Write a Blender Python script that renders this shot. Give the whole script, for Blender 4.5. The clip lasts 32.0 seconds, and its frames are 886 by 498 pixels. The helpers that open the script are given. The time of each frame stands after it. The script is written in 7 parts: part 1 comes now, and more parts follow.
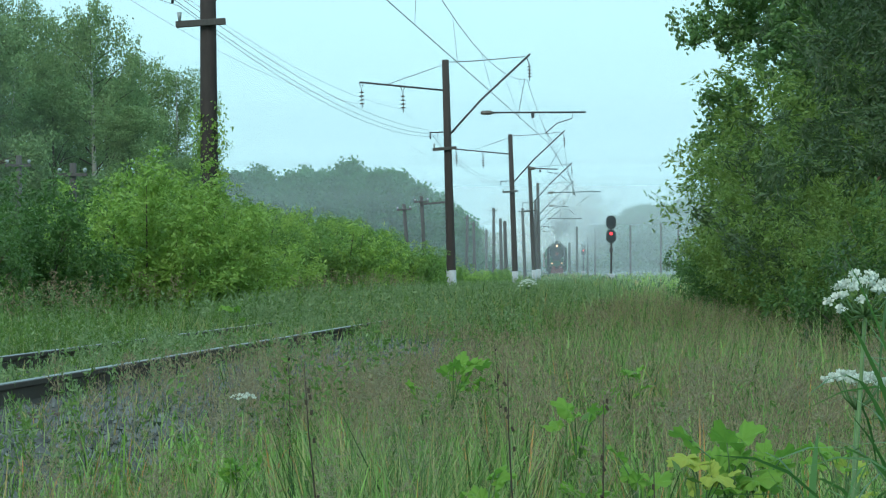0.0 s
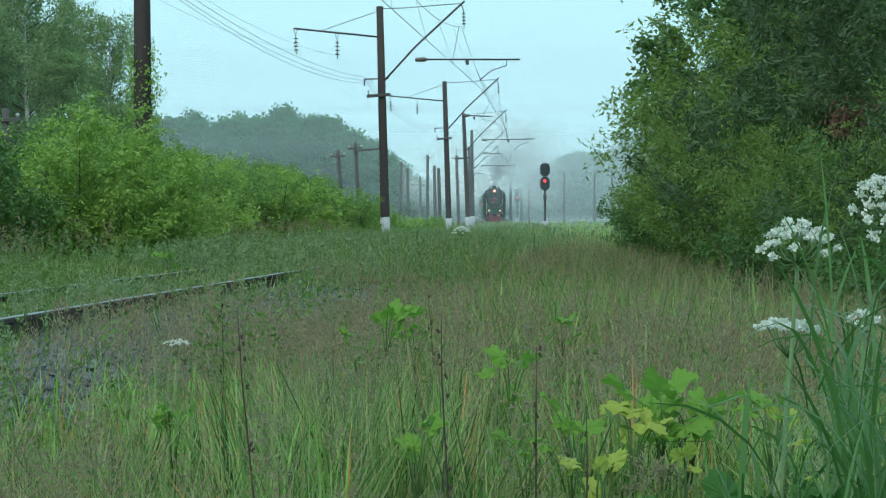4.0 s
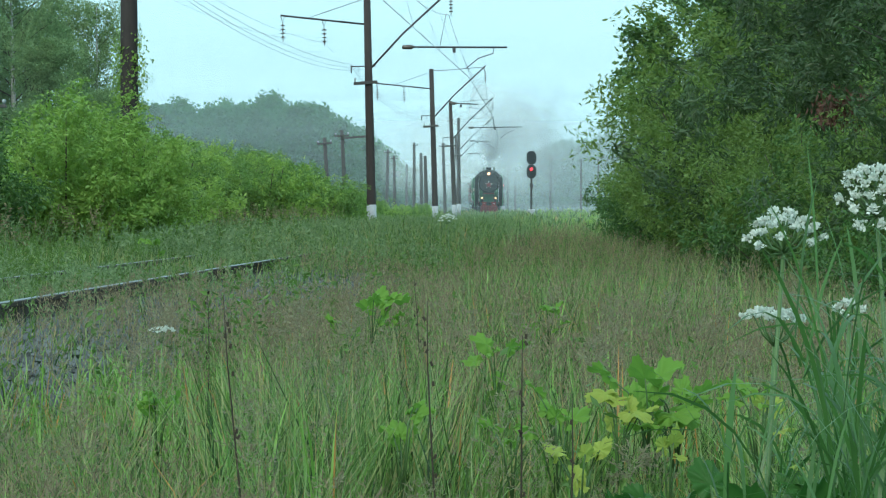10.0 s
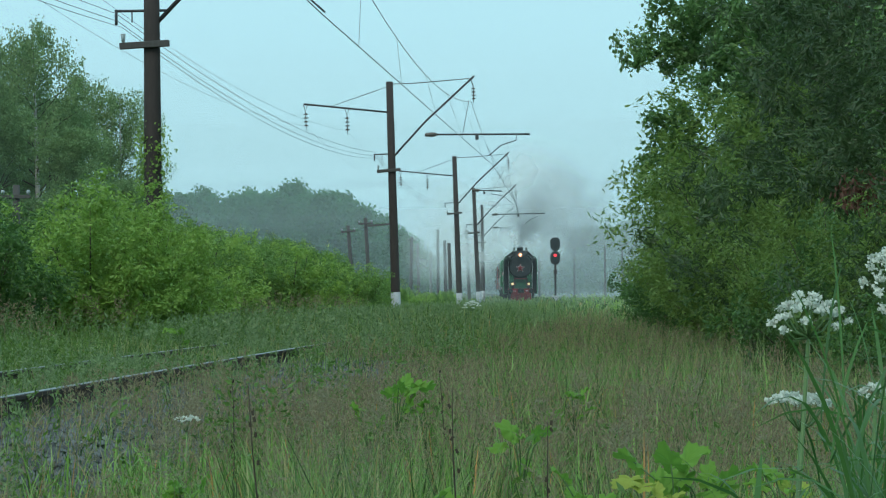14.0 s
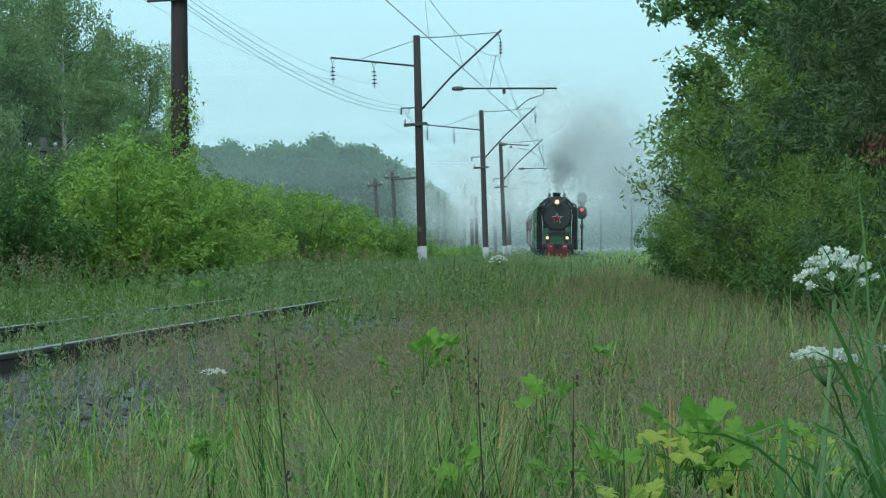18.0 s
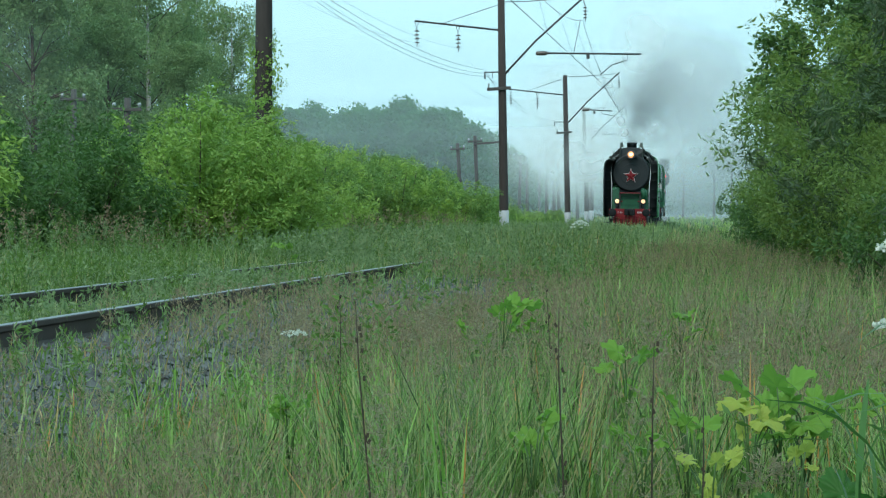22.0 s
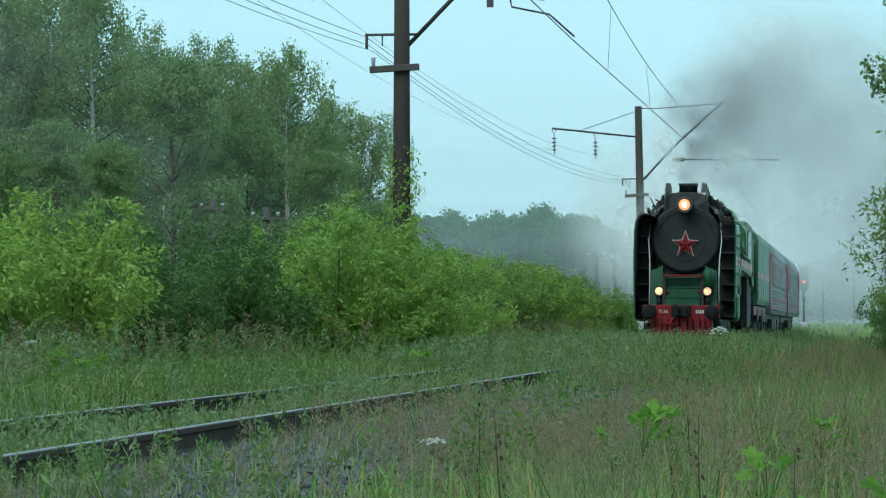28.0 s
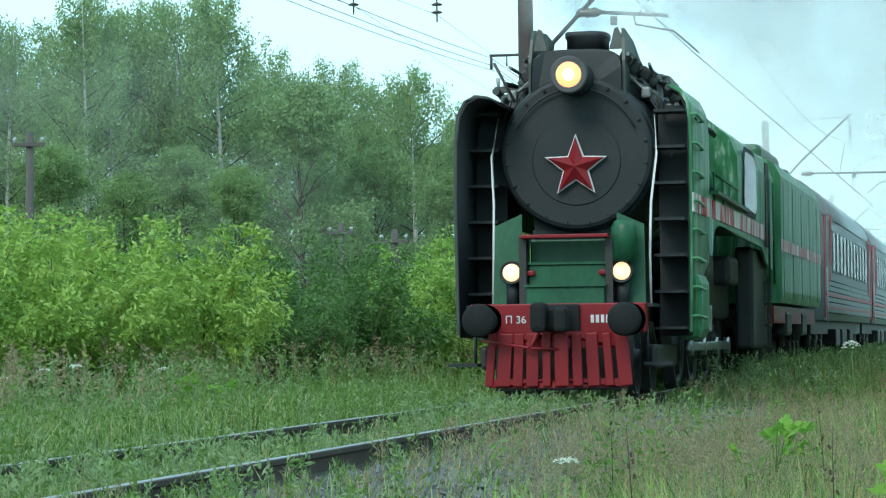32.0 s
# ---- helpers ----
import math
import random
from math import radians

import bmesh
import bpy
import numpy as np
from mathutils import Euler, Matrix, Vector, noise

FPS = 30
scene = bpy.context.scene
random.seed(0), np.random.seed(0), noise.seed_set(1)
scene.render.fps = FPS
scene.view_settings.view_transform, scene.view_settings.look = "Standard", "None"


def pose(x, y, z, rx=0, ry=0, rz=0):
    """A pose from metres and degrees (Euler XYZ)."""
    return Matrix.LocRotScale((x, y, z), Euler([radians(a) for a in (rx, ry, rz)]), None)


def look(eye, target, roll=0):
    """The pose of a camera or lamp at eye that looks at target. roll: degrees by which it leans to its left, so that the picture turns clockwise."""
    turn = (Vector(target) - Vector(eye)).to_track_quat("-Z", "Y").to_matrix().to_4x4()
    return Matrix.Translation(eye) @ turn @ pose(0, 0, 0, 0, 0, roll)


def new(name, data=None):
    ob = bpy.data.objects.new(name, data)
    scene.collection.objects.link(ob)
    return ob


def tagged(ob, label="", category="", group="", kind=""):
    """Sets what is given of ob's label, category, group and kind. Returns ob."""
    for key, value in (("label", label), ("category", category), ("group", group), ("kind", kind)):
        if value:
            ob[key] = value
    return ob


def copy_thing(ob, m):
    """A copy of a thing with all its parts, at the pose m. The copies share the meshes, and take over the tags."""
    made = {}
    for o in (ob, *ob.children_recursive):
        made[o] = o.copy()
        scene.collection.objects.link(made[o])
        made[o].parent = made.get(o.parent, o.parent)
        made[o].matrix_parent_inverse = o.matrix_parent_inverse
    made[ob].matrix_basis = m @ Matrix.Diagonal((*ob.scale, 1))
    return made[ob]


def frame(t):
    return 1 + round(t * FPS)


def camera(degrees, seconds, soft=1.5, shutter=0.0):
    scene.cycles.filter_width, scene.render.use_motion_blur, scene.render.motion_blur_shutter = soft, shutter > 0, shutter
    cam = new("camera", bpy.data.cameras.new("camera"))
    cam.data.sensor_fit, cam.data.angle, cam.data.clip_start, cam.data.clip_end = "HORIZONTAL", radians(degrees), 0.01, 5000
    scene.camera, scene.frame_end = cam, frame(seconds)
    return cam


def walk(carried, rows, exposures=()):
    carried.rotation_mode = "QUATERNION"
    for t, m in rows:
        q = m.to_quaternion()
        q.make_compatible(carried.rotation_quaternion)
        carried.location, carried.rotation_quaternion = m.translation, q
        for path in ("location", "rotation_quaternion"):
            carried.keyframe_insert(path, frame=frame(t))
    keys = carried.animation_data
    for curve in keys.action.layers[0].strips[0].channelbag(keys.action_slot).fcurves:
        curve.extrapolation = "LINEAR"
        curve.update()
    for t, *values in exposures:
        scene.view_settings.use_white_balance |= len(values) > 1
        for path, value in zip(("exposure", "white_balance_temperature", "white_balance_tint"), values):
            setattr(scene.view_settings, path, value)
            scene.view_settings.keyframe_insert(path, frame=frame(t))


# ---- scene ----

# The world: rail heads at z = 0, the near straight track runs along +Y, the camera stands beside it.
EYE = (0.0, 0.0, 0.75)
cam = camera(16.37, 32.0, soft=1.2)
# seconds, heading to the right of +Y, upward tilt, roll, all in degrees
AIM = [
    (0.0, -4.370, 0.434, -0.186),
    (0.5, -4.286, 0.407, -0.213),
    (1.0, -3.626, 0.224, -0.061),
    (1.5, -3.330, -0.015, -0.236),
    (2.0, -3.348, -0.090, -0.015),
    (2.5, -3.223, -0.084, -0.156),
    (3.0, -3.317, -0.176, -0.115),
    (3.5, -3.136, -0.375, 0.052),
    (5.5, -3.195, -1.066, -0.171),
    (6.0, -3.074, -1.220, -0.021),
    (6.5, -3.028, -1.188, -0.028),
    (7.0, -2.961, -1.166, 0.005),
    (7.5, -2.794, -1.159, 0.036),
    (8.0, -2.790, -1.055, 0.030),
    (8.5, -2.962, -0.875, 0.227),
    (9.0, -3.103, -0.434, -0.107),
    (9.5, -2.979, -0.506, -0.026),
    (10.0, -2.883, -0.783, 0.209),
    (10.5, -2.781, -0.867, 0.511),
    (11.0, -2.983, -0.352, 0.380),
    (11.5, -3.306, 0.258, -0.036),
    (12.0, -3.292, 0.418, -0.098),
    (12.5, -3.077, 0.503, -0.018),
    (13.0, -2.959, 0.654, -0.000),
    (13.5, -3.113, 0.873, -0.048),
    (14.0, -3.331, 0.837, -0.237),
    (14.5, -3.378, 0.637, -0.203),
    (16.5, -3.475, 0.132, -0.284),
    (17.0, -3.503, -0.037, -0.360),
    (17.5, -3.689, 0.126, -0.056),
    (18.0, -3.826, -0.017, -0.024),
    (18.5, -3.813, -0.342, -0.003),
    (19.0, -3.890, -0.495, 0.119),
    (19.5, -3.911, -0.654, -0.025),
    (20.0, -3.914, -0.543, 0.181),
    (20.5, -4.027, -0.741, 0.318),
    (21.0, -4.378, -0.847, 0.487),
    (21.5, -4.912, -0.798, 0.523),
    (22.0, -5.341, -0.692, 0.676),
    (22.5, -5.726, -0.236, 0.847),
    (23.0, -5.865, -0.006, 0.475),
    (23.5, -6.267, 0.214, 0.202),
    (24.0, -6.290, 0.532, 0.050),
    (24.5, -6.323, 0.609, 0.145),
    (25.0, -7.317, 0.551, 0.275),
    (25.5, -7.003, 0.508, 0.295),
    (27.5, -7.622, 1.312, 0.510),
    (28.0, -7.930, 1.283, 0.364),
    (28.5, -8.390, 1.345, 0.017),
    (29.0, -7.974, 1.380, -0.235),
    (29.5, -7.890, 1.597, -0.457),
    (30.0, -7.810, 1.808, -0.739),
    (30.5, -8.156, 1.524, -0.770),
    (31.0, -8.928, 1.516, -0.633),
    (31.5, -10.045, 1.545, -0.664),
    (32.0, -10.319, 1.669, -0.721),
]


def aim(yaw, pitch, roll):
    a, e = radians(yaw), radians(pitch)
    way = Vector((math.sin(a) * math.cos(e), math.cos(a) * math.cos(e), math.sin(e)))
    return look(EYE, Vector(EYE) + way * 100, roll)


CAMERA_ROWS = [(t, aim(a, e, r)) for t, a, e, r in AIM]

# the clip's camera brightens and darkens a little on the way
EXPOSURES = [(0.0, 0.02), (1.0, -0.14), (3.0, -0.10), (7.0, 0.12), (9.0, 0.12), (11.0, 0.08), (13.0, -0.28), (14.0, -0.32), (17.0, -0.22), (20.0, -0.02), (22.0, 0.06), (23.0, 0.12), (24.0, -0.03), (25.0, -0.10), (28.0, -0.2), (30.0, -0.2), (31.0, -0.05), (32.0, 0.5)]

# ---- sky and light ----
world = bpy.data.worlds.new("overcast_sky")
scene.world = world
scene.cycles.transparent_max_bounces = 160
world.use_nodes = True
wn, wl = world.node_tree.nodes, world.node_tree.links
wn.clear()
sky = wn.new("ShaderNodeTexSky")
sky.sky_type, sky.sun_disc = "NISHITA", False
sky.sun_elevation, sky.sun_rotation, sky.dust_density = radians(38), radians(205), 4.0
sky_dim = wn.new("ShaderNodeVectorMath")
sky_dim.operation = "SCALE"
sky_dim.inputs["Scale"].default_value = 0.10
sky_mix = wn.new("ShaderNodeMix")
sky_mix.data_type = "RGBA"
sky_mix.inputs[0].default_value = 0.88
sky_mix.inputs[7].default_value = (0.615, 1.08, 1.22, 1)
sky_out, sky_bg = wn.new("ShaderNodeOutputWorld"), wn.new("ShaderNodeBackground")
sky_bg.inputs["Strength"].default_value = 1.03
wl.new(sky.outputs["Color"], sky_dim.inputs[0])
wl.new(sky_dim.outputs[0], sky_mix.inputs[6])
wl.new(sky_mix.outputs[2], sky_bg.inputs["Color"])
wl.new(sky_bg.outputs[0], sky_out.inputs[0])
sun = new("sun", bpy.data.lights.new("sun", "SUN"))
sun.data.energy, sun.data.angle, sun.data.color = 1.5, radians(25), (1.0, 0.97, 0.9)
sun.matrix_world = look((-20, -40, 60), (0, 30, 0))


# ---- materials ----
def rgba(c):
    return (c[0], c[1], c[2], 1)


def material(name, base, second=None, rough=0.7, metal=0.0, scale=3.0, fine=60.0, bump=0.15, third=None,
             island=0.0, through_light=0.0, per_object=0.0, detail=6.0, stretch=(1, 1, 1), spec=0.5, stops=()):
    """A surface that varies at two scales between base and second (stains to third)."""
    m = bpy.data.materials.new(name)
    m.use_nodes = True
    n, l = m.node_tree.nodes, m.node_tree.links
    p = n["Principled BSDF"]
    p.inputs["Roughness"].default_value, p.inputs["Metallic"].default_value = rough, metal
    p.inputs["Specular IOR Level"].default_value = spec
    co = n.new("ShaderNodeTexCoord")
    mp = n.new("ShaderNodeMapping")
    mp.inputs["Scale"].default_value = stretch
    l.new(co.outputs["Object"], mp.inputs[0])
    big, small = n.new("ShaderNodeTexNoise"), n.new("ShaderNodeTexNoise")
    for tex, s in ((big, scale), (small, fine)):
        tex.inputs["Scale"].default_value, tex.inputs["Detail"].default_value = s, detail
        l.new(mp.outputs[0], tex.inputs["Vector"])
    add = n.new("ShaderNodeMath")
    add.operation = "MULTIPLY_ADD"
    add.inputs[1].default_value = 0.5
    half = n.new("ShaderNodeMath")
    half.operation = "MULTIPLY"
    half.inputs[1].default_value = 0.5
    l.new(big.outputs["Fac"], half.inputs[0])
    l.new(small.outputs["Fac"], add.inputs[0])
    l.new(half.outputs[0], add.inputs[2])
    value = add.outputs[0]
    if island or per_object:
        src = n.new("ShaderNodeNewGeometry").outputs["Random Per Island"] if island else n.new("ShaderNodeObjectInfo").outputs["Random"]
        mixv = n.new("ShaderNodeMix")
        mixv.inputs[0].default_value = island or per_object
        l.new(value, mixv.inputs[2])
        l.new(src, mixv.inputs[3])
        value = mixv.outputs[0]
    ramp = n.new("ShaderNodeValToRGB")
    second = second or tuple(c * 0.75 for c in base)
    spread = 0.0 if (island or per_object) else 0.3
    ramp.color_ramp.elements[0].position, ramp.color_ramp.elements[0].color = spread, rgba(second)
    ramp.color_ramp.elements[1].position, ramp.color_ramp.elements[1].color = 1 - spread, rgba(base)
    if third:
        e = ramp.color_ramp.elements.new(0.93 if island else 0.74)
        e.color = rgba(base)
        ramp.color_ramp.elements[2].color = rgba(third)
    if stops:
        while len(ramp.color_ramp.elements) > 1:
            ramp.color_ramp.elements.remove(ramp.color_ramp.elements[0])
        ramp.color_ramp.elements[0].position, ramp.color_ramp.elements[0].color = stops[0][0], rgba(stops[0][1])
        for at, c in stops[1:]:
            ramp.color_ramp.elements.new(at).color = rgba(c)
    l.new(value, ramp.inputs[0])
    l.new(ramp.outputs[0], p.inputs["Base Color"])
    if bump:
        b = n.new("ShaderNodeBump")
        b.inputs["Strength"].default_value, b.inputs["Distance"].default_value = bump, 0.02
        l.new(add.outputs[0], b.inputs["Height"])
        l.new(b.outputs[0], p.inputs["Normal"])
    if through_light:
        t = n.new("ShaderNodeBsdfTranslucent")
        l.new(ramp.outputs[0], t.inputs["Color"])
        mx = n.new("ShaderNodeMixShader")
        mx.inputs[0].default_value = through_light
        l.new(p.outputs[0], mx.inputs[1])
        l.new(t.outputs[0], mx.inputs[2])
        l.new(mx.outputs[0], n["Material Output"].inputs["Surface"])
    return m


def glow(name, colour, strength):
    m = bpy.data.materials.new(name)
    m.use_nodes = True
    p = m.node_tree.nodes["Principled BSDF"]
    p.inputs["Base Color"].default_value = rgba(colour)
    p.inputs["Emission Color"].default_value = rgba(colour)
    p.inputs["Emission Strength"].default_value = strength
    return m


def vapour(name, colour, density, scale, reach, flat_way=(1, 0, 1)):
    """Thin smoke or mist: white or grey matter, densest in the middle of its piece, torn by noise."""
    m = bpy.data.materials.new(name)
    m.use_nodes = True
    n, l = m.node_tree.nodes, m.node_tree.links
    n.remove(n["Principled BSDF"])
    co = n.new("ShaderNodeTexCoord")
    flat = n.new("ShaderNodeVectorMath")
    flat.operation = "MULTIPLY"
    flat.inputs[1].default_value = flat_way
    l.new(co.outputs["Object"], flat.inputs[0])
    length = n.new("ShaderNodeVectorMath")
    length.operation = "LENGTH"
    l.new(flat.outputs[0], length.inputs[0])
    soft = n.new("ShaderNodeMapRange")
    soft.interpolation_type = "SMOOTHERSTEP"
    soft.inputs["From Min"].default_value, soft.inputs["From Max"].default_value = 0.0, reach
    soft.inputs["To Min"].default_value, soft.inputs["To Max"].default_value = 1.0, 0.0
    l.new(length.outputs[1], soft.inputs["Value"])
    tex = n.new("ShaderNodeTexNoise")
    tex.inputs["Scale"].default_value, tex.inputs["Detail"].default_value = scale, 5.0
    info = n.new("ShaderNodeObjectInfo")
    shift = n.new("ShaderNodeVectorMath")
    shift.operation = "MULTIPLY_ADD"
    shift.inputs[1].default_value = (1, 1, 1)
    comb = n.new("ShaderNodeCombineXYZ")
    far = n.new("ShaderNodeMath")
    far.operation = "MULTIPLY"
    far.inputs[1].default_value = 37.0
    l.new(info.outputs["Random"], far.inputs[0])
    l.new(far.outputs[0], comb.inputs[0])
    l.new(flat.outputs[0], shift.inputs[0])
    l.new(comb.outputs[0], shift.inputs[2])
    l.new(shift.outputs[0], tex.inputs["Vector"])
    tear = n.new("ShaderNodeMapRange")
    tear.inputs["From Min"].default_value, tear.inputs["From Max"].default_value = 0.3, 0.68
    l.new(tex.outputs["Fac"], tear.inputs["Value"])
    mul, mul2 = n.new("ShaderNodeMath"), n.new("ShaderNodeMath")
    mul.operation = mul2.operation = "MULTIPLY"
    l.new(soft.outputs[0], mul.inputs[0])
    l.new(tear.outputs[0], mul.inputs[1])
    l.new(mul.outputs[0], mul2.inputs[0])
    mul2.inputs[1].default_value = density
    dif, tra, clear = n.new("ShaderNodeBsdfDiffuse"), n.new("ShaderNodeBsdfTranslucent"), n.new("ShaderNodeBsdfTransparent")
    dif.inputs["Color"].default_value = tra.inputs["Color"].default_value = rgba(colour)
    both, out = n.new("ShaderNodeMixShader"), n.new("ShaderNodeMixShader")
    l.new(dif.outputs[0], both.inputs[1])
    l.new(tra.outputs[0], both.inputs[2])
    l.new(mul2.outputs[0], out.inputs[0])
    l.new(clear.outputs[0], out.inputs[1])
    l.new(both.outputs[0], out.inputs[2])
    l.new(out.outputs[0], n["Material Output"].inputs["Surface"])
    return m


M_EARTH = material("earth_and_moss", (0.109, 0.138, 0.0653), (0.058, 0.0798, 0.0362), 0.95, scale=0.35, fine=9.0, bump=0.6)
M_BALLAST = material("grey_ballast_stone", (0.185, 0.20, 0.195), (0.04, 0.043, 0.041), 0.85, scale=2.0, fine=30.0, per_object=0.0, island=0.7, bump=0.4)
M_RAIL = material("rusty_rail_steel", (0.06, 0.037, 0.027), (0.028, 0.019, 0.016), 0.8, scale=2.0, fine=50.0)
M_RAILTOP = material("worn_rail_head", (0.30, 0.30, 0.30), (0.18, 0.17, 0.17), 0.45, 0.7, scale=1.0, fine=40.0, bump=0.03)
M_SLEEPER = material("tarred_wood", (0.09, 0.07, 0.055), (0.04, 0.03, 0.025), 0.9, scale=2.0, fine=40.0, stretch=(0.3, 3, 3))
M_POLE = material("dark_wet_concrete", (0.055, 0.042, 0.038), (0.030, 0.023, 0.021), 0.85, scale=0.9, fine=14.0, bump=0.4, stretch=(1, 1, 0.25))
M_WOODPOLE = material("weathered_tarred_wood", (0.10, 0.095, 0.09), (0.05, 0.047, 0.045), 0.9, scale=1.0, fine=26.0, stretch=(1, 1, 0.1))
M_WHITE = material("limewash", (0.46, 0.48, 0.49), (0.28, 0.29, 0.30), 0.85, scale=3.0, fine=22.0, third=(0.3, 0.3, 0.28))
M_STEEL = material("dark_galvanised_steel", (0.09, 0.095, 0.10), (0.05, 0.05, 0.055), 0.6, 0.5, scale=4.0, fine=50.0)
M_WIRE = material("tarnished_copper_wire", (0.10, 0.12, 0.12), (0.07, 0.08, 0.08), 0.6, 0.4, scale=4.0, fine=40.0, bump=0)
M_INSUL = material("brown_porcelain", (0.10, 0.085, 0.075), (0.06, 0.05, 0.045), 0.25, scale=4.0, fine=30.0, bump=0)
M_GLASSINS = material("pale_glass_insulator", (0.36, 0.40, 0.40), (0.24, 0.28, 0.28), 0.15, scale=4.0, fine=30.0, bump=0)
M_RED_GLOW = glow("red_signal_lens", (1.0, 0.03, 0.045), 1.6)
M_LAMP = glow("warm_lamp_glass", (1.0, 0.66, 0.36), 0.85)
M_BULB = glow("bright_bulb", (1.0, 0.86, 0.62), 4.0)
M_HEADLAMP = glow("orange_headlamp_glass", (1.0, 0.36, 0.14), 1.0)
M_GREEN = material("wet_green_enamel", (0.019, 0.105, 0.05), (0.008, 0.052, 0.028), 0.38, scale=2.2, fine=16.0, bump=0.08, spec=0.3, stretch=(1, 1, 0.5), third=(0.045, 0.15, 0.085))
M_GREEN_STREAK = material("green_enamel_with_pale_streaks", (0.04, 0.18, 0.08), (0.025, 0.12, 0.06), 0.38, scale=1.5, fine=6.0,
                          bump=0.05, stretch=(2, 2, 0.15), spec=0.3,
                          stops=((0.3, (0.024, 0.115, 0.055)), (0.47, (0.042, 0.185, 0.082)), (0.55, (0.075, 0.25, 0.13)), (0.63, (0.36, 0.48, 0.41))))
# sooty pipes and plates; also carries the shade of the left fender
M_SOOTSHADE = material("sooty_and_shaded_green_paint", (0.06, 0.075, 0.066), (0.03, 0.04, 0.036), 0.45, scale=2.0, fine=20.0, bump=0.08, spec=0.35, stretch=(1, 1, 0.4))
# lighter than the fender: the rungs' highlights are put into this green
M_RUNG = material("light_green_rung_paint", (0.12, 0.34, 0.17), (0.07, 0.22, 0.11), 0.4, scale=3.0, fine=30.0, bump=0.05, spec=0.3)
M_BLACK = material("sooty_black_paint", (0.019, 0.025, 0.028), (0.012, 0.016, 0.018), 0.55, scale=2.0, fine=30.0, bump=0.12, spec=0.3, third=(0.032, 0.037, 0.038))
M_GREASE = material("oily_black_steel", (0.04, 0.04, 0.04), (0.022, 0.022, 0.022), 0.5, 0.1, scale=3.0, fine=40.0, third=(0.06, 0.045, 0.04), spec=0.3)
M_RED = material("red_enamel", (0.22, 0.015, 0.02), (0.14, 0.010, 0.014), 0.42, scale=2.0, fine=30.0, bump=0.05, spec=0.22)
M_REDSTRIPE = material("red_stripe_with_white_streaks", (0.46, 0.03, 0.038), (0.36, 0.022, 0.028), 0.42, scale=3.0, fine=5.0,
                       bump=0.03, stretch=(1, 0.9, 0.2), spec=0.22,
                       stops=((0.3, (0.30, 0.02, 0.026)), (0.46, (0.44, 0.03, 0.036)), (0.51, (0.55, 0.30, 0.30)), (0.56, (0.66, 0.62, 0.60))))
M_PIPE = material("dull_grey_pipe", (0.20, 0.215, 0.21), (0.10, 0.11, 0.11), 0.5, 0.3, scale=3.0, fine=30.0, bump=0.05)
M_BUFFER = material("greasy_black_buffer_steel", (0.018, 0.02, 0.021), (0.011, 0.012, 0.013), 0.8, scale=3.0, fine=40.0, bump=0.2, spec=0.12)
M_ROD = material("bright_machined_steel", (0.45, 0.45, 0.46), (0.25, 0.25, 0.26), 0.32, 0.9, scale=3.0, fine=40.0, bump=0.05)
M_SILVER = material("pale_grey_paint", (0.62, 0.64, 0.65), (0.45, 0.47, 0.48), 0.4, scale=5.0, fine=40.0, bump=0.03)
M_WINDOW = material("dark_window_glass", (0.03, 0.04, 0.045), (0.02, 0.028, 0.03), 0.22, scale=1.0, fine=8.0, bump=0, spec=0.22)
M_CABGLASS = material("pale_cab_glass", (0.17, 0.19, 0.21), (0.12, 0.135, 0.15), 0.2, scale=2.0, fine=10.0, bump=0)
M_COACH = material("wet_grey_coach_paint", (0.17, 0.195, 0.205), (0.12, 0.14, 0.148), 0.42, scale=0.8, fine=12.0, bump=0.03, stretch=(1, 1, 0.3), spec=0.22)
M_COACHDARK = material("dark_grey_coach_paint", (0.13, 0.15, 0.155), (0.09, 0.105, 0.11), 0.42, scale=1.0, fine=16.0, bump=0.03, spec=0.22)
M_COACHROOF = material("wet_grey_roof_paint", (0.28, 0.31, 0.32), (0.2, 0.23, 0.24), 0.42, scale=0.8, fine=10.0, bump=0.05, spec=0.22)
M_COACHRED = material("red_coach_paint", (0.42, 0.035, 0.045), (0.33, 0.028, 0.035), 0.42, scale=1.0, fine=16.0, bump=0.03, spec=0.22)
M_RUBBER = material("black_rubber", (0.02, 0.02, 0.022), (0.012, 0.012, 0.013), 0.7, scale=5.0, fine=40.0)

M_LEAF_YELLOW = material("yellow_green_leaves", (0.37, 0.52, 0.095), (0.13, 0.26, 0.052), 0.5, scale=0.9, fine=4.0, bump=0, island=0.3, through_light=0.36, third=(0.58, 0.56, 0.12), detail=2.0)
M_LEAF_SHRUB = material("deep_green_shrub_leaves", (0.115, 0.235, 0.052), (0.04, 0.10, 0.025), 0.45, scale=0.7, fine=4.0, bump=0, island=0.5, through_light=0.42, detail=2.0)
M_LEAF_OLIVE = material("olive_green_leaves", (0.24, 0.36, 0.075), (0.085, 0.16, 0.036), 0.5, scale=0.7, fine=4.0, bump=0, island=0.5, through_light=0.42, detail=2.0)
M_LEAF_MID = material("mid_green_leaves", (0.156, 0.269, 0.0479), (0.0595, 0.128, 0.0234), 0.5, scale=0.6, fine=10.0, bump=0, island=0.6, through_light=0.42, detail=2.0)
M_LEAF_DARK = material("dark_green_leaves", (0.19, 0.34, 0.10), (0.07, 0.155, 0.05), 0.42, scale=0.5, fine=10.0, bump=0, island=0.6, through_light=0.38, detail=2.0)
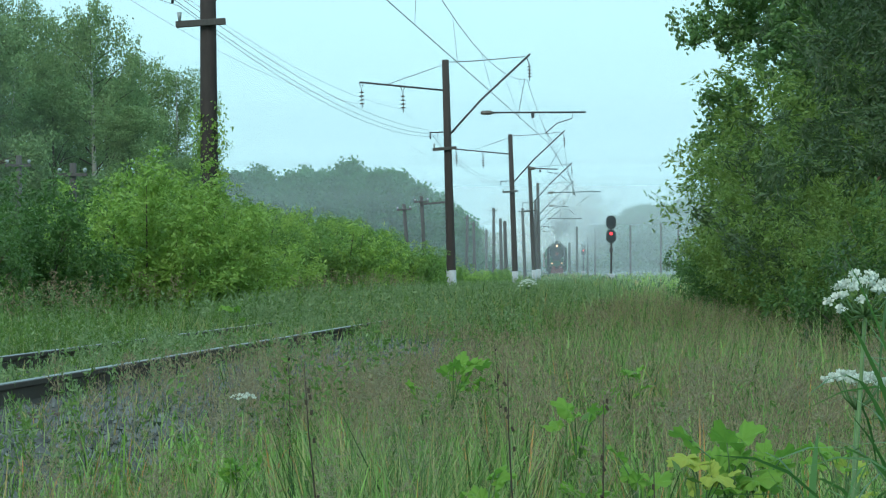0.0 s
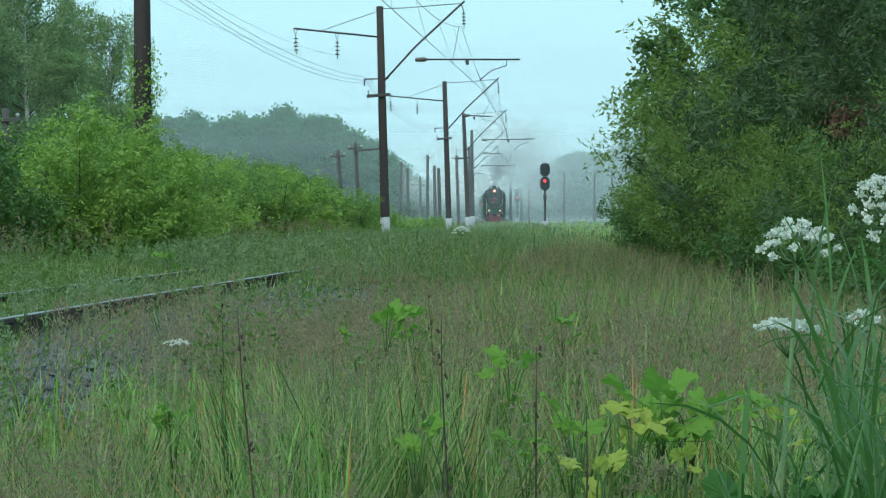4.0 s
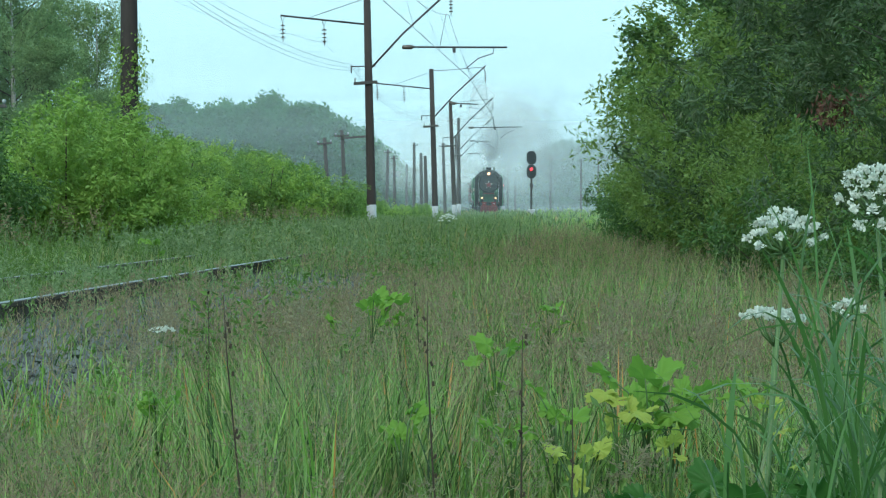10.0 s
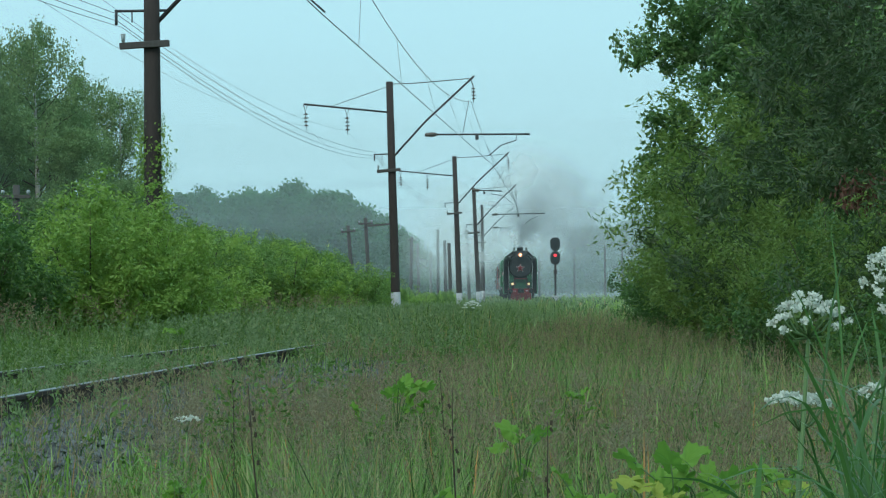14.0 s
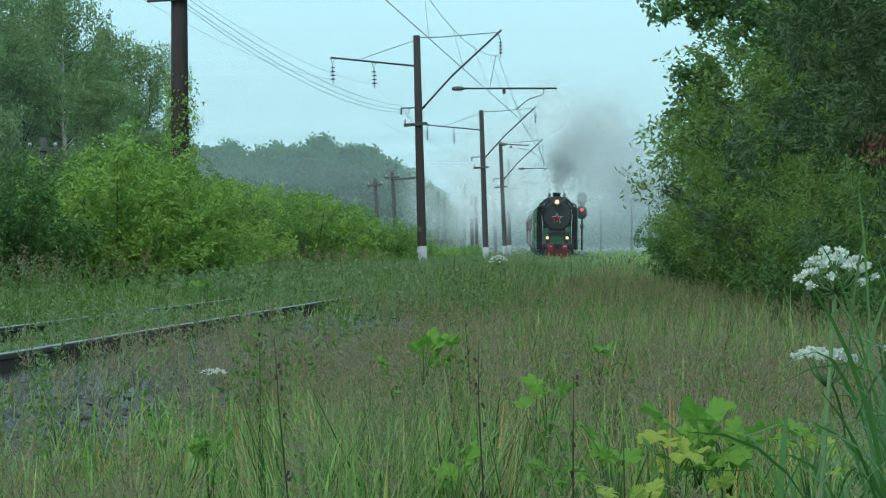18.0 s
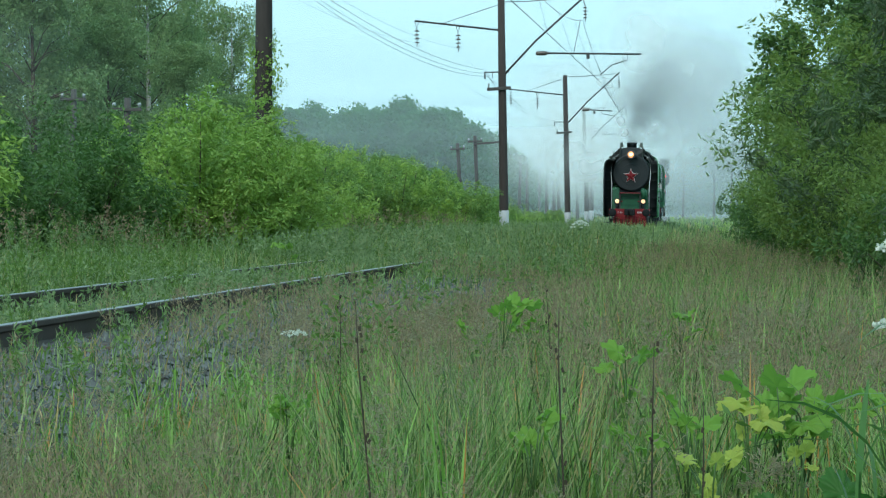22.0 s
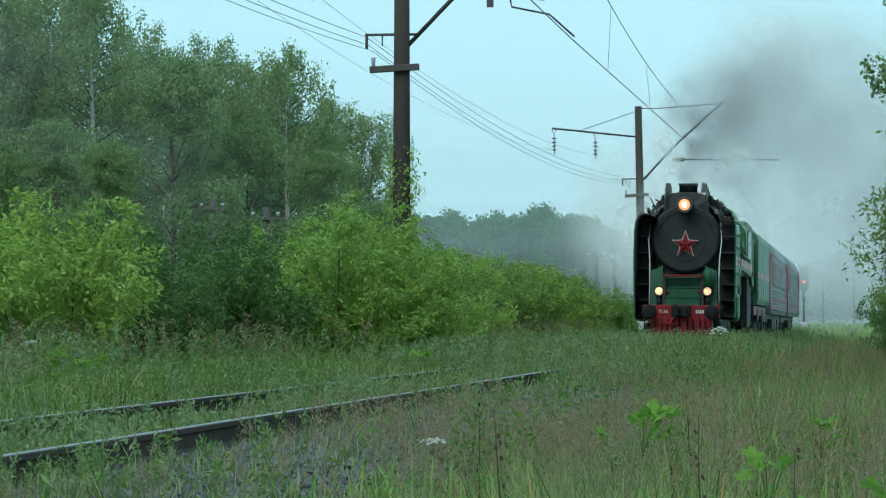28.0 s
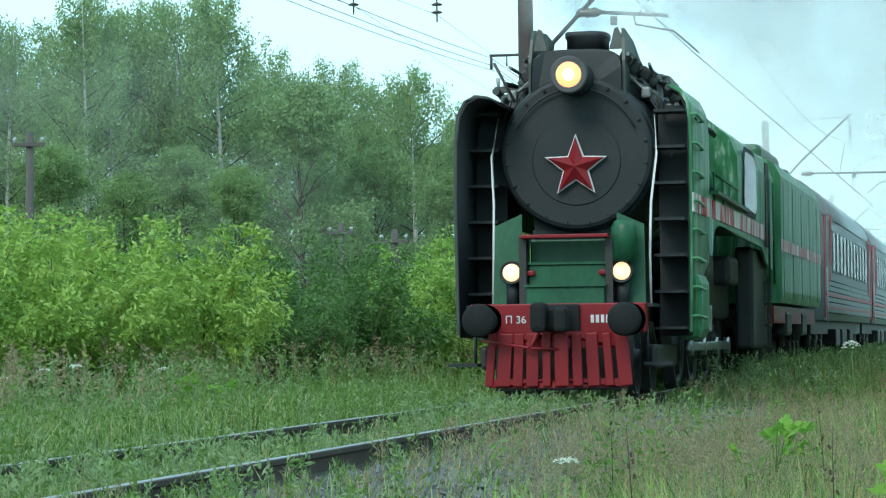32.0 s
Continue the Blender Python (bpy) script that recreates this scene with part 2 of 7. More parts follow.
M_LEAF_WILLOW = material("grey_green_willow_leaves", (0.105, 0.17, 0.06), (0.024, 0.054, 0.018), 0.4, scale=0.45, fine=3.0, bump=0, island=0.45, through_light=0.42, detail=2.0, third=(0.25, 0.32, 0.13))
M_LEAF_BIRCH = material("birch_leaves", (0.30, 0.43, 0.17), (0.10, 0.185, 0.078), 0.5, scale=0.4, fine=10.0, bump=0, island=0.6, through_light=0.42, detail=2.0, third=(0.407, 0.48, 0.269))
M_LEAF_FRESH = material("fresh_green_leaves", (0.33, 0.50, 0.088), (0.115, 0.24, 0.048), 0.5, scale=0.9, fine=4.0, bump=0, island=0.35, through_light=0.36, detail=2.0, third=(0.46, 0.50, 0.12))
M_LEAF_HERB = material("meadow_herb_leaves", (0.17, 0.30, 0.055), (0.045, 0.11, 0.022), 0.5, scale=0.5, fine=8.0, bump=0, island=0.5, through_light=0.35, detail=2.0)
M_LEAF_SCRUB = material("fresh_scrub_leaves", (0.22, 0.37, 0.08), (0.09, 0.18, 0.042), 0.5, scale=0.6, fine=10.0, bump=0, island=0.6, through_light=0.42, detail=2.0)
M_LEAF_GROVE = material("grove_leaves", (0.27, 0.40, 0.15), (0.10, 0.185, 0.075), 0.5, scale=0.4, fine=10.0, bump=0, island=0.5, through_light=0.36, detail=2.0)
M_LEAF_FAR = material("far_wood_leaves", (0.10, 0.28, 0.11), (0.045, 0.14, 0.06), 0.6, scale=0.06, fine=0.5, bump=0, island=0.2, through_light=0.5, detail=2.0)
M_WITHERED = material("brown_withered_leaves", (0.16, 0.075, 0.045), (0.07, 0.032, 0.022), 0.7, scale=0.9, fine=6.0, bump=0, island=0.6, through_light=0.25, detail=2.0)
M_BARK = material("brown_bark", (0.10, 0.075, 0.055), (0.05, 0.038, 0.03), 0.9, scale=3.0, fine=30.0, bump=0.5, stretch=(1, 1, 0.3))
M_BIRCHBARK = material("white_birch_bark", (0.55, 0.54, 0.50), (0.30, 0.29, 0.27), 0.8, scale=3.0, fine=12.0, bump=0.3, stretch=(1, 1, 3.0), third=(0.06, 0.055, 0.05))
M_GRASS = material("green_grass", (0.15, 0.27, 0.06), rough=0.42, scale=0.3, fine=2.0, bump=0, island=0.78, through_light=0.32, detail=3.0,
                   stops=((0.16, (0.03, 0.07, 0.018)), (0.34, (0.09, 0.18, 0.036)), (0.54, (0.17, 0.29, 0.066)), (0.70, (0.29, 0.40, 0.15)), (0.83, (0.35, 0.35, 0.14)), (0.94, (0.50, 0.28, 0.10))))
M_BLADE = material("broad_fresh_grass", (0.29, 0.48, 0.10), (0.09, 0.23, 0.036), 0.36, scale=0.6, fine=4.0, bump=0, island=0.75, through_light=0.38, detail=3.0, third=(0.46, 0.62, 0.34))
M_DRYBLADE = material("withered_orange_grass", (0.62, 0.29, 0.08), (0.36, 0.20, 0.07), 0.6, scale=0.6, fine=6.0, bump=0, island=0.7, through_light=0.35, detail=3.0)
M_PALEHEAD = material("pale_feathery_grass_heads", (0.34, 0.31, 0.19), (0.21, 0.18, 0.11), 0.6, scale=0.6, fine=6.0, bump=0, island=0.5, through_light=0.45, detail=3.0)
M_GRASS_BLUE = material("bluish_green_blades", (0.115, 0.26, 0.062), (0.024, 0.078, 0.02), 0.36, scale=0.5, fine=3.0, bump=0, island=0.6, through_light=0.45, detail=3.0)
M_PANICLE = material("purple_brown_grass_panicles", (0.40, 0.33, 0.25), rough=0.7, scale=0.35, fine=3.0, bump=0, island=0.5, through_light=0.45, detail=3.0,
                     stops=((0.1, (0.14, 0.10, 0.07)), (0.5, (0.27, 0.21, 0.125)), (0.9, (0.41, 0.35, 0.20))))
M_SILVERWEED = material("pale_silver_weed_leaves", (0.30, 0.40, 0.19), (0.085, 0.16, 0.052), 0.6, scale=0.5, fine=6.0, bump=0, island=0.6, through_light=0.42, detail=3.0)
M_PETAL = material("white_petals", (0.80, 0.82, 0.76), (0.6, 0.64, 0.55), 0.6, scale=5.0, fine=40.0, bump=0, island=0.5, through_light=0.3)
M_STALK = material("green_stalk", (0.10, 0.19, 0.055), (0.06, 0.12, 0.035), 0.55, scale=3.0, fine=30.0, bump=0)
M_DRYSTALK = material("dark_dry_stalk", (0.055, 0.042, 0.022), (0.03, 0.022, 0.014), 0.8, scale=3.0, fine=30.0, bump=0)
M_BIGLEAF = material("broad_light_green_leaf", (0.27, 0.47, 0.08), (0.13, 0.28, 0.045), 0.5, scale=6.0, fine=40.0, bump=0.2, island=0.5, through_light=0.45, spec=0.18)
M_BIGLEAFY = material("yellowing_broad_leaf", (0.52, 0.51, 0.11), (0.28, 0.42, 0.08), 0.5, scale=6.0, fine=40.0, bump=0.2, island=0.5, through_light=0.45, spec=0.18)
M_BIGLEAFD = material("broad_dark_green_leaf", (0.075, 0.22, 0.042), (0.03, 0.10, 0.02), 0.4, scale=14.0, fine=60.0, bump=0.2, island=0.5, through_light=0.38, spec=0.18)
M_SMOKE_DARK = vapour("dark_coal_smoke", (0.22, 0.225, 0.235), 0.40, 1.3, 0.86)
M_SMOKE_MID = vapour("thinning_coal_smoke", (0.46, 0.47, 0.485), 0.33, 1.2, 0.86)
M_SMOKE_GREY = vapour("grey_smoke", (0.66, 0.70, 0.73), 0.40, 1.2, 0.86)
M_STEAM = vapour("white_steam", (0.94, 0.96, 0.97), 0.42, 1.2, 0.86)
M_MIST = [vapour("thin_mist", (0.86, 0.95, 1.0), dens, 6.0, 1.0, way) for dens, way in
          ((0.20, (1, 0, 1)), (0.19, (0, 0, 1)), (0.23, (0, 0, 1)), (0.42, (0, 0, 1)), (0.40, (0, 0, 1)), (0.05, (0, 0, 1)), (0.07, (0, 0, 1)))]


# ---- mesh tools ----
def box(bm, c, s, rot=None, bevel=0.0):
    m = Matrix.Translation(c) @ (rot.to_4x4() if rot else Matrix()) @ Matrix.Diagonal((*s, 1))
    made = bmesh.ops.create_cube(bm, size=1.0, matrix=m)["verts"]
    if bevel:
        edges = list({e for v in made for e in v.link_edges})
        bmesh.ops.bevel(bm, geom=edges, offset=bevel, segments=2, affect="EDGES", profile=0.5)


def tube(bm, pts, radii, n=8, caps=True):
    """A round bar through the points, with a radius (or one at each point)."""
    pts = [Vector(p) for p in pts]
    if not isinstance(radii, (list, tuple)):
        radii = [radii] * len(pts)
    rings = []
    for i, p in enumerate(pts):
        way = (pts[min(i + 1, len(pts) - 1)] - pts[max(i - 1, 0)]).normalized()
        side = way.cross(Vector((0, 0, 1)) if abs(way.z) < 0.9 else Vector((0, 1, 0))).normalized()
        up = side.cross(way)
        rings.append([bm.verts.new(p + (side * math.cos(2 * math.pi * k / n) + up * math.sin(2 * math.pi * k / n)) * radii[i]) for k in range(n)])
    for a, b in zip(rings, rings[1:]):
        for k in range(n):
            bm.faces.new((a[k], a[(k + 1) % n], b[(k + 1) % n], b[k])).smooth = True
    if caps:
        bm.faces.new(rings[0][::-1])
        bm.faces.new(rings[-1])


def loft(bm, rings, closed=True, caps=True, smooth=True):
    made = [[bm.verts.new(p) for p in r] for r in rings]
    n = len(made[0])
    for a, b in zip(made, made[1:]):
        for k in range(n if closed else n - 1):
            bm.faces.new((a[k], a[(k + 1) % n], b[(k + 1) % n], b[k])).smooth = smooth
    if caps and closed:
        bm.faces.new(made[0][::-1])
        bm.faces.new(made[-1])


def plate(bm, outline, normal):
    """A flat polygon pushed along normal: a plate with thickness."""
    d = Vector(normal)
    a = [bm.verts.new(Vector(p)) for p in outline]
    b = [bm.verts.new(Vector(p) + d) for p in outline]
    bm.faces.new(a[::-1])
    bm.faces.new(b)
    for k in range(len(a)):
        j = (k + 1) % len(a)
        bm.faces.new((a[k], a[j], b[j], b[k]))


def turned(bm, profile, n=20, axis="z", at=(0, 0, 0), smooth=True):
    """A body of revolution; profile: (radius, height) pairs along the axis."""
    rings = []
    for r, h in profile:
        ring = []
        for k in range(n):
            c, s = r * math.cos(2 * math.pi * k / n), r * math.sin(2 * math.pi * k / n)
            p = {"z": (c, s, h), "y": (c, h, -s), "x": (h, c, s)}[axis]
            ring.append(Vector(p) + Vector(at))
        rings.append(ring)
    loft(bm, rings, smooth=smooth)


def as_mesh(name, bm):
    bmesh.ops.recalc_face_normals(bm, faces=bm.faces)
    me = bpy.data.meshes.new(name)
    bm.to_mesh(me)
    bm.free()
    return me


def part(name, bm, mat, parent, label="", mesh=None):
    me = mesh or as_mesh(name, bm)
    if not me.materials:
        me.materials.append(mat)
    ob = new(name, me)
    ob.parent = parent
    if label:
        ob["label"] = label
    return ob


def thing(name, label, category, m=None, group="", kind=""):
    ob = new(name)
    ob.empty_display_size = 0.3
    if m is not None:
        ob.matrix_basis = m
    return tagged(ob, label, category, group, kind)


def solid(name, bm, mat, label, category, m=None, group="", kind=""):
    me = as_mesh(name, bm)
    me.materials.append(mat)
    ob = new(name, me)
    if m is not None:
        ob.matrix_basis = m
    return tagged(ob, label, category, group, kind)


def mesh_of(name, verts, faces, mat, smooth=False):
    me = bpy.data.meshes.new(name)
    me.from_pydata(np.asarray(verts).reshape(-1, 3).tolist(), [], np.asarray(faces).tolist())
    me.materials.append(mat)
    if smooth:
        me.polygons.foreach_set("use_smooth", [True] * len(me.polygons))
    me.update()
    return me


# ---- the line of the track ----
def bend(y):
    """How far the track has swung to the left at y, and its slope there."""
    u = min(max((y - 148.6) / 92.9, 0.0), 1.0)
    swing = 92.9 * (u ** 3 - u ** 4 / 2) + max(y - 241.5, 0.0)
    return -0.04885 * swing


LEVEL_Y = (-80, 93, 151, 202, 277, 365, 441, 743, 2500)
LEVEL_Z = (0, 0, -0.14, -0.13, 0.06, 0.20, 0.42, 0.9, 3.0)


def track_x(y):
    return -5.34 + bend(y)


def track_z(y):
    return float(np.interp(y, LEVEL_Y, LEVEL_Z))


def on_track(y, length):
    """The pose of a vehicle whose front stands at y, heading towards the camera; its own +Y runs to its rear."""
    a = Vector((track_x(y), y, track_z(y)))
    b = Vector((track_x(y + length), y + length, track_z(y + length)))
    w = b - a
    return Matrix.Translation(a) @ Euler((math.atan2(w.z, length), 0, -math.atan2(w.x, w.y))).to_matrix().to_4x4()


def step(a, b, v):
    u = np.clip((np.asarray(v, float) - a) / (b - a), 0, 1)
    return u * u * (3 - 2 * u)


def ground_z(x, y):
    """The height of the ground: ballast bed, ditch side and the weedy bank beyond the poles."""
    x, y = np.asarray(x, float), np.asarray(y, float)
    u = np.clip((y - 148.6) / 92.9, 0, 1)
    xt = -5.34 - 0.04885 * (92.9 * (u ** 3 - u ** 4 / 2) + np.maximum(y - 241.5, 0))
    d = x - xt
    z = np.interp(y, LEVEL_Y, LEVEL_Z)
    right = -0.22 - 0.43 * step(1.7, 4.2, d)
    left = -0.22 - 0.16 * step(1.7, 3.5, -d) + 1.25 * step(5.5, 11.0, -d) * step(74, 100, y) * (1 - 0.8 * step(140, 230, y))
    bumps = 0.05 * np.sin(x * 1.3 + y * 0.7) + 0.04 * np.sin(x * 0.6 - y * 1.1) + 0.03 * np.sin(2.1 * x + 1.7 * y)
    far = np.clip(np.abs(d) / 3.0 - 0.6, 0, 1)
    return z + np.where(d > 0, right, left) + bumps * far


DEEP = 1.2386


def place(angle, distance):
    """x, y of what the site chart shows at that distance and angle (degrees to the right of +Y) from the camera;
    the chart is drawn short along the track by DEEP."""
    return distance * math.sin(radians(angle)), DEEP * distance * math.cos(radians(angle))


# ---- ground and track ----
def make_ground():
    xs = np.unique(np.concatenate([np.linspace(-900, -60, 15), np.linspace(-60, -20, 14), np.arange(-20, 14.1, 0.5), np.linspace(14, 60, 14), np.linspace(60, 900, 14)]))
    ys = np.unique(np.concatenate([np.linspace(-300, -10, 8), np.arange(-10, 110, 0.9), np.linspace(110, 330, 100), np.linspace(330, 2600, 40)]))
    X, Y = np.meshgrid(xs, ys)
    Z = ground_z(X, Y)
    n, m = len(xs), len(ys)
    idx = np.arange(n * m).reshape(m, n)
    quads = np.stack([idx[:-1, :-1], idx[:-1, 1:], idx[1:, 1:], idx[1:, :-1]], -1).reshape(-1, 4)
    ob = new("ground", mesh_of("ground", np.stack([X, Y, Z], -1), quads, M_EARTH, True))
    tagged(ob, "dark mossy earth under weeds beside the railway", "ground", kind="structure")


make_ground()

RAIL_PROFILE = ((-0.075, -0.18), (0.075, -0.18), (0.07, -0.165), (0.012, -0.14), (0.012, -0.05), (0.036, -0.035), (0.037, -0.004), (0.028, 0.0),
                (-0.028, 0.0), (-0.037, -0.004), (-0.036, -0.035), (-0.012, -0.05), (-0.012, -0.14), (-0.07, -0.165))


def make_rails():
    ys = list(np.arange(-20, 148, 6.0)) + list(np.arange(148, 248, 4.0)) + list(np.arange(250, 760, 20.0))
    for side in (-0.76, 0.76):
        rail = thing("rail", "rusty steel rail with a bright worn head", "rail", group="rails of the track")
        bm = bmesh.new()
        loft(bm, [[(track_x(y) + side + px, y, track_z(y) + pz) for px, pz in RAIL_PROFILE] for y in ys], smooth=False)
        part("rail_body", bm, M_RAIL, rail)
        bm = bmesh.new()
        loft(bm, [[(track_x(y) + side + px, y, track_z(y) + pz) for px, pz in ((-0.03, 0.001), (0.03, 0.001), (0.026, 0.005), (-0.026, 0.005))] for y in ys], smooth=False)
        part("running_surface", bm, M_RAILTOP, rail, "bright worn steel running surface")


make_rails()


def make_sleepers():
    bm = bmesh.new()
    box(bm, (0, 0, 0), (2.7, 0.25, 0.16), bevel=0.015)
    me = as_mesh("sleeper", bm)
    me.materials.append(M_SLEEPER)
    rnd = random.Random(4)
    bed = thing("track_bed", "overgrown wooden sleepers in grey ballast", "track bed", kind="structure")
    y = 5.0
    while y < 150:
        s = part("sleeper", None, None, bed, mesh=me)
        s.matrix_basis = pose(track_x(y) + rnd.uniform(-0.03, 0.03), y, track_z(y) - 0.255, rnd.uniform(-1, 1), rnd.uniform(-1, 1), rnd.uniform(-1.5, 1.5))
        y += 0.55


make_sleepers()


def make_ballast():
    """Loose stones on both shoulders, joined."""
    rs = np.random.RandomState(3)
    base = np.array([(1, 0, 0), (-1, 0, 0), (0, 1, 0), (0, -1, 0), (0, 0, 1), (0, 0, -1)], float)
    tri = np.array([(0, 2, 4), (2, 1, 4), (1, 3, 4), (3, 0, 4), (2, 0, 5), (1, 2, 5), (3, 1, 5), (0, 3, 5)])
    n = 42000
    y = 10 + rs.rand(n) ** 1.3 * 45
    d = np.where(rs.rand(n) < 0.75, rs.uniform(0.82, 3.2, n), rs.uniform(-2.2, 0.7, n))
    x = -5.34 + d
    z = ground_z(x, y) + rs.uniform(0.0, 0.05, n)
    size = rs.uniform(0.015, 0.045, (n, 1, 1))
    v = base[None] * size * rs.uniform(0.6, 1.3, (n, 6, 1)) + rs.normal(0, 0.006, (n, 6, 3))
    v += np.stack([x, y, z], -1)[:, None]
    f = (tri[None] + 6 * np.arange(n)[:, None, None]).reshape(-1, 3)
    tagged(new("ballast", mesh_of("ballast", v, f, M_BALLAST)), "loose grey crushed stone along the track", "ballast", kind="stuff")


make_ballast()


# ---- catenary and line poles ----
def pole_shaft(bm, height, r0, r1, below=1.2):
    tube(bm, [(0, 0, -below), (0, 0, 0), (0, 0, height * 0.5), (0, 0, height)], [r0, r0, (r0 + r1) / 2, r1], 14)


def insulator_string(bm, top, n=3, r=0.13, gap=0.15, way=(0, 0, -1)):
    way = Vector(way)
    for k in range(n):
        c = Vector(top) + way * (0.12 + gap * k)
        tube(bm, [c, c + way * 0.035, c + way * 0.06], [0.035, r, r * 0.75], 10)
    tube(bm, [top, Vector(top) + way * (0.2 + gap * n)], 0.016, 6)


def make_catenary_pole(x, y, height, lean, reach, feeder=True, arm=-3.72, r0=0.2, low=0.0):
    """A concrete catenary mast with a feeder arm to the left and a cantilever over the track to the right."""
    base = float(ground_z(x, y))
    p = thing("catenary_pole", "dark wet concrete catenary mast with steel arms, standing in weeds", "utility pole",
              pose(x, y, base, 0, lean, 0), group="masts along the track")
    bm = bmesh.new()
    pole_shaft(bm, height, r0, r0 * 0.72)
    part("shaft", bm, M_POLE, p)
    bm = bmesh.new()
    tube(bm, [(0, 0, 0.0), (0, 0, 1.3)], [r0 * 1.03, r0 * 1.02], 14)
    part("whitewashed_foot", bm, M_WHITE, p, "chipped whitewash round the foot")
    top = height
    if feeder:
        bm = bmesh.new()
        tube(bm, [(-0.05, 0, top - 1.28), (-3.62, 0, top - 0.82)], 0.045, 6)
        tube(bm, [(0, 0, top - 0.18), (-2.5, 0, top - 0.96)], 0.014, 5)
        part("feeder_arm", bm, M_STEEL, p)
        for xx in (-3.55, -1.82):
            bm = bmesh.new()
            zz = top - 1.28 + (-xx - 0.05) * 0.129
            tube(bm, [(xx - 0.09, 0, zz), (xx, 0, zz - 0.3), (xx + 0.09, 0, zz)], 0.022, 5)
            insulator_string(bm, (xx, 0, zz - 0.26), 4, 0.12, 0.16)
            part("insulator_string", bm, M_INSUL, p)
    # cantilever: raked tube, top stay, registration tube
    bm = bmesh.new()
    tube(bm, [(0.1, 0, top - 3.12), (1.45, 0, top - 1.72), (3.55, 0, top + 0.12)], 0.045, 7)
    part("cantilever", bm, M_STEEL, p)
    bm = bmesh.new()
    tube(bm, [(0, 0, top - 0.1), (1.0, 0, top - 0.1), (3.35, 0, top + 0.02)], 0.018, 5)
    part("stay", bm, M_STEEL, p)
    bm = bmesh.new()
    tube(bm, [(3.4, 0, top), (3.5, 0, top - 0.3)], 0.02, 5)
    insulator_string(bm, (3.5, 0, top - 0.25), 4, 0.10, 0.14)
    part("messenger_insulator", bm, M_INSUL, p)
    root = min(1.42, reach * 0.36)
    bm = bmesh.new()
    turned(bm, [(0.05, root), (0.1, root + 0.08), (0.07, root + 0.14), (0.11, root + 0.22), (0.08, root + 0.28), (0.11, root + 0.36), (0.05, root + 0.5)], 12, "x", (0, 0, top - low - 2.07))
    part("rod_insulator", bm, M_INSUL, p)
    bm = bmesh.new()
    tube(bm, [(root + 0.48, 0, top - low - 2.07), (reach, 0, top - low - 2.18)], 0.04, 7)
    box(bm, (reach * 0.62, 0, top - low - 2.25), (0.13, 0.08, 0.18))
    tube(bm, [(min(3.0, reach * 0.8), 0, top - low - 2.1), (3.3, 0, top - 0.9)], 0.012, 5)
    part("registration_tube", bm, M_STEEL, p)
    bm = bmesh.new()
    if reach > 4:
        tube(bm, [(reach - 0.55, 0, top - low - 2.16), (reach - 0.58, 0, top - low - 2.42), (reach - 1.2, 0, top - low - 2.6), (reach - 1.7, 0, top - low - 3.0)], 0.022, 6)
    else:
        tube(bm, [(reach - 0.7, 0, top - low - 2.16), (reach - 0.66, 0, top - low - 2.34), (reach + 0.1, 0, top - low - 2.5), (reach + 0.6, 0, top - low - 2.95)], 0.022, 6)
    part("steady_arm", bm, M_STEEL, p)
    bm = bmesh.new()
    tube(bm, [(-0.75, 0, top + arm + 0.7), (0.3, 0, top + arm + 0.7)], 0.03, 6)
    tube(bm, [(-0.72, 0, top + arm + 0.7), (-0.72, 0, top + arm + 0.42)], 0.03, 6)
    tube(bm, [(-0.4, 0, top + arm + 0.7), (-0.4, 0, top + arm + 0.47)], 0.015, 5)
    part("bracket", bm, M_STEEL, p)
    bm = bmesh.new()
    box(bm, (-0.12, -0.2, top + arm), (1.0, 0.14, 0.13), Euler((0, radians(-3), 0)).to_matrix(), 0.012)
    part("crossarm", bm, M_WOODPOLE, p, "tarred wooden crossarm")
    bm = bmesh.new()
    tube(bm, [(-0.55, -0.2, top + arm + 0.04), (-0.55, -0.2, top + arm + 0.22)], [0.03, 0.05], 8)
    part("pin_insulator", bm, M_GLASSINS, p)
    return p


POLE_SPOTS = [  # angle, distance, height, lean to the left, reach of the registration tube
    (-10.72, 50.5, 9.72, -0.3, 2.9), (-5.20, 104.0, 10.1, -1.45, 5.8), (-3.74, 161.7, 10.2, -1.8, 3.0), (-3.30, 206.0, 9.9, -2.4, 5.8),
    (-3.20, 246.0, 9.8, -0.6, 3.0), (-3.25, 300.0, 9.6, -1.2, 5.6), (-3.3, 350.0, 9.4, 0.8, 3.0), (-3.3, 400.0, 9.3, -0.8, 5.6)]
for k, (a, d, h, lean, reach) in enumerate(POLE_SPOTS):
    make_catenary_pole(*place(a, d), h, lean, reach, feeder=k < 3, arm=-3.57 if k == 0 else -3.72, low=0.0 if k == 0 else 0.2)


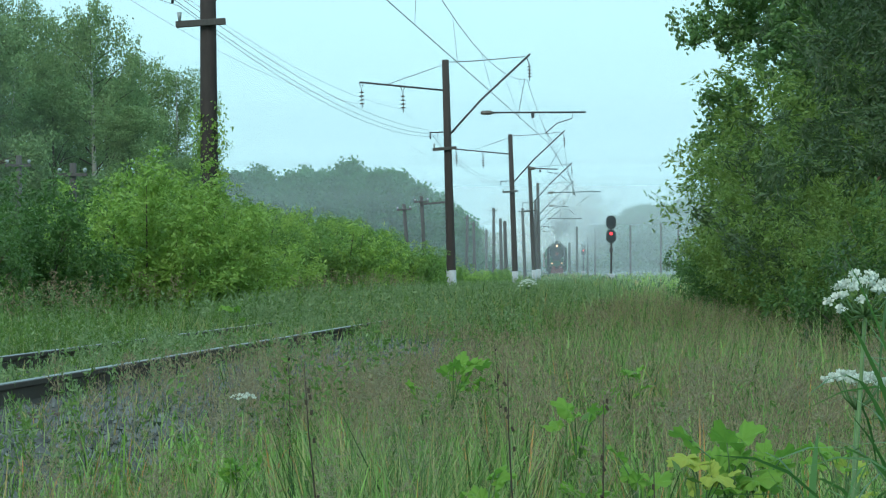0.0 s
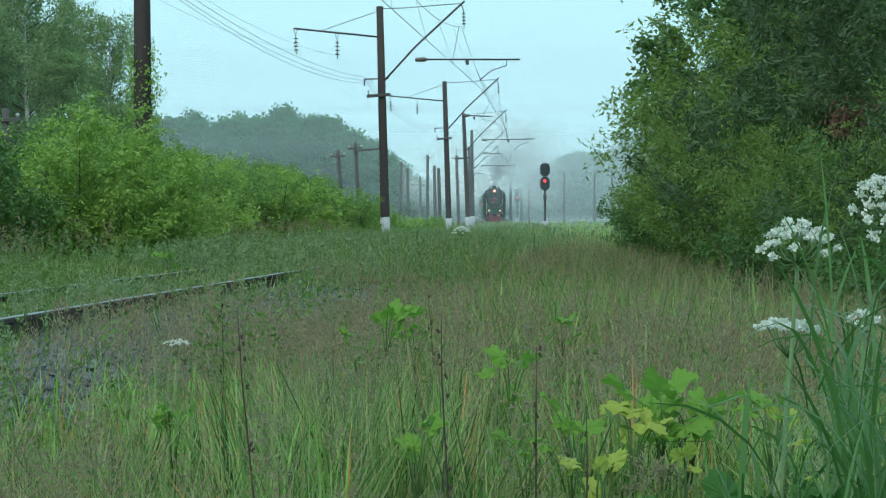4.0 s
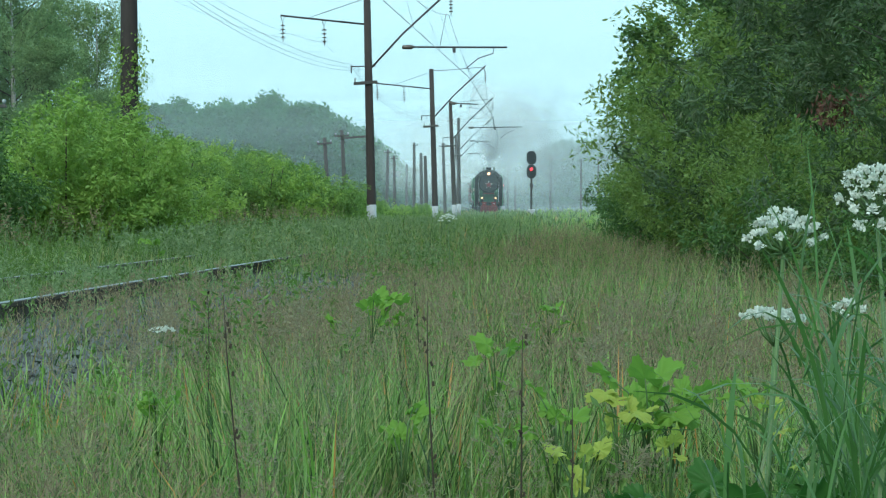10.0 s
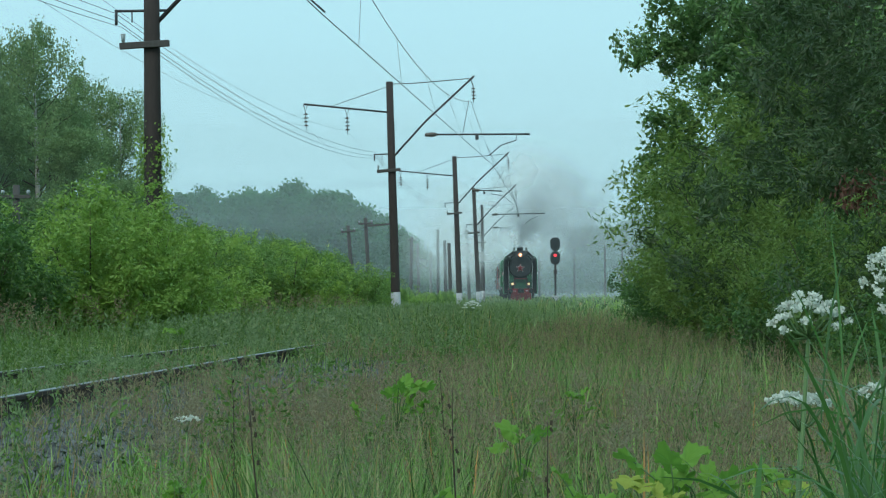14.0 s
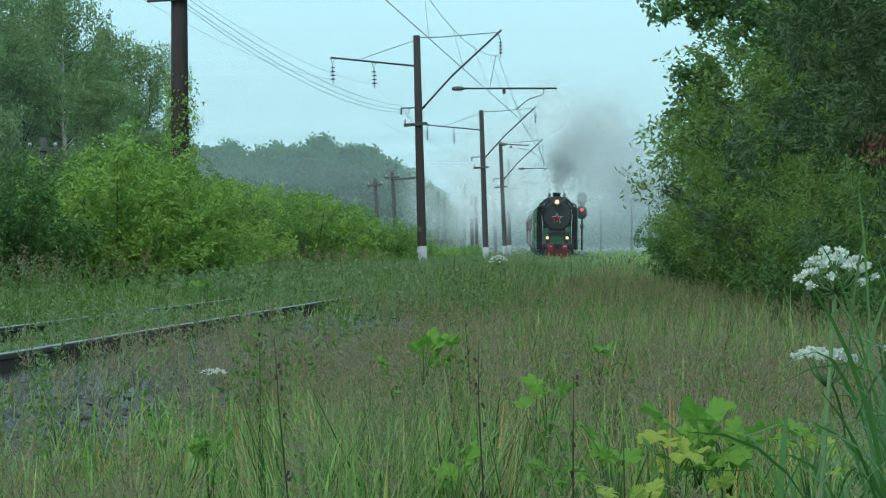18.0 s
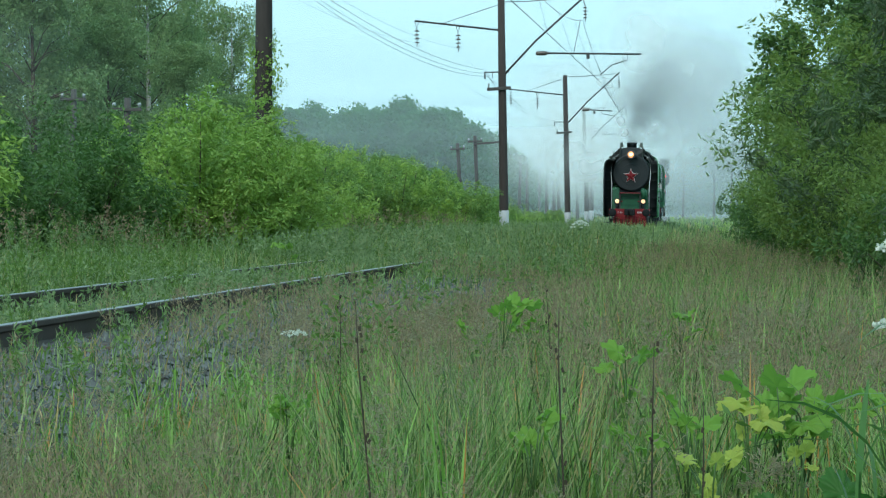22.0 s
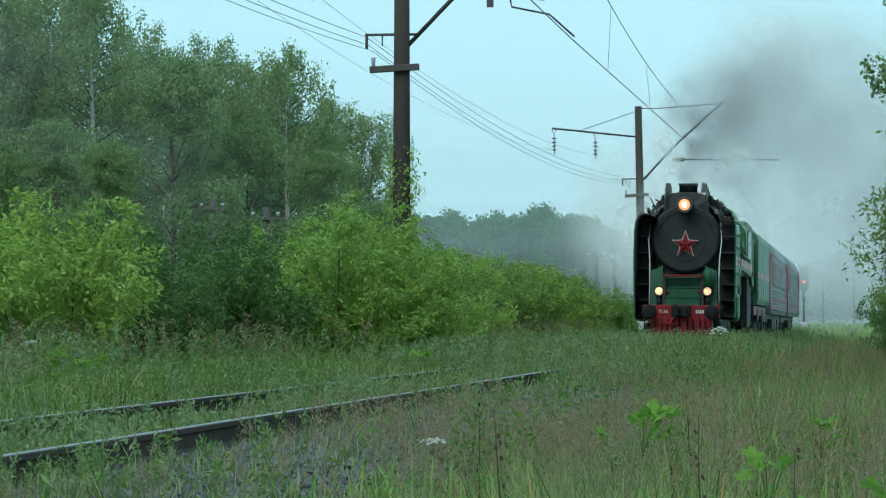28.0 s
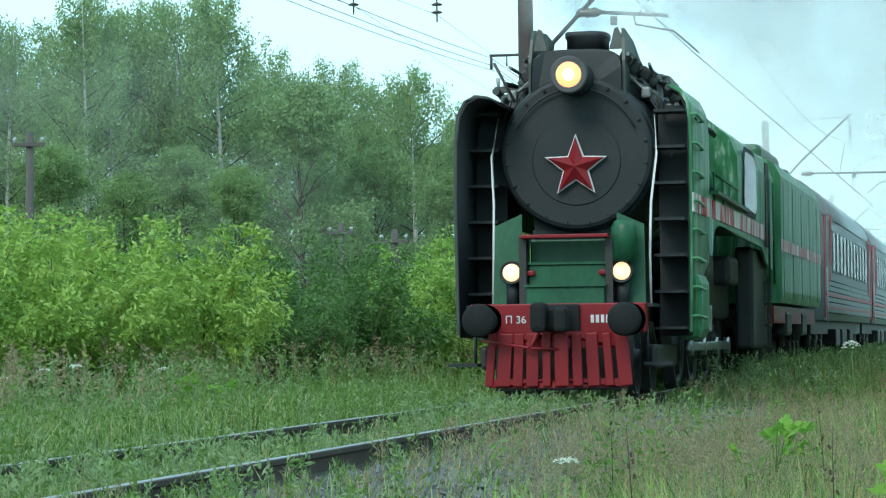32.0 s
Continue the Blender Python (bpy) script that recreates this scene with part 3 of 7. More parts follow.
def make_signal():
    x, y = place(-1.54, 215.0)
    z = float(ground_z(x, y))
    s = thing("railway_signal", "two-headed railway signal showing red on a dark mast", "signal", pose(x, y, z))
    bm = bmesh.new()
    box(bm, (0, 0, 0.25), (0.6, 0.6, 1.5), bevel=0.05)
    part("foot", bm, M_WHITE, s, "whitewashed concrete foot")
    bm = bmesh.new()
    tube(bm, [(0, 0, 0.9), (0, 0, 5.6)], 0.09, 10)
    box(bm, (0, -0.12, 3.05), (0.3, 0.2, 0.35), bevel=0.02)
    part("mast", bm, M_POLE, s)
    for zz, lit in ((5.45, None), (4.25, 4.25)):
        bm = bmesh.new()
        plate(bm, [(0.42 * c, -0.12, zz + 0.57 * sn) for c, sn in ((0.5, 1), (1, 0.55), (1, -0.55), (0.5, -1), (-0.5, -1), (-1, -0.55), (-1, 0.55), (-0.5, 1))], (0, 0.06, 0))
        box(bm, (0, 0.08, zz), (0.4, 0.3, 0.8), bevel=0.04)
        head = part("signal_head", bm, M_BLACK, s)
        for dz in (0.22, -0.22):
            bm = bmesh.new()
            turned(bm, [(0.15, -0.3), (0.16, -0.1)], 14, "y", (0, 0, zz + dz))
            part("hood", bm, M_BLACK, head)
            bm = bmesh.new()
            turned(bm, [(0.135, -0.31), (0.13, -0.29)], 14, "y", (0, 0, zz + dz))
            part("lens", bm, M_RED_GLOW if lit and dz > 0 else M_WINDOW, head, "glowing red lens" if lit and dz > 0 else "dark lens")
    return s


SIGNAL = make_signal()
far_signal = copy_thing(SIGNAL, pose(*place(-2.18, 420.0), float(ground_z(*place(-2.18, 420.0)))))
far_signal["label"] = "distant two-headed railway signal showing red in the mist"


def make_line_pole(angle, distance, height, lean=0.0, arms=1, r=0.13, label="weathered wooden line pole with crossarm and glass insulators"):
    x, y = place(angle, distance)
    p = thing("line_pole", label, "utility pole", pose(x, y, float(ground_z(x, y)), 0, lean, 0), group="poles of the telegraph line")
    bm = bmesh.new()
    pole_shaft(bm, height, r, r * 0.8)
    part("shaft", bm, M_WOODPOLE, p)
    for k in range(arms):
        bm = bmesh.new()
        z = height - 0.35 - 0.45 * k
        box(bm, (0, -r, z), (0.9, 0.09, 0.1), bevel=0.01)
        arm = part("crossarm", bm, M_WOODPOLE, p)
        if angle == -5.8:
            bm = bmesh.new()
            box(bm, (0.85, -r, z - 0.12), (1.9, 0.11, 0.12), Euler((0, radians(-2), 0)).to_matrix(), 0.01)
            tube(bm, [(1.5, -r, z - 0.1), (1.5, -r, z + 0.3), (1.5, -r, z + 0.42)], [0.05, 0.07, 0.03], 8)
            part("side_arm", bm, M_WOODPOLE, p, "long side arm with a dark pin")
        for xx in (-0.38, 0.38):
            bm = bmesh.new()
            tube(bm, [(xx, -r, z + 0.05), (xx, -r, z + 0.15), (xx, -r, z + 0.2)], [0.03, 0.07, 0.04], 8)
            part("insulator", bm, M_GLASSINS, arm)
    return p


def hang_wire(name, label, points, sag, r, parent=None, group="overhead wires"):
    """A wire from point to point, sagging in between."""
    bm = bmesh.new()
    for a, b in zip(points, points[1:]):
        a, b = Vector(a), Vector(b)
        pts = []
        for k in range(13):
            u = k / 12
            p = a.lerp(b, u)
            p.z -= sag * 4 * u * (1 - u)
            pts.append(p)
        tube(bm, pts, r, 5)
    if parent:
        return part(name, bm, M_WIRE, parent)
    return solid(name, bm, M_WIRE, label, "wire", group=group)


def mast_point(k, x, dz):
    """A point on mast k: x to its right, dz below (negative) or above its top."""
    a, d, h, lean = POLE_SPOTS[k][:4]
    px, py = place(a, d)
    m = pose(px, py, float(ground_z(px, py)), 0, lean, 0)
    return m @ Vector((x, 0, h + dz))


def make_wires():
    n = len(POLE_SPOTS)
    before = lambda p: Vector((p.x + (0.1), p.y - 66.0, p.z))
    runs = (("messenger_wire", "sagging copper messenger wire over the track", 3.5, -0.85, 0.95, 0.010),
            ("contact_wire", "taut copper contact wire over the track", 3.8, -3.0, 0.0, 0.011),
            ("feeder_wire", "sagging feeder wire on the field side", -3.55, -1.75, 0.6, 0.0045),
            ("feeder_wire", "sagging feeder wire on the field side", -1.82, -2.0, 0.6, 0.0045),
            ("line_wire", "thin sagging line wire on the masts", -0.68, -3.08, 0.6, 0.0065),
            ("line_wire", "thin sagging line wire on the masts", -0.72, -2.92, 0.55, 0.0065),
            ("line_wire", "thin sagging line wire on the masts", -0.60, -3.2, 0.66, 0.006))
    over = {"messenger_wire": ((3.62, -1.2), (3.4, -0.95)), "contact_wire": ((3.42, -2.97), (4.2, -3.6))}
    held = lambda name, k, x, dz: mast_point(k, *(over[name][min(k, 1)] if name in over and k < 2 else (x, dz)))
    for name, label, x, dz, sag, r in runs:
        k_end = n if name in over else 3
        pts = [held(name, k, x, dz) for k in range(k_end)]
        pts = [before(pts[0])] + pts
        hang_wire(name, label, pts, sag, r)
    for k in range(4):
        hang, slide = (lambda q: held("messenger_wire", q, 3.5, -0.85)), (lambda q: held("contact_wire", q, 3.8, -3.0))
        a, b = hang(k - 1) if k else before(hang(0)), hang(k)
        c, d = slide(k - 1) if k else before(slide(0)), slide(k)
        for u in (0.12, 0.3, 0.5, 0.7, 0.88):
            hi = a.lerp(b, u)
            hi.z -= 0.95 * 4 * u * (1 - u)
            bm = bmesh.new()
            tube(bm, [hi, c.lerp(d, u)], 0.005, 4)
            solid("dropper", bm, M_WIRE, "thin vertical dropper between the overhead wires", "wire", group="droppers")


make_wires()

# telegraph poles beside and beyond the line: angle, distance, height, lean, crossarms
for a, d, h, lean, arms in ((-21.9, 70, 6.7, 0.5, 1), (-13.8, 75, 3.5, 0, 1), (-15.0, 88, 4.0, 0, 1), (-6.18, 150, 4.6, -4, 1), (-5.8, 150, 5.2, -3, 1),
                            (-4.87, 290, 7.4, 1, 1), (-4.68, 300, 6.8, -1, 1), (-4.41, 330, 6.2, 0, 0), (-4.24, 290, 8.3, 0, 1), (-4.06, 260, 6.6, -1, 0),
                            (-3.95, 240, 6.0, -1.5, 0), (-3.52, 280, 8.2, -2, 1), (-2.5, 340, 4.6, 0, 0), (-2.33, 345, 7.0, 0, 0), (-2.08, 420, 7.0, 0, 0),
                            (-1.91, 430, 8.0, 0, 0), (-1.10, 450, 9.2, 0, 0), (-0.40, 450, 9.6, 0, 0), (0.0, 450, 9.6, 0, 0)):
    make_line_pole(a, d, h, lean, arms, 0.13 if d < 200 else 0.2)


# ---- the train ----
SPEED, FRONT_END = 12.57, 37.9
WHEELS = []  # wheel, radius, place on its vehicle


def front_at(t):
    return FRONT_END + SPEED * (32.0 - t)


def wheel_mesh(name, r, spokes, mat):
    bm = bmesh.new()
    turned(bm, [(0.05, -0.1), (0.15, -0.09), (0.18, 0.03), (r - 0.16, 0.03), (r - 0.14, -0.06), (r, -0.06), (r, 0.06), (r + 0.028, 0.065), (r + 0.028, 0.09), (r - 0.14, 0.09),
                (r - 0.16, 0.05), (0.18, 0.05), (0.15, 0.1), (0.05, 0.11)], 32, "x")
    me = as_mesh(name, bm)
    me.materials.append(mat)
    return me


DRIVER = wheel_mesh("driving_wheel", 0.925, 14, M_GREASE)
bm = bmesh.new()
tube(bm, [(-0.01, 0, 0.13), (-0.01, 0, 0.82)], [0.055, 0.038], 6)
SPOKE = as_mesh("spoke", bm)
SPOKE.materials.append(M_GREASE)
bm = bmesh.new()
turned(bm, [(0.12, -0.1), (0.13, -0.03), (0.36, 0.0), (0.40, -0.06), (0.47, -0.06), (0.47, 0.06), (0.498, 0.065), (0.498, 0.09), (0.40, 0.09), (0.36, 0.03), (0.13, 0.08), (0.12, 0.1)], 28, "x")
SMALL = as_mesh("small_wheel", bm)
SMALL.materials.append(M_GREASE)


def add_wheels(vehicle, name, me, r, ys, z=None):
    for y in ys:
        for side in (-1, 1):
            w = part(name, None, None, vehicle, mesh=me)
            w.matrix_basis = pose(side * 0.76, y, z or r, 0, 0, 0 if side < 0 else 180)
            WHEELS.append((w, r, side, y))
            if me is DRIVER:
                for k in range(14):
                    part("spoke", None, None, w, mesh=SPOKE).matrix_basis = Matrix.Rotation(2 * math.pi * k / 14, 4, "X")


def mirrored(fn):
    for s in (-1, 1):
        fn(s)


def make_locomotive():
    loco = thing("steam_locomotive", "green, black and red steam locomotive with red star and lit lamps", "locomotive")
    # frames
    bm = bmesh.new()
    for s in (-1, 1):
        box(bm, (s * 0.5, 7.7, 1.15), (0.1, 14.0, 0.85))
    box(bm, (0, 7.7, 1.5), (1.0, 14.0, 0.25))
    part("main_frame", bm, M_GREASE, loco)
    # boiler
    bm = bmesh.new()
    turned(bm, [(0.3, 0.172), (0.90, 0.18), (0.945, 0.2), (0.965, 0.24), (0.965, 0.34), (0.99, 0.36), (0.99, 3.4)], 56, "y", (0, 0, 3.05), smooth=False)
    smokebox = part("smokebox", bm, M_BLACK, loco)
    bm = bmesh.new()
    turned(bm, [(0.30, 0.158), (0.55, 0.16), (0.56, 0.172)], 48, "y", (0, 0, 2.95), smooth=False)
    part("smokebox_door", bm, M_BLACK, smokebox)
    bm = bmesh.new()
    tube(bm, [(-0.42, 0.2, 2.36), (0.42, 0.2, 2.36)], 0.015, 6)
    part("door_rail", bm, M_STEEL, smokebox)
    for k in range(20):
        bm = bmesh.new()
        a = 2 * math.pi * (k + 0.5) / 20
        box(bm, (0.885 * math.cos(a), 0.165, 3.05 + 0.885 * math.sin(a)), (0.035, 0.035, 0.05), Euler((0, math.pi / 2 - a, 0)).to_matrix(), 0.008)
        part("door_clamp", bm, M_BLACK, smokebox)
    bm = bmesh.new()
    tube(bm, [(0.8 * math.cos(a), 0.11, 3.05 + 0.8 * math.sin(a)) for a in [math.pi * (0.12 + 0.76 * q / 16) for q in range(17)]], 0.014, 6)
    part("door_handrail", bm, M_BLACK, smokebox)
    bm = bmesh.new()
    turned(bm, [(1.0, 3.4), (1.03, 3.5), (1.03, 9.4)], 40, "y", (0, 0, 3.02))
    boiler = part("boiler", bm, M_GREEN_STREAK, loco, "green boiler jacket with pale streaks")
    for y in (3.45, 5.0, 6.6, 8.2):
        bm = bmesh.new()
        turned(bm, [(1.045, y), (1.045, y + 0.07)], 40, "y", (0, 0, 3.02))
        part("boiler_band", bm, M_GREEN, boiler)
    # skyline casing along the top
    bm = bmesh.new()
    prof = ((-0.57, 3.4), (-0.57, 4.12), (-0.55, 4.22), (-0.49, 4.30), (-0.40, 4.34), (-0.2, 4.36), (0.2, 4.36), (0.40, 4.34), (0.49, 4.30), (0.55, 4.22), (0.57, 4.12), (0.57, 3.4))
    loft(bm, [[(x, 0.2 + max(0.0, z - 4.1) * 0.5, z) for x, z in prof], [(x, 2.0, z) for x, z in prof], [(x, 2.02, z - 0.04) for x, z in prof], [(x * 1.1, 6.0, z - 0.04) for x, z in prof], [(x * 1.1, 9.0, z - 0.10) for x, z in prof]], smooth=False)
    casing = part("skyline_casing", bm, M_BLACK, loco)
    bm = bmesh.new()
    dome = [(-0.98, 3.3), (-0.92, 3.75), (-0.74, 4.08), (-0.45, 4.26), (0, 4.33), (0.45, 4.26), (0.74, 4.08), (0.92, 3.75), (0.98, 3.3)]
    loft(bm, [[(x * g, y, 3.3 + (z - 3.3) * g) for x, z in dome] for y, g in ((4.3, 0.9), (4.45, 1.0), (8.8, 1.0))], smooth=False)
    part("boiler_hood", bm, M_GREEN_STREAK, loco, "rounded green hood over the boiler")
    for s in (-1, 1):
        bm = bmesh.new()
        plate(bm, [(s * 0.575, 0.3, 3.6), (s * 0.575, 0.3, 4.2), (s * 0.56, 0.4, 4.50), (s * 0.545, 0.52, 4.63), (s * 0.50, 1.2, 4.64), (s * 0.50, 1.9, 4.58), (s * 0.575, 2.15, 4.3), (s * 0.575, 2.05, 3.7)], (s * 0.04, 0, 0))
        plate(bm, [(s * 0.40, 0.42, 4.36), (s * 0.56, 0.4, 4.36), (s * 0.56, 0.42, 4.54), (s * 0.50, 0.46, 4.64), (s * 0.46, 0.46, 4.62)], (0, 0.05, 0))
        part("smoke_deflector", bm, M_SOOTSHADE, casing, "sooty dark green side plate")
    bm = bmesh.new()
    rings = []
    for z, g in ((4.3, 0.95), (4.57, 0.95), (4.58, 1.02), (4.65, 1.02), (4.65, 0.85), (4.4, 0.8)):
        rings.append([(0.27 * g * math.copysign(abs(math.cos(a)) ** 0.6, math.cos(a)), 1.45 + 0.45 * g * math.copysign(abs(math.sin(a)) ** 0.6, math.sin(a)), z)
                      for a in [2 * math.pi * k / 24 for k in range(24)]])
    loft(bm, rings)
    part("chimney", bm, M_BLACK, loco)
    # lamps
    bm = bmesh.new()
    turned(bm, [(0.235, 0.06), (0.24, 0.16), (0.22, 1.15)], 28, "y", (0, 0, 4.02))
    head = part("headlight_housing", bm, M_BLACK, loco)
    bm = bmesh.new()
    turned(bm, [(0.05, 0.03), (0.16, 0.04), (0.215, 0.075), (0.225, 0.1)], 28, "y", (0, 0, 4.02))
    part("headlight_glass", bm, M_HEADLAMP, head, "glowing orange headlight glass")
    bm = bmesh.new()
    turned(bm, [(0.02, 0.005), (0.055, 0.015), (0.075, 0.034)], 20, "y", (0.0, 0, 4.02))
    part("headlight_bulb", bm, M_BULB, head, "bright bulb")
    bm = bmesh.new()
    turned(bm, [(0.215, 0.04), (0.238, 0.05), (0.238, 0.09), (0.215, 0.1)], 28, "y", (0, 0, 4.02))
    part("headlight_rim", bm, M_STEEL, head)
    for s in (-1, 1):
        bm = bmesh.new()
        turned(bm, [(0.122, -0.05), (0.132, -0.075), (0.15, -0.07), (0.15, 0.05), (0.09, 0.2)], 20, "y", (s * 0.69, 0, 1.56))
        tube(bm, [(s * 0.69, 0.08, 1.12), (s * 0.69, 0.08, 1.48)], 0.085, 10)
        b = part("buffer_lamp", bm, M_BLACK, loco)
        bm = bmesh.new()
        turned(bm, [(0.04, -0.08), (0.095, -0.07), (0.116, -0.045)], 20, "y", (s * 0.69, 0, 1.56))
        part("lamp_glass", bm, M_LAMP, b, "lit warm white glass")
        bm = bmesh.new()
        box(bm, (s * 0.48, 0.0, 1.55), (0.16, 0.08, 0.07), bevel=0.02)
        part("lamp_bracket", bm, M_RED, loco)
    # red star with raised facets and a pale rim
    def star(bm, big, small, y0, y1, z):
        ring = []
        for k in range(10):
            r = big if k % 2 == 0 else small
            a = math.pi / 2 + math.pi * k / 5
            ring.append((r * math.cos(a), r * math.sin(a)))
        c = bm.verts.new((0, y0, z))
        front = [bm.verts.new((x, y1, z + h)) for x, h in ring]
        back = [bm.verts.new((x, y1 + 0.05, z + h)) for x, h in ring]
        for k in range(10):
            j = (k + 1) % 10
            bm.faces.new((c, front[k], front[j]))
            bm.faces.new((front[k], back[k], back[j], front[j]))
        bm.faces.new(back)
    bm = bmesh.new()
    star(bm, 0.41, 0.17, 0.06, 0.085, 2.87)
    rim = part("star_rim", bm, M_SILVER, loco, "pale metal star rim")
    bm = bmesh.new()
    star(bm, 0.375, 0.15, -0.03, 0.06, 2.87)
    part("red_star", bm, M_RED, rim, "red enamelled five-pointed star")
    # buffer beam, buffers, coupler, pilot
    bm = bmesh.new()
    box(bm, (0, -0.75, 0.98), (2.15, 0.3, 0.36), bevel=0.015)
    beam = part("buffer_beam", bm, M_RED, loco, "red buffer beam")
    add_text(beam, "\u041f 36", 0.13, (-0.64, -0.91, 0.925), M_SILVER)
    for k in range(4):
        bm = bmesh.new()
        box(bm, (0.43 + 0.062 * k, -0.905, 0.97), (0.038, 0.012, 0.095))
        part("number_bar", bm, M_SILVER, beam)
    for s in (-1, 1):
        bm = bmesh.new()
        turned(bm, [(0.13, -1.35), (0.15, -0.9), (0.2, -0.9)], 18, "y", (s * 0.88, 0, 0.96))
        b = part("buffer", bm, M_BUFFER, loco)
        bm = bmesh.new()
        turned(bm, [(0.03, -1.47), (0.17, -1.455), (0.205, -1.42), (0.205, -1.38), (0.12, -1.35)], 24, "y", (s * 0.88, 0, 0.96))
        part("buffer_head", bm, M_BUFFER, b)
    bm = bmesh.new()
    box(bm, (0, -1.15, 0.98), (0.3, 0.6, 0.3), bevel=0.05)
    box(bm, (-0.13, -1.5, 0.99), (0.2, 0.28, 0.36), bevel=0.06)
    box(bm, (0.15, -1.55, 0.96), (0.16, 0.36, 0.3), bevel=0.05)
    box(bm, (0, -0.93, 0.98), (0.56, 0.08, 0.34), bevel=0.02)
    part("coupler", bm, M_BUFFER, loco)
    bm = bmesh.new()
    tube(bm, [(-0.92, -1.0, 0.72), (-0.25, -1.3, 0.62), (0.1, -1.2, 0.60)], 0.018, 6)
    tube(bm, [(-0.28, -1.3, 0.62), (-0.12, -1.0, 1.0)], 0.03, 6)
    part("uncoupling_rod", bm, M_RED, loco)
    pilot = new("pilot")
    pilot.parent = loco
    for z0, z1, w in ((0.14, 0.25, 0.86), (0.62, 0.82, 0.80)):
        bm = bmesh.new()
        plate(bm, [(-w, -0.95, z0), (0, -1.25, z0), (w, -0.95, z0), (w * 0.98, -0.95, z1), (0, -1.22, z1), (-w * 0.98, -0.95, z1)], (0, 0.05, 0))
        part("pilot_band", bm, M_RED, pilot)
    for k in range(10):
        x = -0.81 + 1.62 * k / 9
        bm = bmesh.new()
        yy = -1.23 + 0.28 * abs(x) / 0.84
        box(bm, (x, yy, 0.48), ((0.10, 0.17, 0.12, 0.15)[k % 4], 0.05, 0.64), Euler((0, radians(-6) * x, 0)).to_matrix(), 0.012)
        part("pilot_bar", bm, M_RED, pilot)
    bm = bmesh.new()
    box(bm, (0, -0.62, 0.45), (1.6, 0.1, 0.7))
    part("pilot_backing", bm, M_GREASE, pilot)
    # stepped green front below the smokebox
    for k, (y, z0, z1) in enumerate(((-0.05, 1.12, 1.38), (0.15, 1.34, 1.66), (0.35, 1.62, 1.97))):
        bm = bmesh.new()
        box(bm, (0, y, (z0 + z1) / 2), (0.98, 0.25, z1 - z0), bevel=0.02)
        part("front_apron", bm, M_GREEN, loco)
    for z, y in ((1.39, -0.06), (1.67, 0.14)):
        bm = bmesh.new()
        box(bm, (0, y, z), (1.02, 0.3, 0.03))
        part("front_step", bm, M_GREEN, loco)
    bm = bmesh.new()
    box(bm, (0, -0.05, 2.0), (1.1, 0.42, 0.045), bevel=0.01)
    part("front_step", bm, M_RED, loco, "red top step")
    for s in (-1, 1):
        bm = bmesh.new()
        box(bm, (s * 0.54, 0.05, 1.55), (0.09, 0.3, 0.9))
        part("apron_bracket", bm, M_GREASE, loco)
        bm = bmesh.new()
        plate(bm, [(s * 0.58, 0.18, 1.1), (s * 0.96, 0.18, 1.1), (s * 0.94, 0.26, 2.15), (s * 0.6, 0.26, 2.3)], (0, 0.04, 0))
        part("front_plate", bm, M_GREEN, loco)
    bm = bmesh.new()
    tube(bm, [(0.72, -0.02, 1.68), (0.72, -0.02, 2.1), (0.72, -0.02, 2.18), (0.72, -0.02, 2.21)], [0.16, 0.16, 0.12, 0.02], 16)
    part("air_tank", bm, M_GREEN, loco)
    for s in (-1, 1):
        bm = bmesh.new()
        tube(bm, [(s * 0.55, -0.2, 1.98), (s * 0.60, -0.25, 1.6), (s * 0.60, -0.3, 1.16)], 0.02, 6)
        part("hose", bm, M_RUBBER, loco)
    bm = bmesh.new()
    for x in (-0.36, -0.12, 0.12, 0.36):
        tube(bm, [(x, -0.95, 0.9), (x * 1.05, -1.12, 0.72), (x * 1.05, -1.1, 0.5)], 0.022, 6)
    part("brake_hoses", bm, M_RUBBER, loco)
    bm = bmesh.new()
    box(bm, (0, -0.35, 1.13), (2.3, 0.7, 0.04))
    part("front_deck", bm, M_BLACK, loco)
    bm = bmesh.new()
    turned(bm, [(0.6, 0.5), (0.6, 3.0)], 20, "y", (0, 0, 2.2))
    box(bm, (0, 1.7, 1.75), (1.2, 2.6, 0.7))
    part("smokebox_saddle", bm, M_BLACK, loco)

    def wing(s):
        # tall curved side fender with steps inside it
        outer = [(1.40, 0.80), (1.42, 2.4), (1.405, 3.2), (1.37, 3.5), (1.28, 3.67), (1.14, 3.74), (0.98, 3.72), (0.86, 3.64)]
        if s > 0:  # this side's fender ends in a low rounded edge
            outer = [(1.40, 0.80), (1.42, 2.4), (1.42, 3.4), (1.39, 3.66), (1.31, 3.83), (1.17, 3.91)]
        inner = [(x - 0.035, z - (0.03 if z > 3.7 else 0.0)) for x, z in outer][::-1]
        ring = outer + inner
        bm = bmesh.new()
        front = -0.68 if s < 0 else 0.4
        loft(bm, [[(s * x, front, z) for x, z in ring], [(s * x, 0.6, z) for x, z in ring], [(s * x, 1.0, max(z, 1.3)) for x, z in ring], [(s * x, 2.75, max(z, 1.72)) for x, z in ring]])
        # the left fender lies unlit: its shade is put into the darker colour
        f = part("side_fender", bm, M_GREEN_STREAK if s > 0 else M_SOOTSHADE, loco, "curved green side fender with pale drip streaks" if s > 0 else "curved green side fender, its unlit side put into a dark colour")
        # thin black sheet, added to keep the inside of the fender dark
        lining = [(x - 0.037, z - 0.032) for x, z in outer]
        lining = lining + [(x - 0.012, z - 0.012) for x, z in lining][::-1]
        bm = bmesh.new()
        loft(bm, [[(s * x, y, z) for x, z in lining] for y in (front - 0.04, 2.6)])
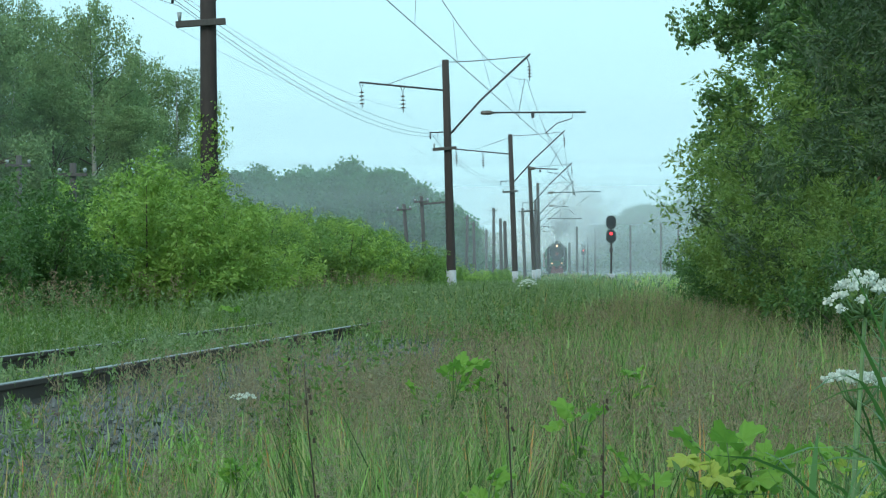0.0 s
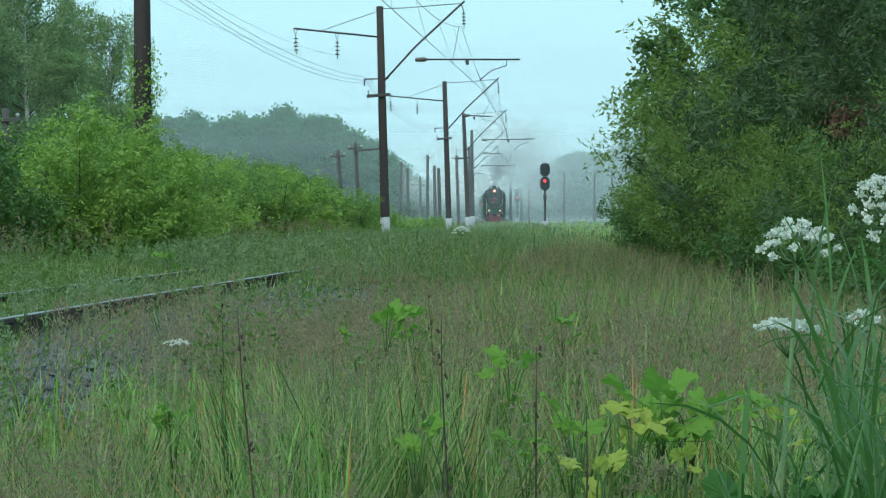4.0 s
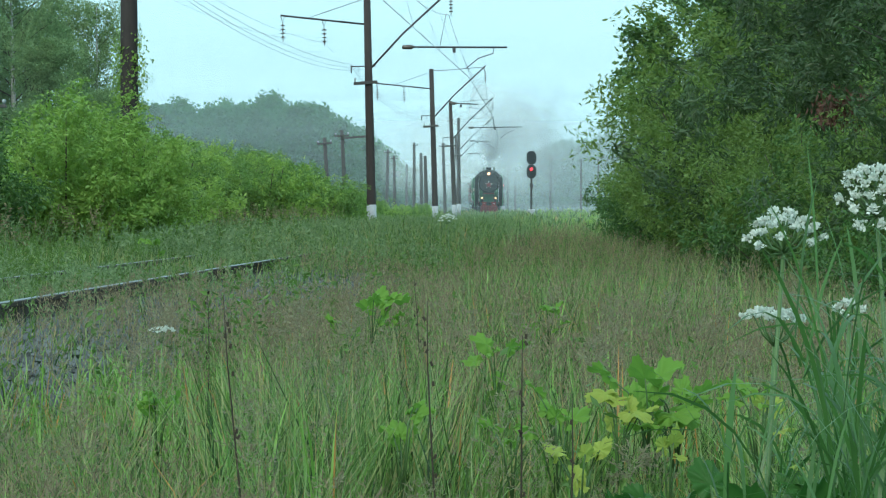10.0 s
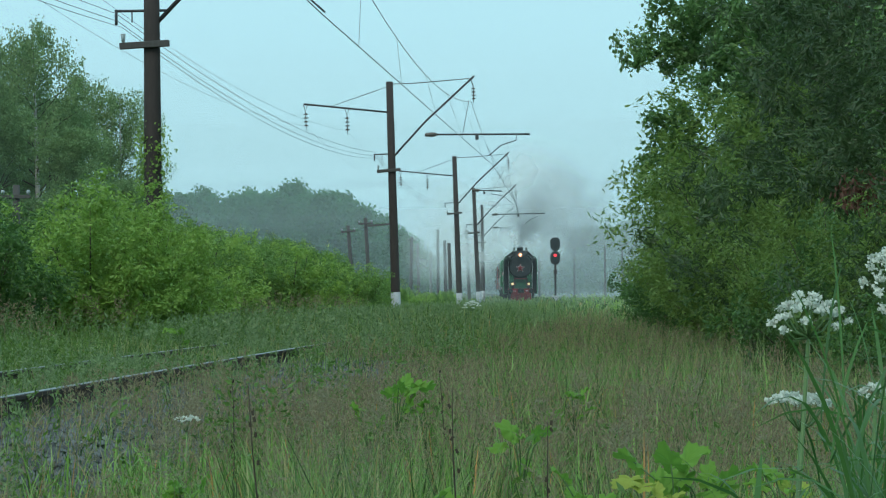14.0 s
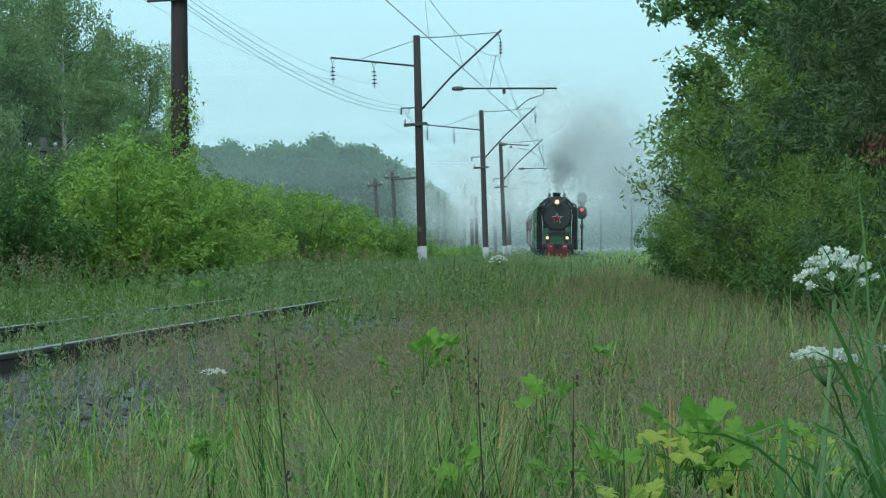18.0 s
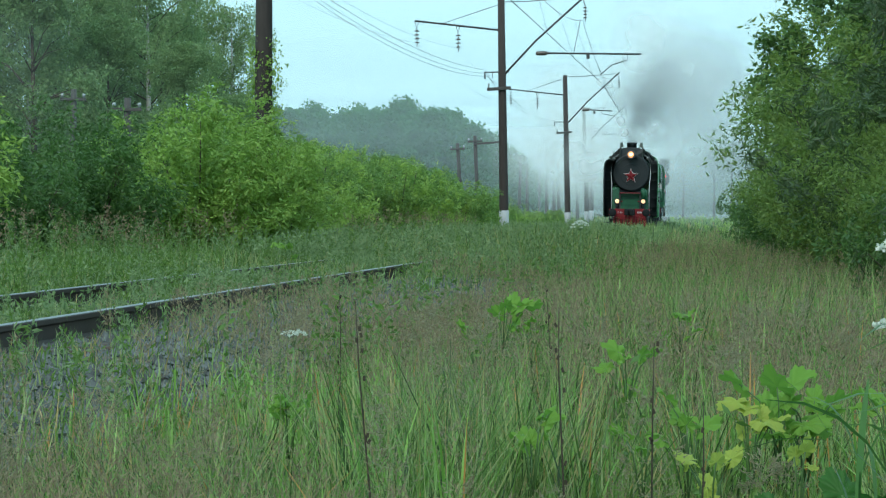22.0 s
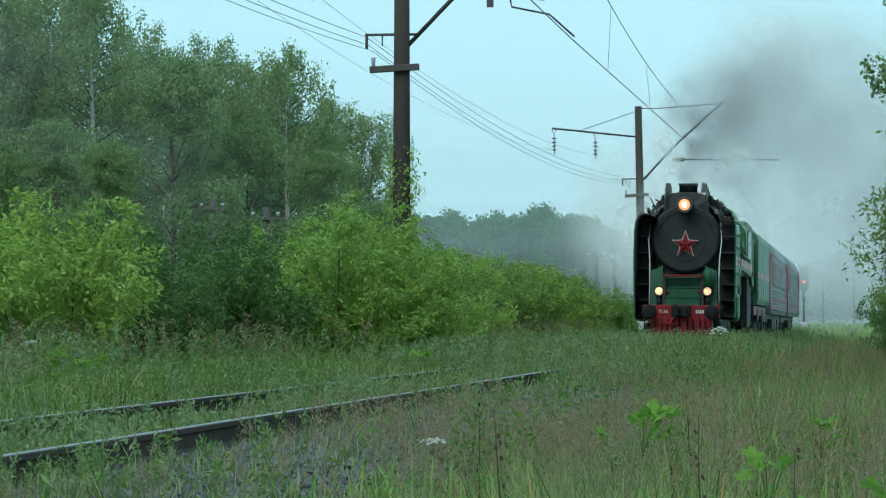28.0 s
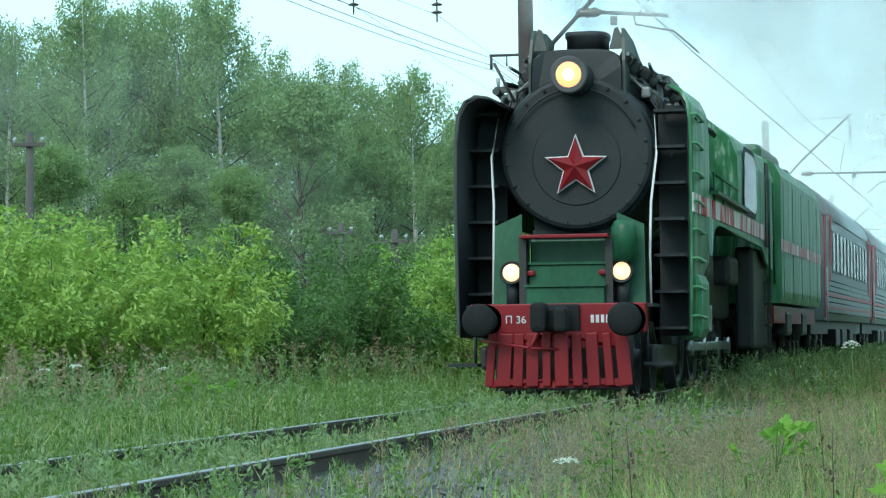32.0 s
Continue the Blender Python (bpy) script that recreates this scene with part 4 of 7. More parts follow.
        part("fender_lining", bm, M_BLACK, f, "added black inner sheet")
        bm = bmesh.new()
        box(bm, (s * 1.17, 0.75, 2.2), (0.40, 0.04, 2.9))
        part("fender_back", bm, M_BLACK, f)
        for k in range(7):
            bm = bmesh.new()
            box(bm, (s * 1.17, 0.35, 0.85 + 0.45 * k), (0.38, 0.8 - 0.05 * k, 0.035))
            part("fender_step", bm, M_BLACK, f)
        bm = bmesh.new()
        tube(bm, [(s * 0.98, -0.45, 1.12), (s * 0.97, -0.42, 1.75), (s * 0.98, -0.3, 2.4), (s * 1.03, -0.1, 3.0), (s * 0.99, 0.2, 3.5)], 0.016, 8)
        part("handrail", bm, M_SILVER, loco, "pale grey handrail")
        for k in range(8 if s > 0 else 0):
            bm = bmesh.new()
            z = 1.0 + 0.36 * k
            tube(bm, [(s * 1.39, 0.45, z), (s * 1.47, 0.47, z), (s * 1.47, 1.5, z - 0.03), (s * 1.39, 1.55, z - 0.03)], 0.02, 6)
            part("rung", bm, M_RUNG, f)
    mirrored(wing)

    def side(s):
        # arched valance, red stripe, running board, cab side
        low = [(2.75, 1.80), (2.9, 2.02), (3.2, 2.16), (3.8, 2.23), (5.0, 2.25), (8.0, 2.22), (12.6, 2.18), (13.4, 1.95), (15.0, 1.85)]
        top = [(15.0, 2.62), (2.75, 2.62)]
        bm = bmesh.new()
        plate(bm, [(s * 1.45, y, z) for y, z in low + top], (-s * 0.04, 0, 0))
        part("valance", bm, M_GREEN_STREAK, loco, "green valance with pale streaks")
        bm = bmesh.new()
        box(bm, (s * 1.457, 8.87, 2.42), (0.016, 12.2, 0.24))
        box(bm, (s * 1.425, 1.57, 2.42), (0.016, 2.34, 0.24))
        part("red_stripe", bm, M_REDSTRIPE, loco, "red stripe with white streaks")
        bm = bmesh.new()
        box(bm, (s * 1.24, 6.0, 2.64), (0.6, 6.6, 0.05))
        part("running_board", bm, M_GREEN, loco)
        bm = bmesh.new()
        tube(bm, [(s * 1.46, y, 2.9) for y in (2.8, 5.5, 8.2)], 0.016, 6)
        for y in (3.0, 4.6, 6.2, 7.8):
            tube(bm, [(s * 1.46, y, 2.52), (s * 1.46, y, 2.9)], 0.014, 6)
        part("handrail", bm, M_GREEN, loco)
        bm = bmesh.new()
        box(bm, (s * 1.30, 1.45, 1.12), (0.34, 1.3, 0.86), bevel=0.14)
        part("cylinder", bm, M_GREEN_STREAK, loco, "green cylinder casing with pale streaks")
        bm = bmesh.new()
        turned(bm, [(0.16, 1.4), (0.21, 1.5), (0.21, 2.6), (0.16, 2.7)], 18, "y", (s * 1.12, 0, 1.6))
        part("valve_chest", bm, M_GREEN, loco)
        bm = bmesh.new()
        tube(bm, [(s * 1.2, 3.4, 0.98), (s * 1.2, 5.0, 0.98)], 0.05, 8)
        box(bm, (s * 1.2, 4.4, 1.13), (0.1, 1.7, 0.08))
        box(bm, (s * 1.2, 4.9, 0.98), (0.12, 0.35, 0.36), bevel=0.03)
        part("crosshead_and_guide", bm, M_ROD, loco, "oily bright steel crosshead")
        bm = bmesh.new()
        tube(bm, [(s * 0.6, 3.6, 3.75), (s * 0.95, 3.7, 3.55), (s * 1.2, 3.9, 2.9), (s * 1.28, 5.2, 2.75), (s * 1.3, 8.5, 2.7)], 0.05, 8)
        tube(bm, [(s * 0.75, 1.2, 3.9), (s * 1.0, 1.6, 3.5), (s * 1.15, 2.0, 2.8), (s * 1.2, 2.6, 2.2)], 0.06, 8)
        part("steam_pipe", bm, M_BLACK, loco)
        for k in range(9):
            bm = bmesh.new()
            y = 0.75 + 0.27 * k
            rr = random.Random(k)
            tube(bm, [(s * 0.5, y + 0.8, 4.2 - 0.02 * k), (s * (0.84 + rr.uniform(-0.05, 0.05)), y + 0.8 + rr.uniform(-0.1, 0.25), 4.1 - 0.03 * k), (s * 1.02, y + rr.uniform(-0.1, 0.3), 3.5), (s * 1.12, y + 0.1, rr.uniform(2.5, 3.1))], rr.uniform(0.025, 0.06), 6)
            part("boiler_pipe", bm, M_SOOTSHADE if k % 2 else M_STEEL, loco)
        for k in range(16):
            bm = bmesh.new()
            rr = random.Random(50 + k)
            y = 0.5 + 0.16 * k
            a0, a1 = rr.uniform(0.2, 0.5), rr.uniform(0.75, 1.1)
            pts = [(s * r * math.sin(a), y + dy, 3.05 + r * math.cos(a)) for a, r, dy in (
                (a0, 1.06, 0.5), (a0 + 0.15, rr.uniform(1.1, 1.25), 0.3), (a1, rr.uniform(1.1, 1.26), rr.uniform(-0.2, 0.3)), (1.35, 1.14, rr.uniform(-0.2, 0.5)), (1.6, 1.14, 0.2))]
            tube(bm, pts, rr.uniform(0.014, 0.034), 6)
            if k % 3 == 0:
                box(bm, pts[2], (0.12, 0.16, 0.14), bevel=0.03)
            part("small_pipe", bm, (M_PIPE, M_SOOTSHADE, M_STEEL)[k % 3], loco)
        for k, a in enumerate((0.52, 0.66, 0.80, 0.95, 1.10, 1.24)):
            bm = bmesh.new()
            rr = random.Random(90 + k)
            r = 1.36 + 0.05 * (k % 2)
            tube(bm, [(s * (r + 0.05 * math.sin(2.3 * y + k)) * math.sin(a), y, 3.05 + (r + 0.04 * math.sin(1.7 * y + 2 * k)) * math.cos(a)) for y in (0.45 + 0.1 * k, 1.2, 2.0, 2.8, 3.6, 4.3)], rr.uniform(0.02, 0.05), 7)
            part("feed_pipe", bm, (M_SOOTSHADE, M_PIPE, M_BLACK)[k % 3], loco)
        for k in range(9):
            bm = bmesh.new()
            rr = random.Random(120 + k)
            y, a = 0.6 + 0.32 * k, 0.45 + 0.09 * k
            box(bm, (s * 1.3 * math.sin(a), y, 3.05 + 1.3 * math.cos(a)), (rr.uniform(0.1, 0.2), rr.uniform(0.12, 0.3), rr.uniform(0.12, 0.26)), Euler((0, s * a, 0)).to_matrix(), 0.03)
            part("valve_body", bm, (M_GREASE, M_SOOTSHADE)[k % 2], loco)
        bm = bmesh.new()
        tube(bm, [(s * 0.62, 0.5, 4.3), (s * 0.75, 2.6, 4.05), (s * 1.1, 3.0, 3.7), (s * 1.12, 3.4, 3.2)], 0.022, 6)
        part("handrail", bm, M_SILVER, loco, "pale grey boiler handrail")
        bm = bmesh.new()
        box(bm, (s * 0.74, 3.3, 3.98), (0.42, 1.7, 0.46), bevel=0.12)
        part("feedwater_heater", bm, M_SOOTSHADE, loco)
        bm = bmesh.new()
        tube(bm, [(s * 1.1, 1.6, 2.3), (s * 1.1, 1.6, 3.3)], 0.17, 14)
        tube(bm, [(s * 1.1, 1.6, 3.3), (s * 1.1, 1.6, 3.42)], [0.2, 0.12], 14)
        part("air_pump", bm, M_GREASE, loco)
        for y0 in (5.6, 10.2):
            bm = bmesh.new()
            box(bm, (s * 0.95, y0, 1.75), (0.5, 1.6, 0.45), bevel=0.08)
            part("air_reservoir", bm, M_GREASE, loco)
        # dark box added to hide the tender front, in place of unmodelled machinery
        bm = bmesh.new()
        box(bm, (s * 1.2, 13.4, 1.35), (0.3, 2.9, 1.65), bevel=0.06)
        part("ash_pan", bm, M_GREASE, loco)
        bm = bmesh.new()
        for k in range(4):
            box(bm, (s * 1.3, 14.4, 0.55 + 0.36 * k), (0.3, 0.4, 0.04))
        box(bm, (s * 1.42, 14.2, 1.1), (0.03, 0.05, 1.3))
        box(bm, (s * 1.42, 14.6, 1.1), (0.03, 0.05, 1.3))
        part("cab_steps", bm, M_GREASE, loco)
        bm = bmesh.new()
        box(bm, (s * 1.05, 1.2, 0.5), (0.12, 2.4, 0.3), bevel=0.05)
        part("bogie_frame", bm, M_GREASE, loco)
        bm = bmesh.new()
        box(bm, (s * 1.2, -0.55, 0.42), (0.35, 0.3, 0.04))
        tube(bm, [(s * 1.06, -0.6, 0.42), (s * 1.06, -0.6, 0.85)], 0.02, 6)
        part("foot_step", bm, M_BLACK, loco)
    mirrored(side)
    # cab
    bm = bmesh.new()
    prof = [(-1.47, 2.45), (-1.47, 3.4), (-1.36, 3.7), (-1.0, 4.0), (-0.5, 4.16), (0, 4.2), (0.5, 4.16), (1.0, 4.0), (1.36, 3.7), (1.47, 3.4), (1.47, 2.45)]
    loft(bm, [[(x, 7.6 + (0.0 if z > 3 else 0.0) + (4.2 - z) * 0.25, z) for x, z in prof], [(x, 8.6, z) for x, z in prof], [(x, 15.0, z) for x, z in prof]], smooth=False)
    cab = part("cab", bm, M_GREEN_STREAK, loco, "green cab with pale drip streaks")
    for s in (-1, 1):
        bm = bmesh.new()
        plate(bm, [(s * 1.475, y, z) for y, z in ((8.75, 2.6), (8.65, 2.75), (8.75, 3.45), (9.0, 3.62), (10.6, 3.62), (11.1, 3.45), (11.2, 2.7), (10.9, 2.58))], (s * 0.012, 0, 0))
        w = part("cab_window", bm, M_BLACK, cab)
        bm = bmesh.new()
        plate(bm, [(s * 1.49, y, z) for y, z in ((8.85, 2.68), (8.77, 2.8), (8.86, 3.4), (9.05, 3.54), (10.55, 3.54), (10.98, 3.4), (11.08, 2.76), (10.85, 2.66))], (s * 0.008, 0, 0))
        part("pane", bm, M_CABGLASS, w, "pale grey window pane")
        # no opening is cut: a dark plate paints the doorway's inner shade
        bm = bmesh.new()
        box(bm, (s * 1.473, 13.5, 2.9), (0.02, 0.75, 1.4))
        part("cab_door", bm, M_GREASE, cab, "flat dark plate for the shade in the open doorway")
        for y in (13.0, 14.05):
            bm = bmesh.new()
            tube(bm, [(s * 1.54, y, 1.6), (s * 1.54, y, 3.3)], 0.02, 6)
            part("grab_rail", bm, M_GREEN, cab)
    bm = bmesh.new()
    box(bm, (0, 12.0, 4.22), (0.9, 1.4, 0.14), bevel=0.04)
    part("roof_vent", bm, M_GREEN, cab)
    bm = bmesh.new()
    turned(bm, [(0.25, 3.9), (0.25, 4.3), (0.1, 4.42)], 14, "z", (0, 7.0, 0))
    part("safety_valve", bm, M_GREASE, loco)
    bm = bmesh.new()
    box(bm, (0, 9.8, 1.5), (1.9, 4.5, 1.0), bevel=0.1)
    part("firebox", bm, M_GREASE, loco)
    add_wheels(loco, "driving_wheel", DRIVER, 0.925, (5.2, 7.15, 9.1, 11.05))
    add_wheels(loco, "bogie_wheel", SMALL, 0.47, (0.35, 2.05, 12.9, 14.3))
    # antenna on the left of the smokebox
    bm = bmesh.new()
    tube(bm, [(-0.75, 0.8, 3.75), (-1.0, 0.7, 4.25)], 0.02, 6)
    part("lamp_iron", bm, M_STEEL, loco)
    return loco


def add_text(parent, text, size, at, mat):
    cu = bpy.data.curves.new("lettering", "FONT")
    cu.body, cu.size, cu.extrude = text, size, 0.004
    cu.materials.append(mat)
    tmp = bpy.data.objects.new("lettering", cu)
    scene.collection.objects.link(tmp)
    me = bpy.data.meshes.new_from_object(tmp.evaluated_get(bpy.context.evaluated_depsgraph_get()))
    bpy.data.objects.remove(tmp)
    if not me.materials:
        me.materials.append(mat)
    ob = part("lettering", None, None, parent, "white painted lettering", mesh=me)
    ob.matrix_basis = pose(*at, 90)
    return ob


LOCO = make_locomotive()

# the smokebox end stands behind the lamps and the buffer beam
FRONT_PARTS = ("buffer", "lamp", "lettering", "number_bar", "coupler", "uncoupling", "pilot", "front_apron", "front_step", "apron", "front_deck", "front_plate",
               "air_tank", "driving_wheel", "spoke", "bogie", "foot_step", "main_frame", "firebox", "cab", "pane", "grab", "roof")
for ob in LOCO.children_recursive:
    if ob.type == "MESH" and not ob.name.startswith(FRONT_PARTS):
        lamp = 0.4 if ob.name.startswith("headlight") else 1.0
        for v in ob.data.vertices:
            q = lamp * float(1 - step(3.0, 8.0, v.co.y))
            v.co = Vector((v.co.x * (1 + 0.02 * q), v.co.y + 0.85 * q, 0.75 + (v.co.z - 0.75) * (1 + 0.022 * q)))
        ob.data.update()

# coupling rods: they keep level and circle with the crank pins
RODS = []
for s in (-1, 1):
    bm = bmesh.new()
    box(bm, (0, 8.1, 0), (0.07, 6.3, 0.13), bevel=0.02)
    for y in (5.2, 7.15, 9.1, 11.05):
        turned(bm, [(0.13, -0.05), (0.13, 0.05)], 14, "x", (0, y, 0))
    r = part("coupling_rod", bm, M_ROD, LOCO, "bright steel coupling rod")
    RODS.append((r, s))


def bogie(vehicle, y0, span, axles=2):
    add_wheels(vehicle, "wheel", SMALL, 0.47, [y0 + span * k / (axles - 1) for k in range(axles)])
    for s in (-1, 1):
        bm = bmesh.new()
        box(bm, (s * 1.0, y0 + span / 2, 0.62), (0.14, span + 1.1, 0.24), bevel=0.05)
        for k in range(axles):
            y = y0 + span * k / (axles - 1)
            box(bm, (s * 1.06, y, 0.47), (0.2, 0.3, 0.32), bevel=0.05)
            tube(bm, [(s * 1.06, y + 0.35, 0.4), (s * 1.06, y + 0.35, 0.85)], 0.1, 10)
        part("bogie_frame", bm, M_GREASE, vehicle)


def make_tender():
    t = thing("tender", "green streaked coal tender behind the steam locomotive", "tender")
    bm = bmesh.new()
    prof = [(-1.52, 1.3), (-1.56, 1.5), (-1.56, 3.5), (-1.45, 3.72), (-1.2, 3.85), (1.2, 3.85), (1.45, 3.72), (1.56, 3.5), (1.56, 1.5), (1.52, 1.3)]
    loft(bm, [[(x, y, z) for x, z in prof] for y in (0.2, 11.6)], smooth=False)
    body = part("body", bm, M_GREEN_STREAK, t)
    for s in (-1, 1):
        bm = bmesh.new()
        box(bm, (s * 1.566, 5.9, 2.3), (0.012, 11.4, 0.2))
        part("red_stripe", bm, M_REDSTRIPE, body)
        for k in range(5):
            bm = bmesh.new()
            box(bm, (s * 1.563, 0.8 + 2.4 * k, 2.4), (0.012, 0.03, 2.0))
            part("rib", bm, M_GREEN_STREAK, body)
        bm = bmesh.new()
        box(bm, (s * 1.35, 5.9, 1.1), (0.14, 11.6, 0.3))
        part("sole_bar", bm, M_RED, t, "dull red sole bar")
        for k in range(2):
            bm = bmesh.new()
            box(bm, (s * 1.2, 3.6 + 4.4 * k, 0.95), (0.5, 1.3, 0.45), bevel=0.06)
            part("equipment_box", bm, M_GREASE, t)
    bm = bmesh.new()
    box(bm, (0, 3.5, 3.98), (2.3, 4.5, 0.3), bevel=0.1)
    part("bunker_top", bm, M_GREEN, t)
    bm = bmesh.new()
    tube(bm, [(0.5, 5.6, 3.8), (0.5, 5.6, 4.2)], 0.3, 16)
    part("hatch", bm, M_GREASE, t)
    bm = bmesh.new()
    box(bm, (0, 5.9, 0.95), (1.6, 11.4, 0.5))
    part("frame", bm, M_GREASE, t)
    bogie(t, 1.3, 2.4, 3)
    bogie(t, 7.9, 2.4, 3)
    return t


TENDER = make_tender()


def make_coach():
    c = thing("passenger_coach", "wet grey passenger coach with red ends and dark windows", "railway coach", group="coaches of the train")
    L = 24.0
    half = [(1.48, 1.05), (1.53, 1.25), (1.53, 3.1), (1.5, 3.35), (1.36, 3.72), (1.05, 4.05), (0.6, 4.26), (0, 4.33)]
    prof = [(-x, z) for x, z in half] + half[::-1][1:]
    bm = bmesh.new()
    loft(bm, [[(x, y, z) for x, z in prof] for y in (0.25, L - 0.25)])
    for f in bm.faces:
        f.smooth = False
    body = part("body", bm, M_COACH, c)
    bm = bmesh.new()
    arch = [(x * 1.008, z + 0.012) for x, z in prof if z > 3.3]
    inner = [(x, z - 0.03) for x, z in arch][::-1]
    loft(bm, [[(x, y, z) for x, z in arch + inner] for y in (0.24, L - 0.24)])
    part("roof", bm, M_COACHROOF, body, "wet pale grey roof")
    for y in (3.0, 8.5, 14.0, 20.5):
        bm = bmesh.new()
        box(bm, (0.35, y, 4.34), (0.5, 0.7, 0.22), bevel=0.05)
        part("roof_vent", bm, M_GREASE, body)
    for s in (-1, 1):
        for k in range(7):
            bm = bmesh.new()
            tube(bm, [(s * 1.53, 0.4, 1.22 + 0.12 * k), (s * 1.53, L - 0.4, 1.22 + 0.12 * k)], 0.016, 4)
            part("rib", bm, M_COACHDARK if k % 3 == 0 else M_COACH, body)
        for z, h in ((1.34, 0.05), (1.62, 0.07)):
            bm = bmesh.new()
            box(bm, (s * 1.548, L / 2, z), (0.012, L - 1.4, h))
            part("red_line", bm, M_COACHRED, body, "thin red painted line")
        for k in range(11):
            y = 3.9 + 1.62 * k
            bm = bmesh.new()
            box(bm, (s * 1.535, y, 2.62), (0.02, 0.98, 0.98), bevel=0.008)
            w = part("window", bm, M_COACHDARK, body)
            bm = bmesh.new()
            box(bm, (s * 1.546, y, 2.62), (0.012, 0.88, 0.88))
            part("pane", bm, M_WINDOW, w)
        for y in (0.45, L - 0.45):
            bm = bmesh.new()
            box(bm, (s * 1.535, y, 2.2), (0.02, 0.4, 2.2))
            part("red_end_panel", bm, M_COACHRED, body, "red painted end panel")
        for y, h in ((1.75, 1.6), (2.45, 1.5), (2.95, 1.1), (L - 2.4, 1.6), (L - 1.7, 1.6)):
            bm = bmesh.new()
            plate(bm, [(s * 1.533, y - 0.17, 3.4 - h), (s * 1.533, y + 0.17, 3.4 - h), (s * 1.533, y + 0.22, 3.4), (s * 1.533, y - 0.12, 3.4)], (s * 0.012, 0, 0))
            part("red_mark", bm, M_COACHRED, body, "red painted mark")
        bm = bmesh.new()
        box(bm, (s * 1.54, 1.15, 2.3), (0.016, 0.75, 2.1))
        part("coach_door", bm, M_COACH, body)
        bm = bmesh.new()
        tube(bm, [(s * 1.56, 0.72, 1.0), (s * 1.56, 0.72, 2.2)], 0.02, 6)
        part("grab_rail", bm, M_SILVER, body)
    for y in (0.1, L - 0.1):
        bm = bmesh.new()
        box(bm, (0, y, 2.4), (1.5, 0.4, 2.5), bevel=0.1)
        part("gangway", bm, M_RUBBER, c)
    bm = bmesh.new()
    box(bm, (0, L / 2, 0.9), (2.4, L - 1.0, 0.3))
    part("underframe", bm, M_GREASE, c)
    for y, w in ((8.0, 1.8), (11.0, 2.2), (14.5, 1.6)):
        bm = bmesh.new()
        box(bm, (0.6, y, 0.66), (1.6, w, 0.42), bevel=0.05)
        part("equipment_box", bm, M_GREASE, c)
    bogie(c, 2.7, 2.4)
    bogie(c, L - 5.1, 2.4)
    return c


COACH = make_coach()
first_wheels = [w for w in WHEELS if w[0].parent == COACH]
COACH_REAR = copy_thing(COACH, pose(0, 0, 0))
for w in [o for o in COACH_REAR.children if o.name.startswith("wheel")]:
    s = -1 if w.location.x < 0 else 1
    WHEELS.append((w, 0.47, s, w.location.y))
for s in (-1, 1):
    bm = bmesh.new()
    turned(bm, [(0.03, 24.06), (0.09, 24.05), (0.1, 23.9)], 14, "y", (s * 1.2, 0, 1.6))
    part("tail_lamp", bm, M_RED_GLOW, COACH_REAR, "small red tail lamp")

# ---- smoke: rigid puffs that drift with the train ----
def puff_mesh(seed):
    rs = np.random.RandomState(seed)
    bm = bmesh.new()
    bmesh.ops.create_icosphere(bm, subdivisions=3, radius=1.0)
    off = Vector(rs.uniform(-9, 9, 3))
    for v in bm.verts:
        v.co *= 0.97 + 0.08 * noise.noise(v.co * 1.7 + off)
        v.co.y *= 0.45
    for f in bm.faces:
        f.smooth = True
    return as_mesh("puff", bm)


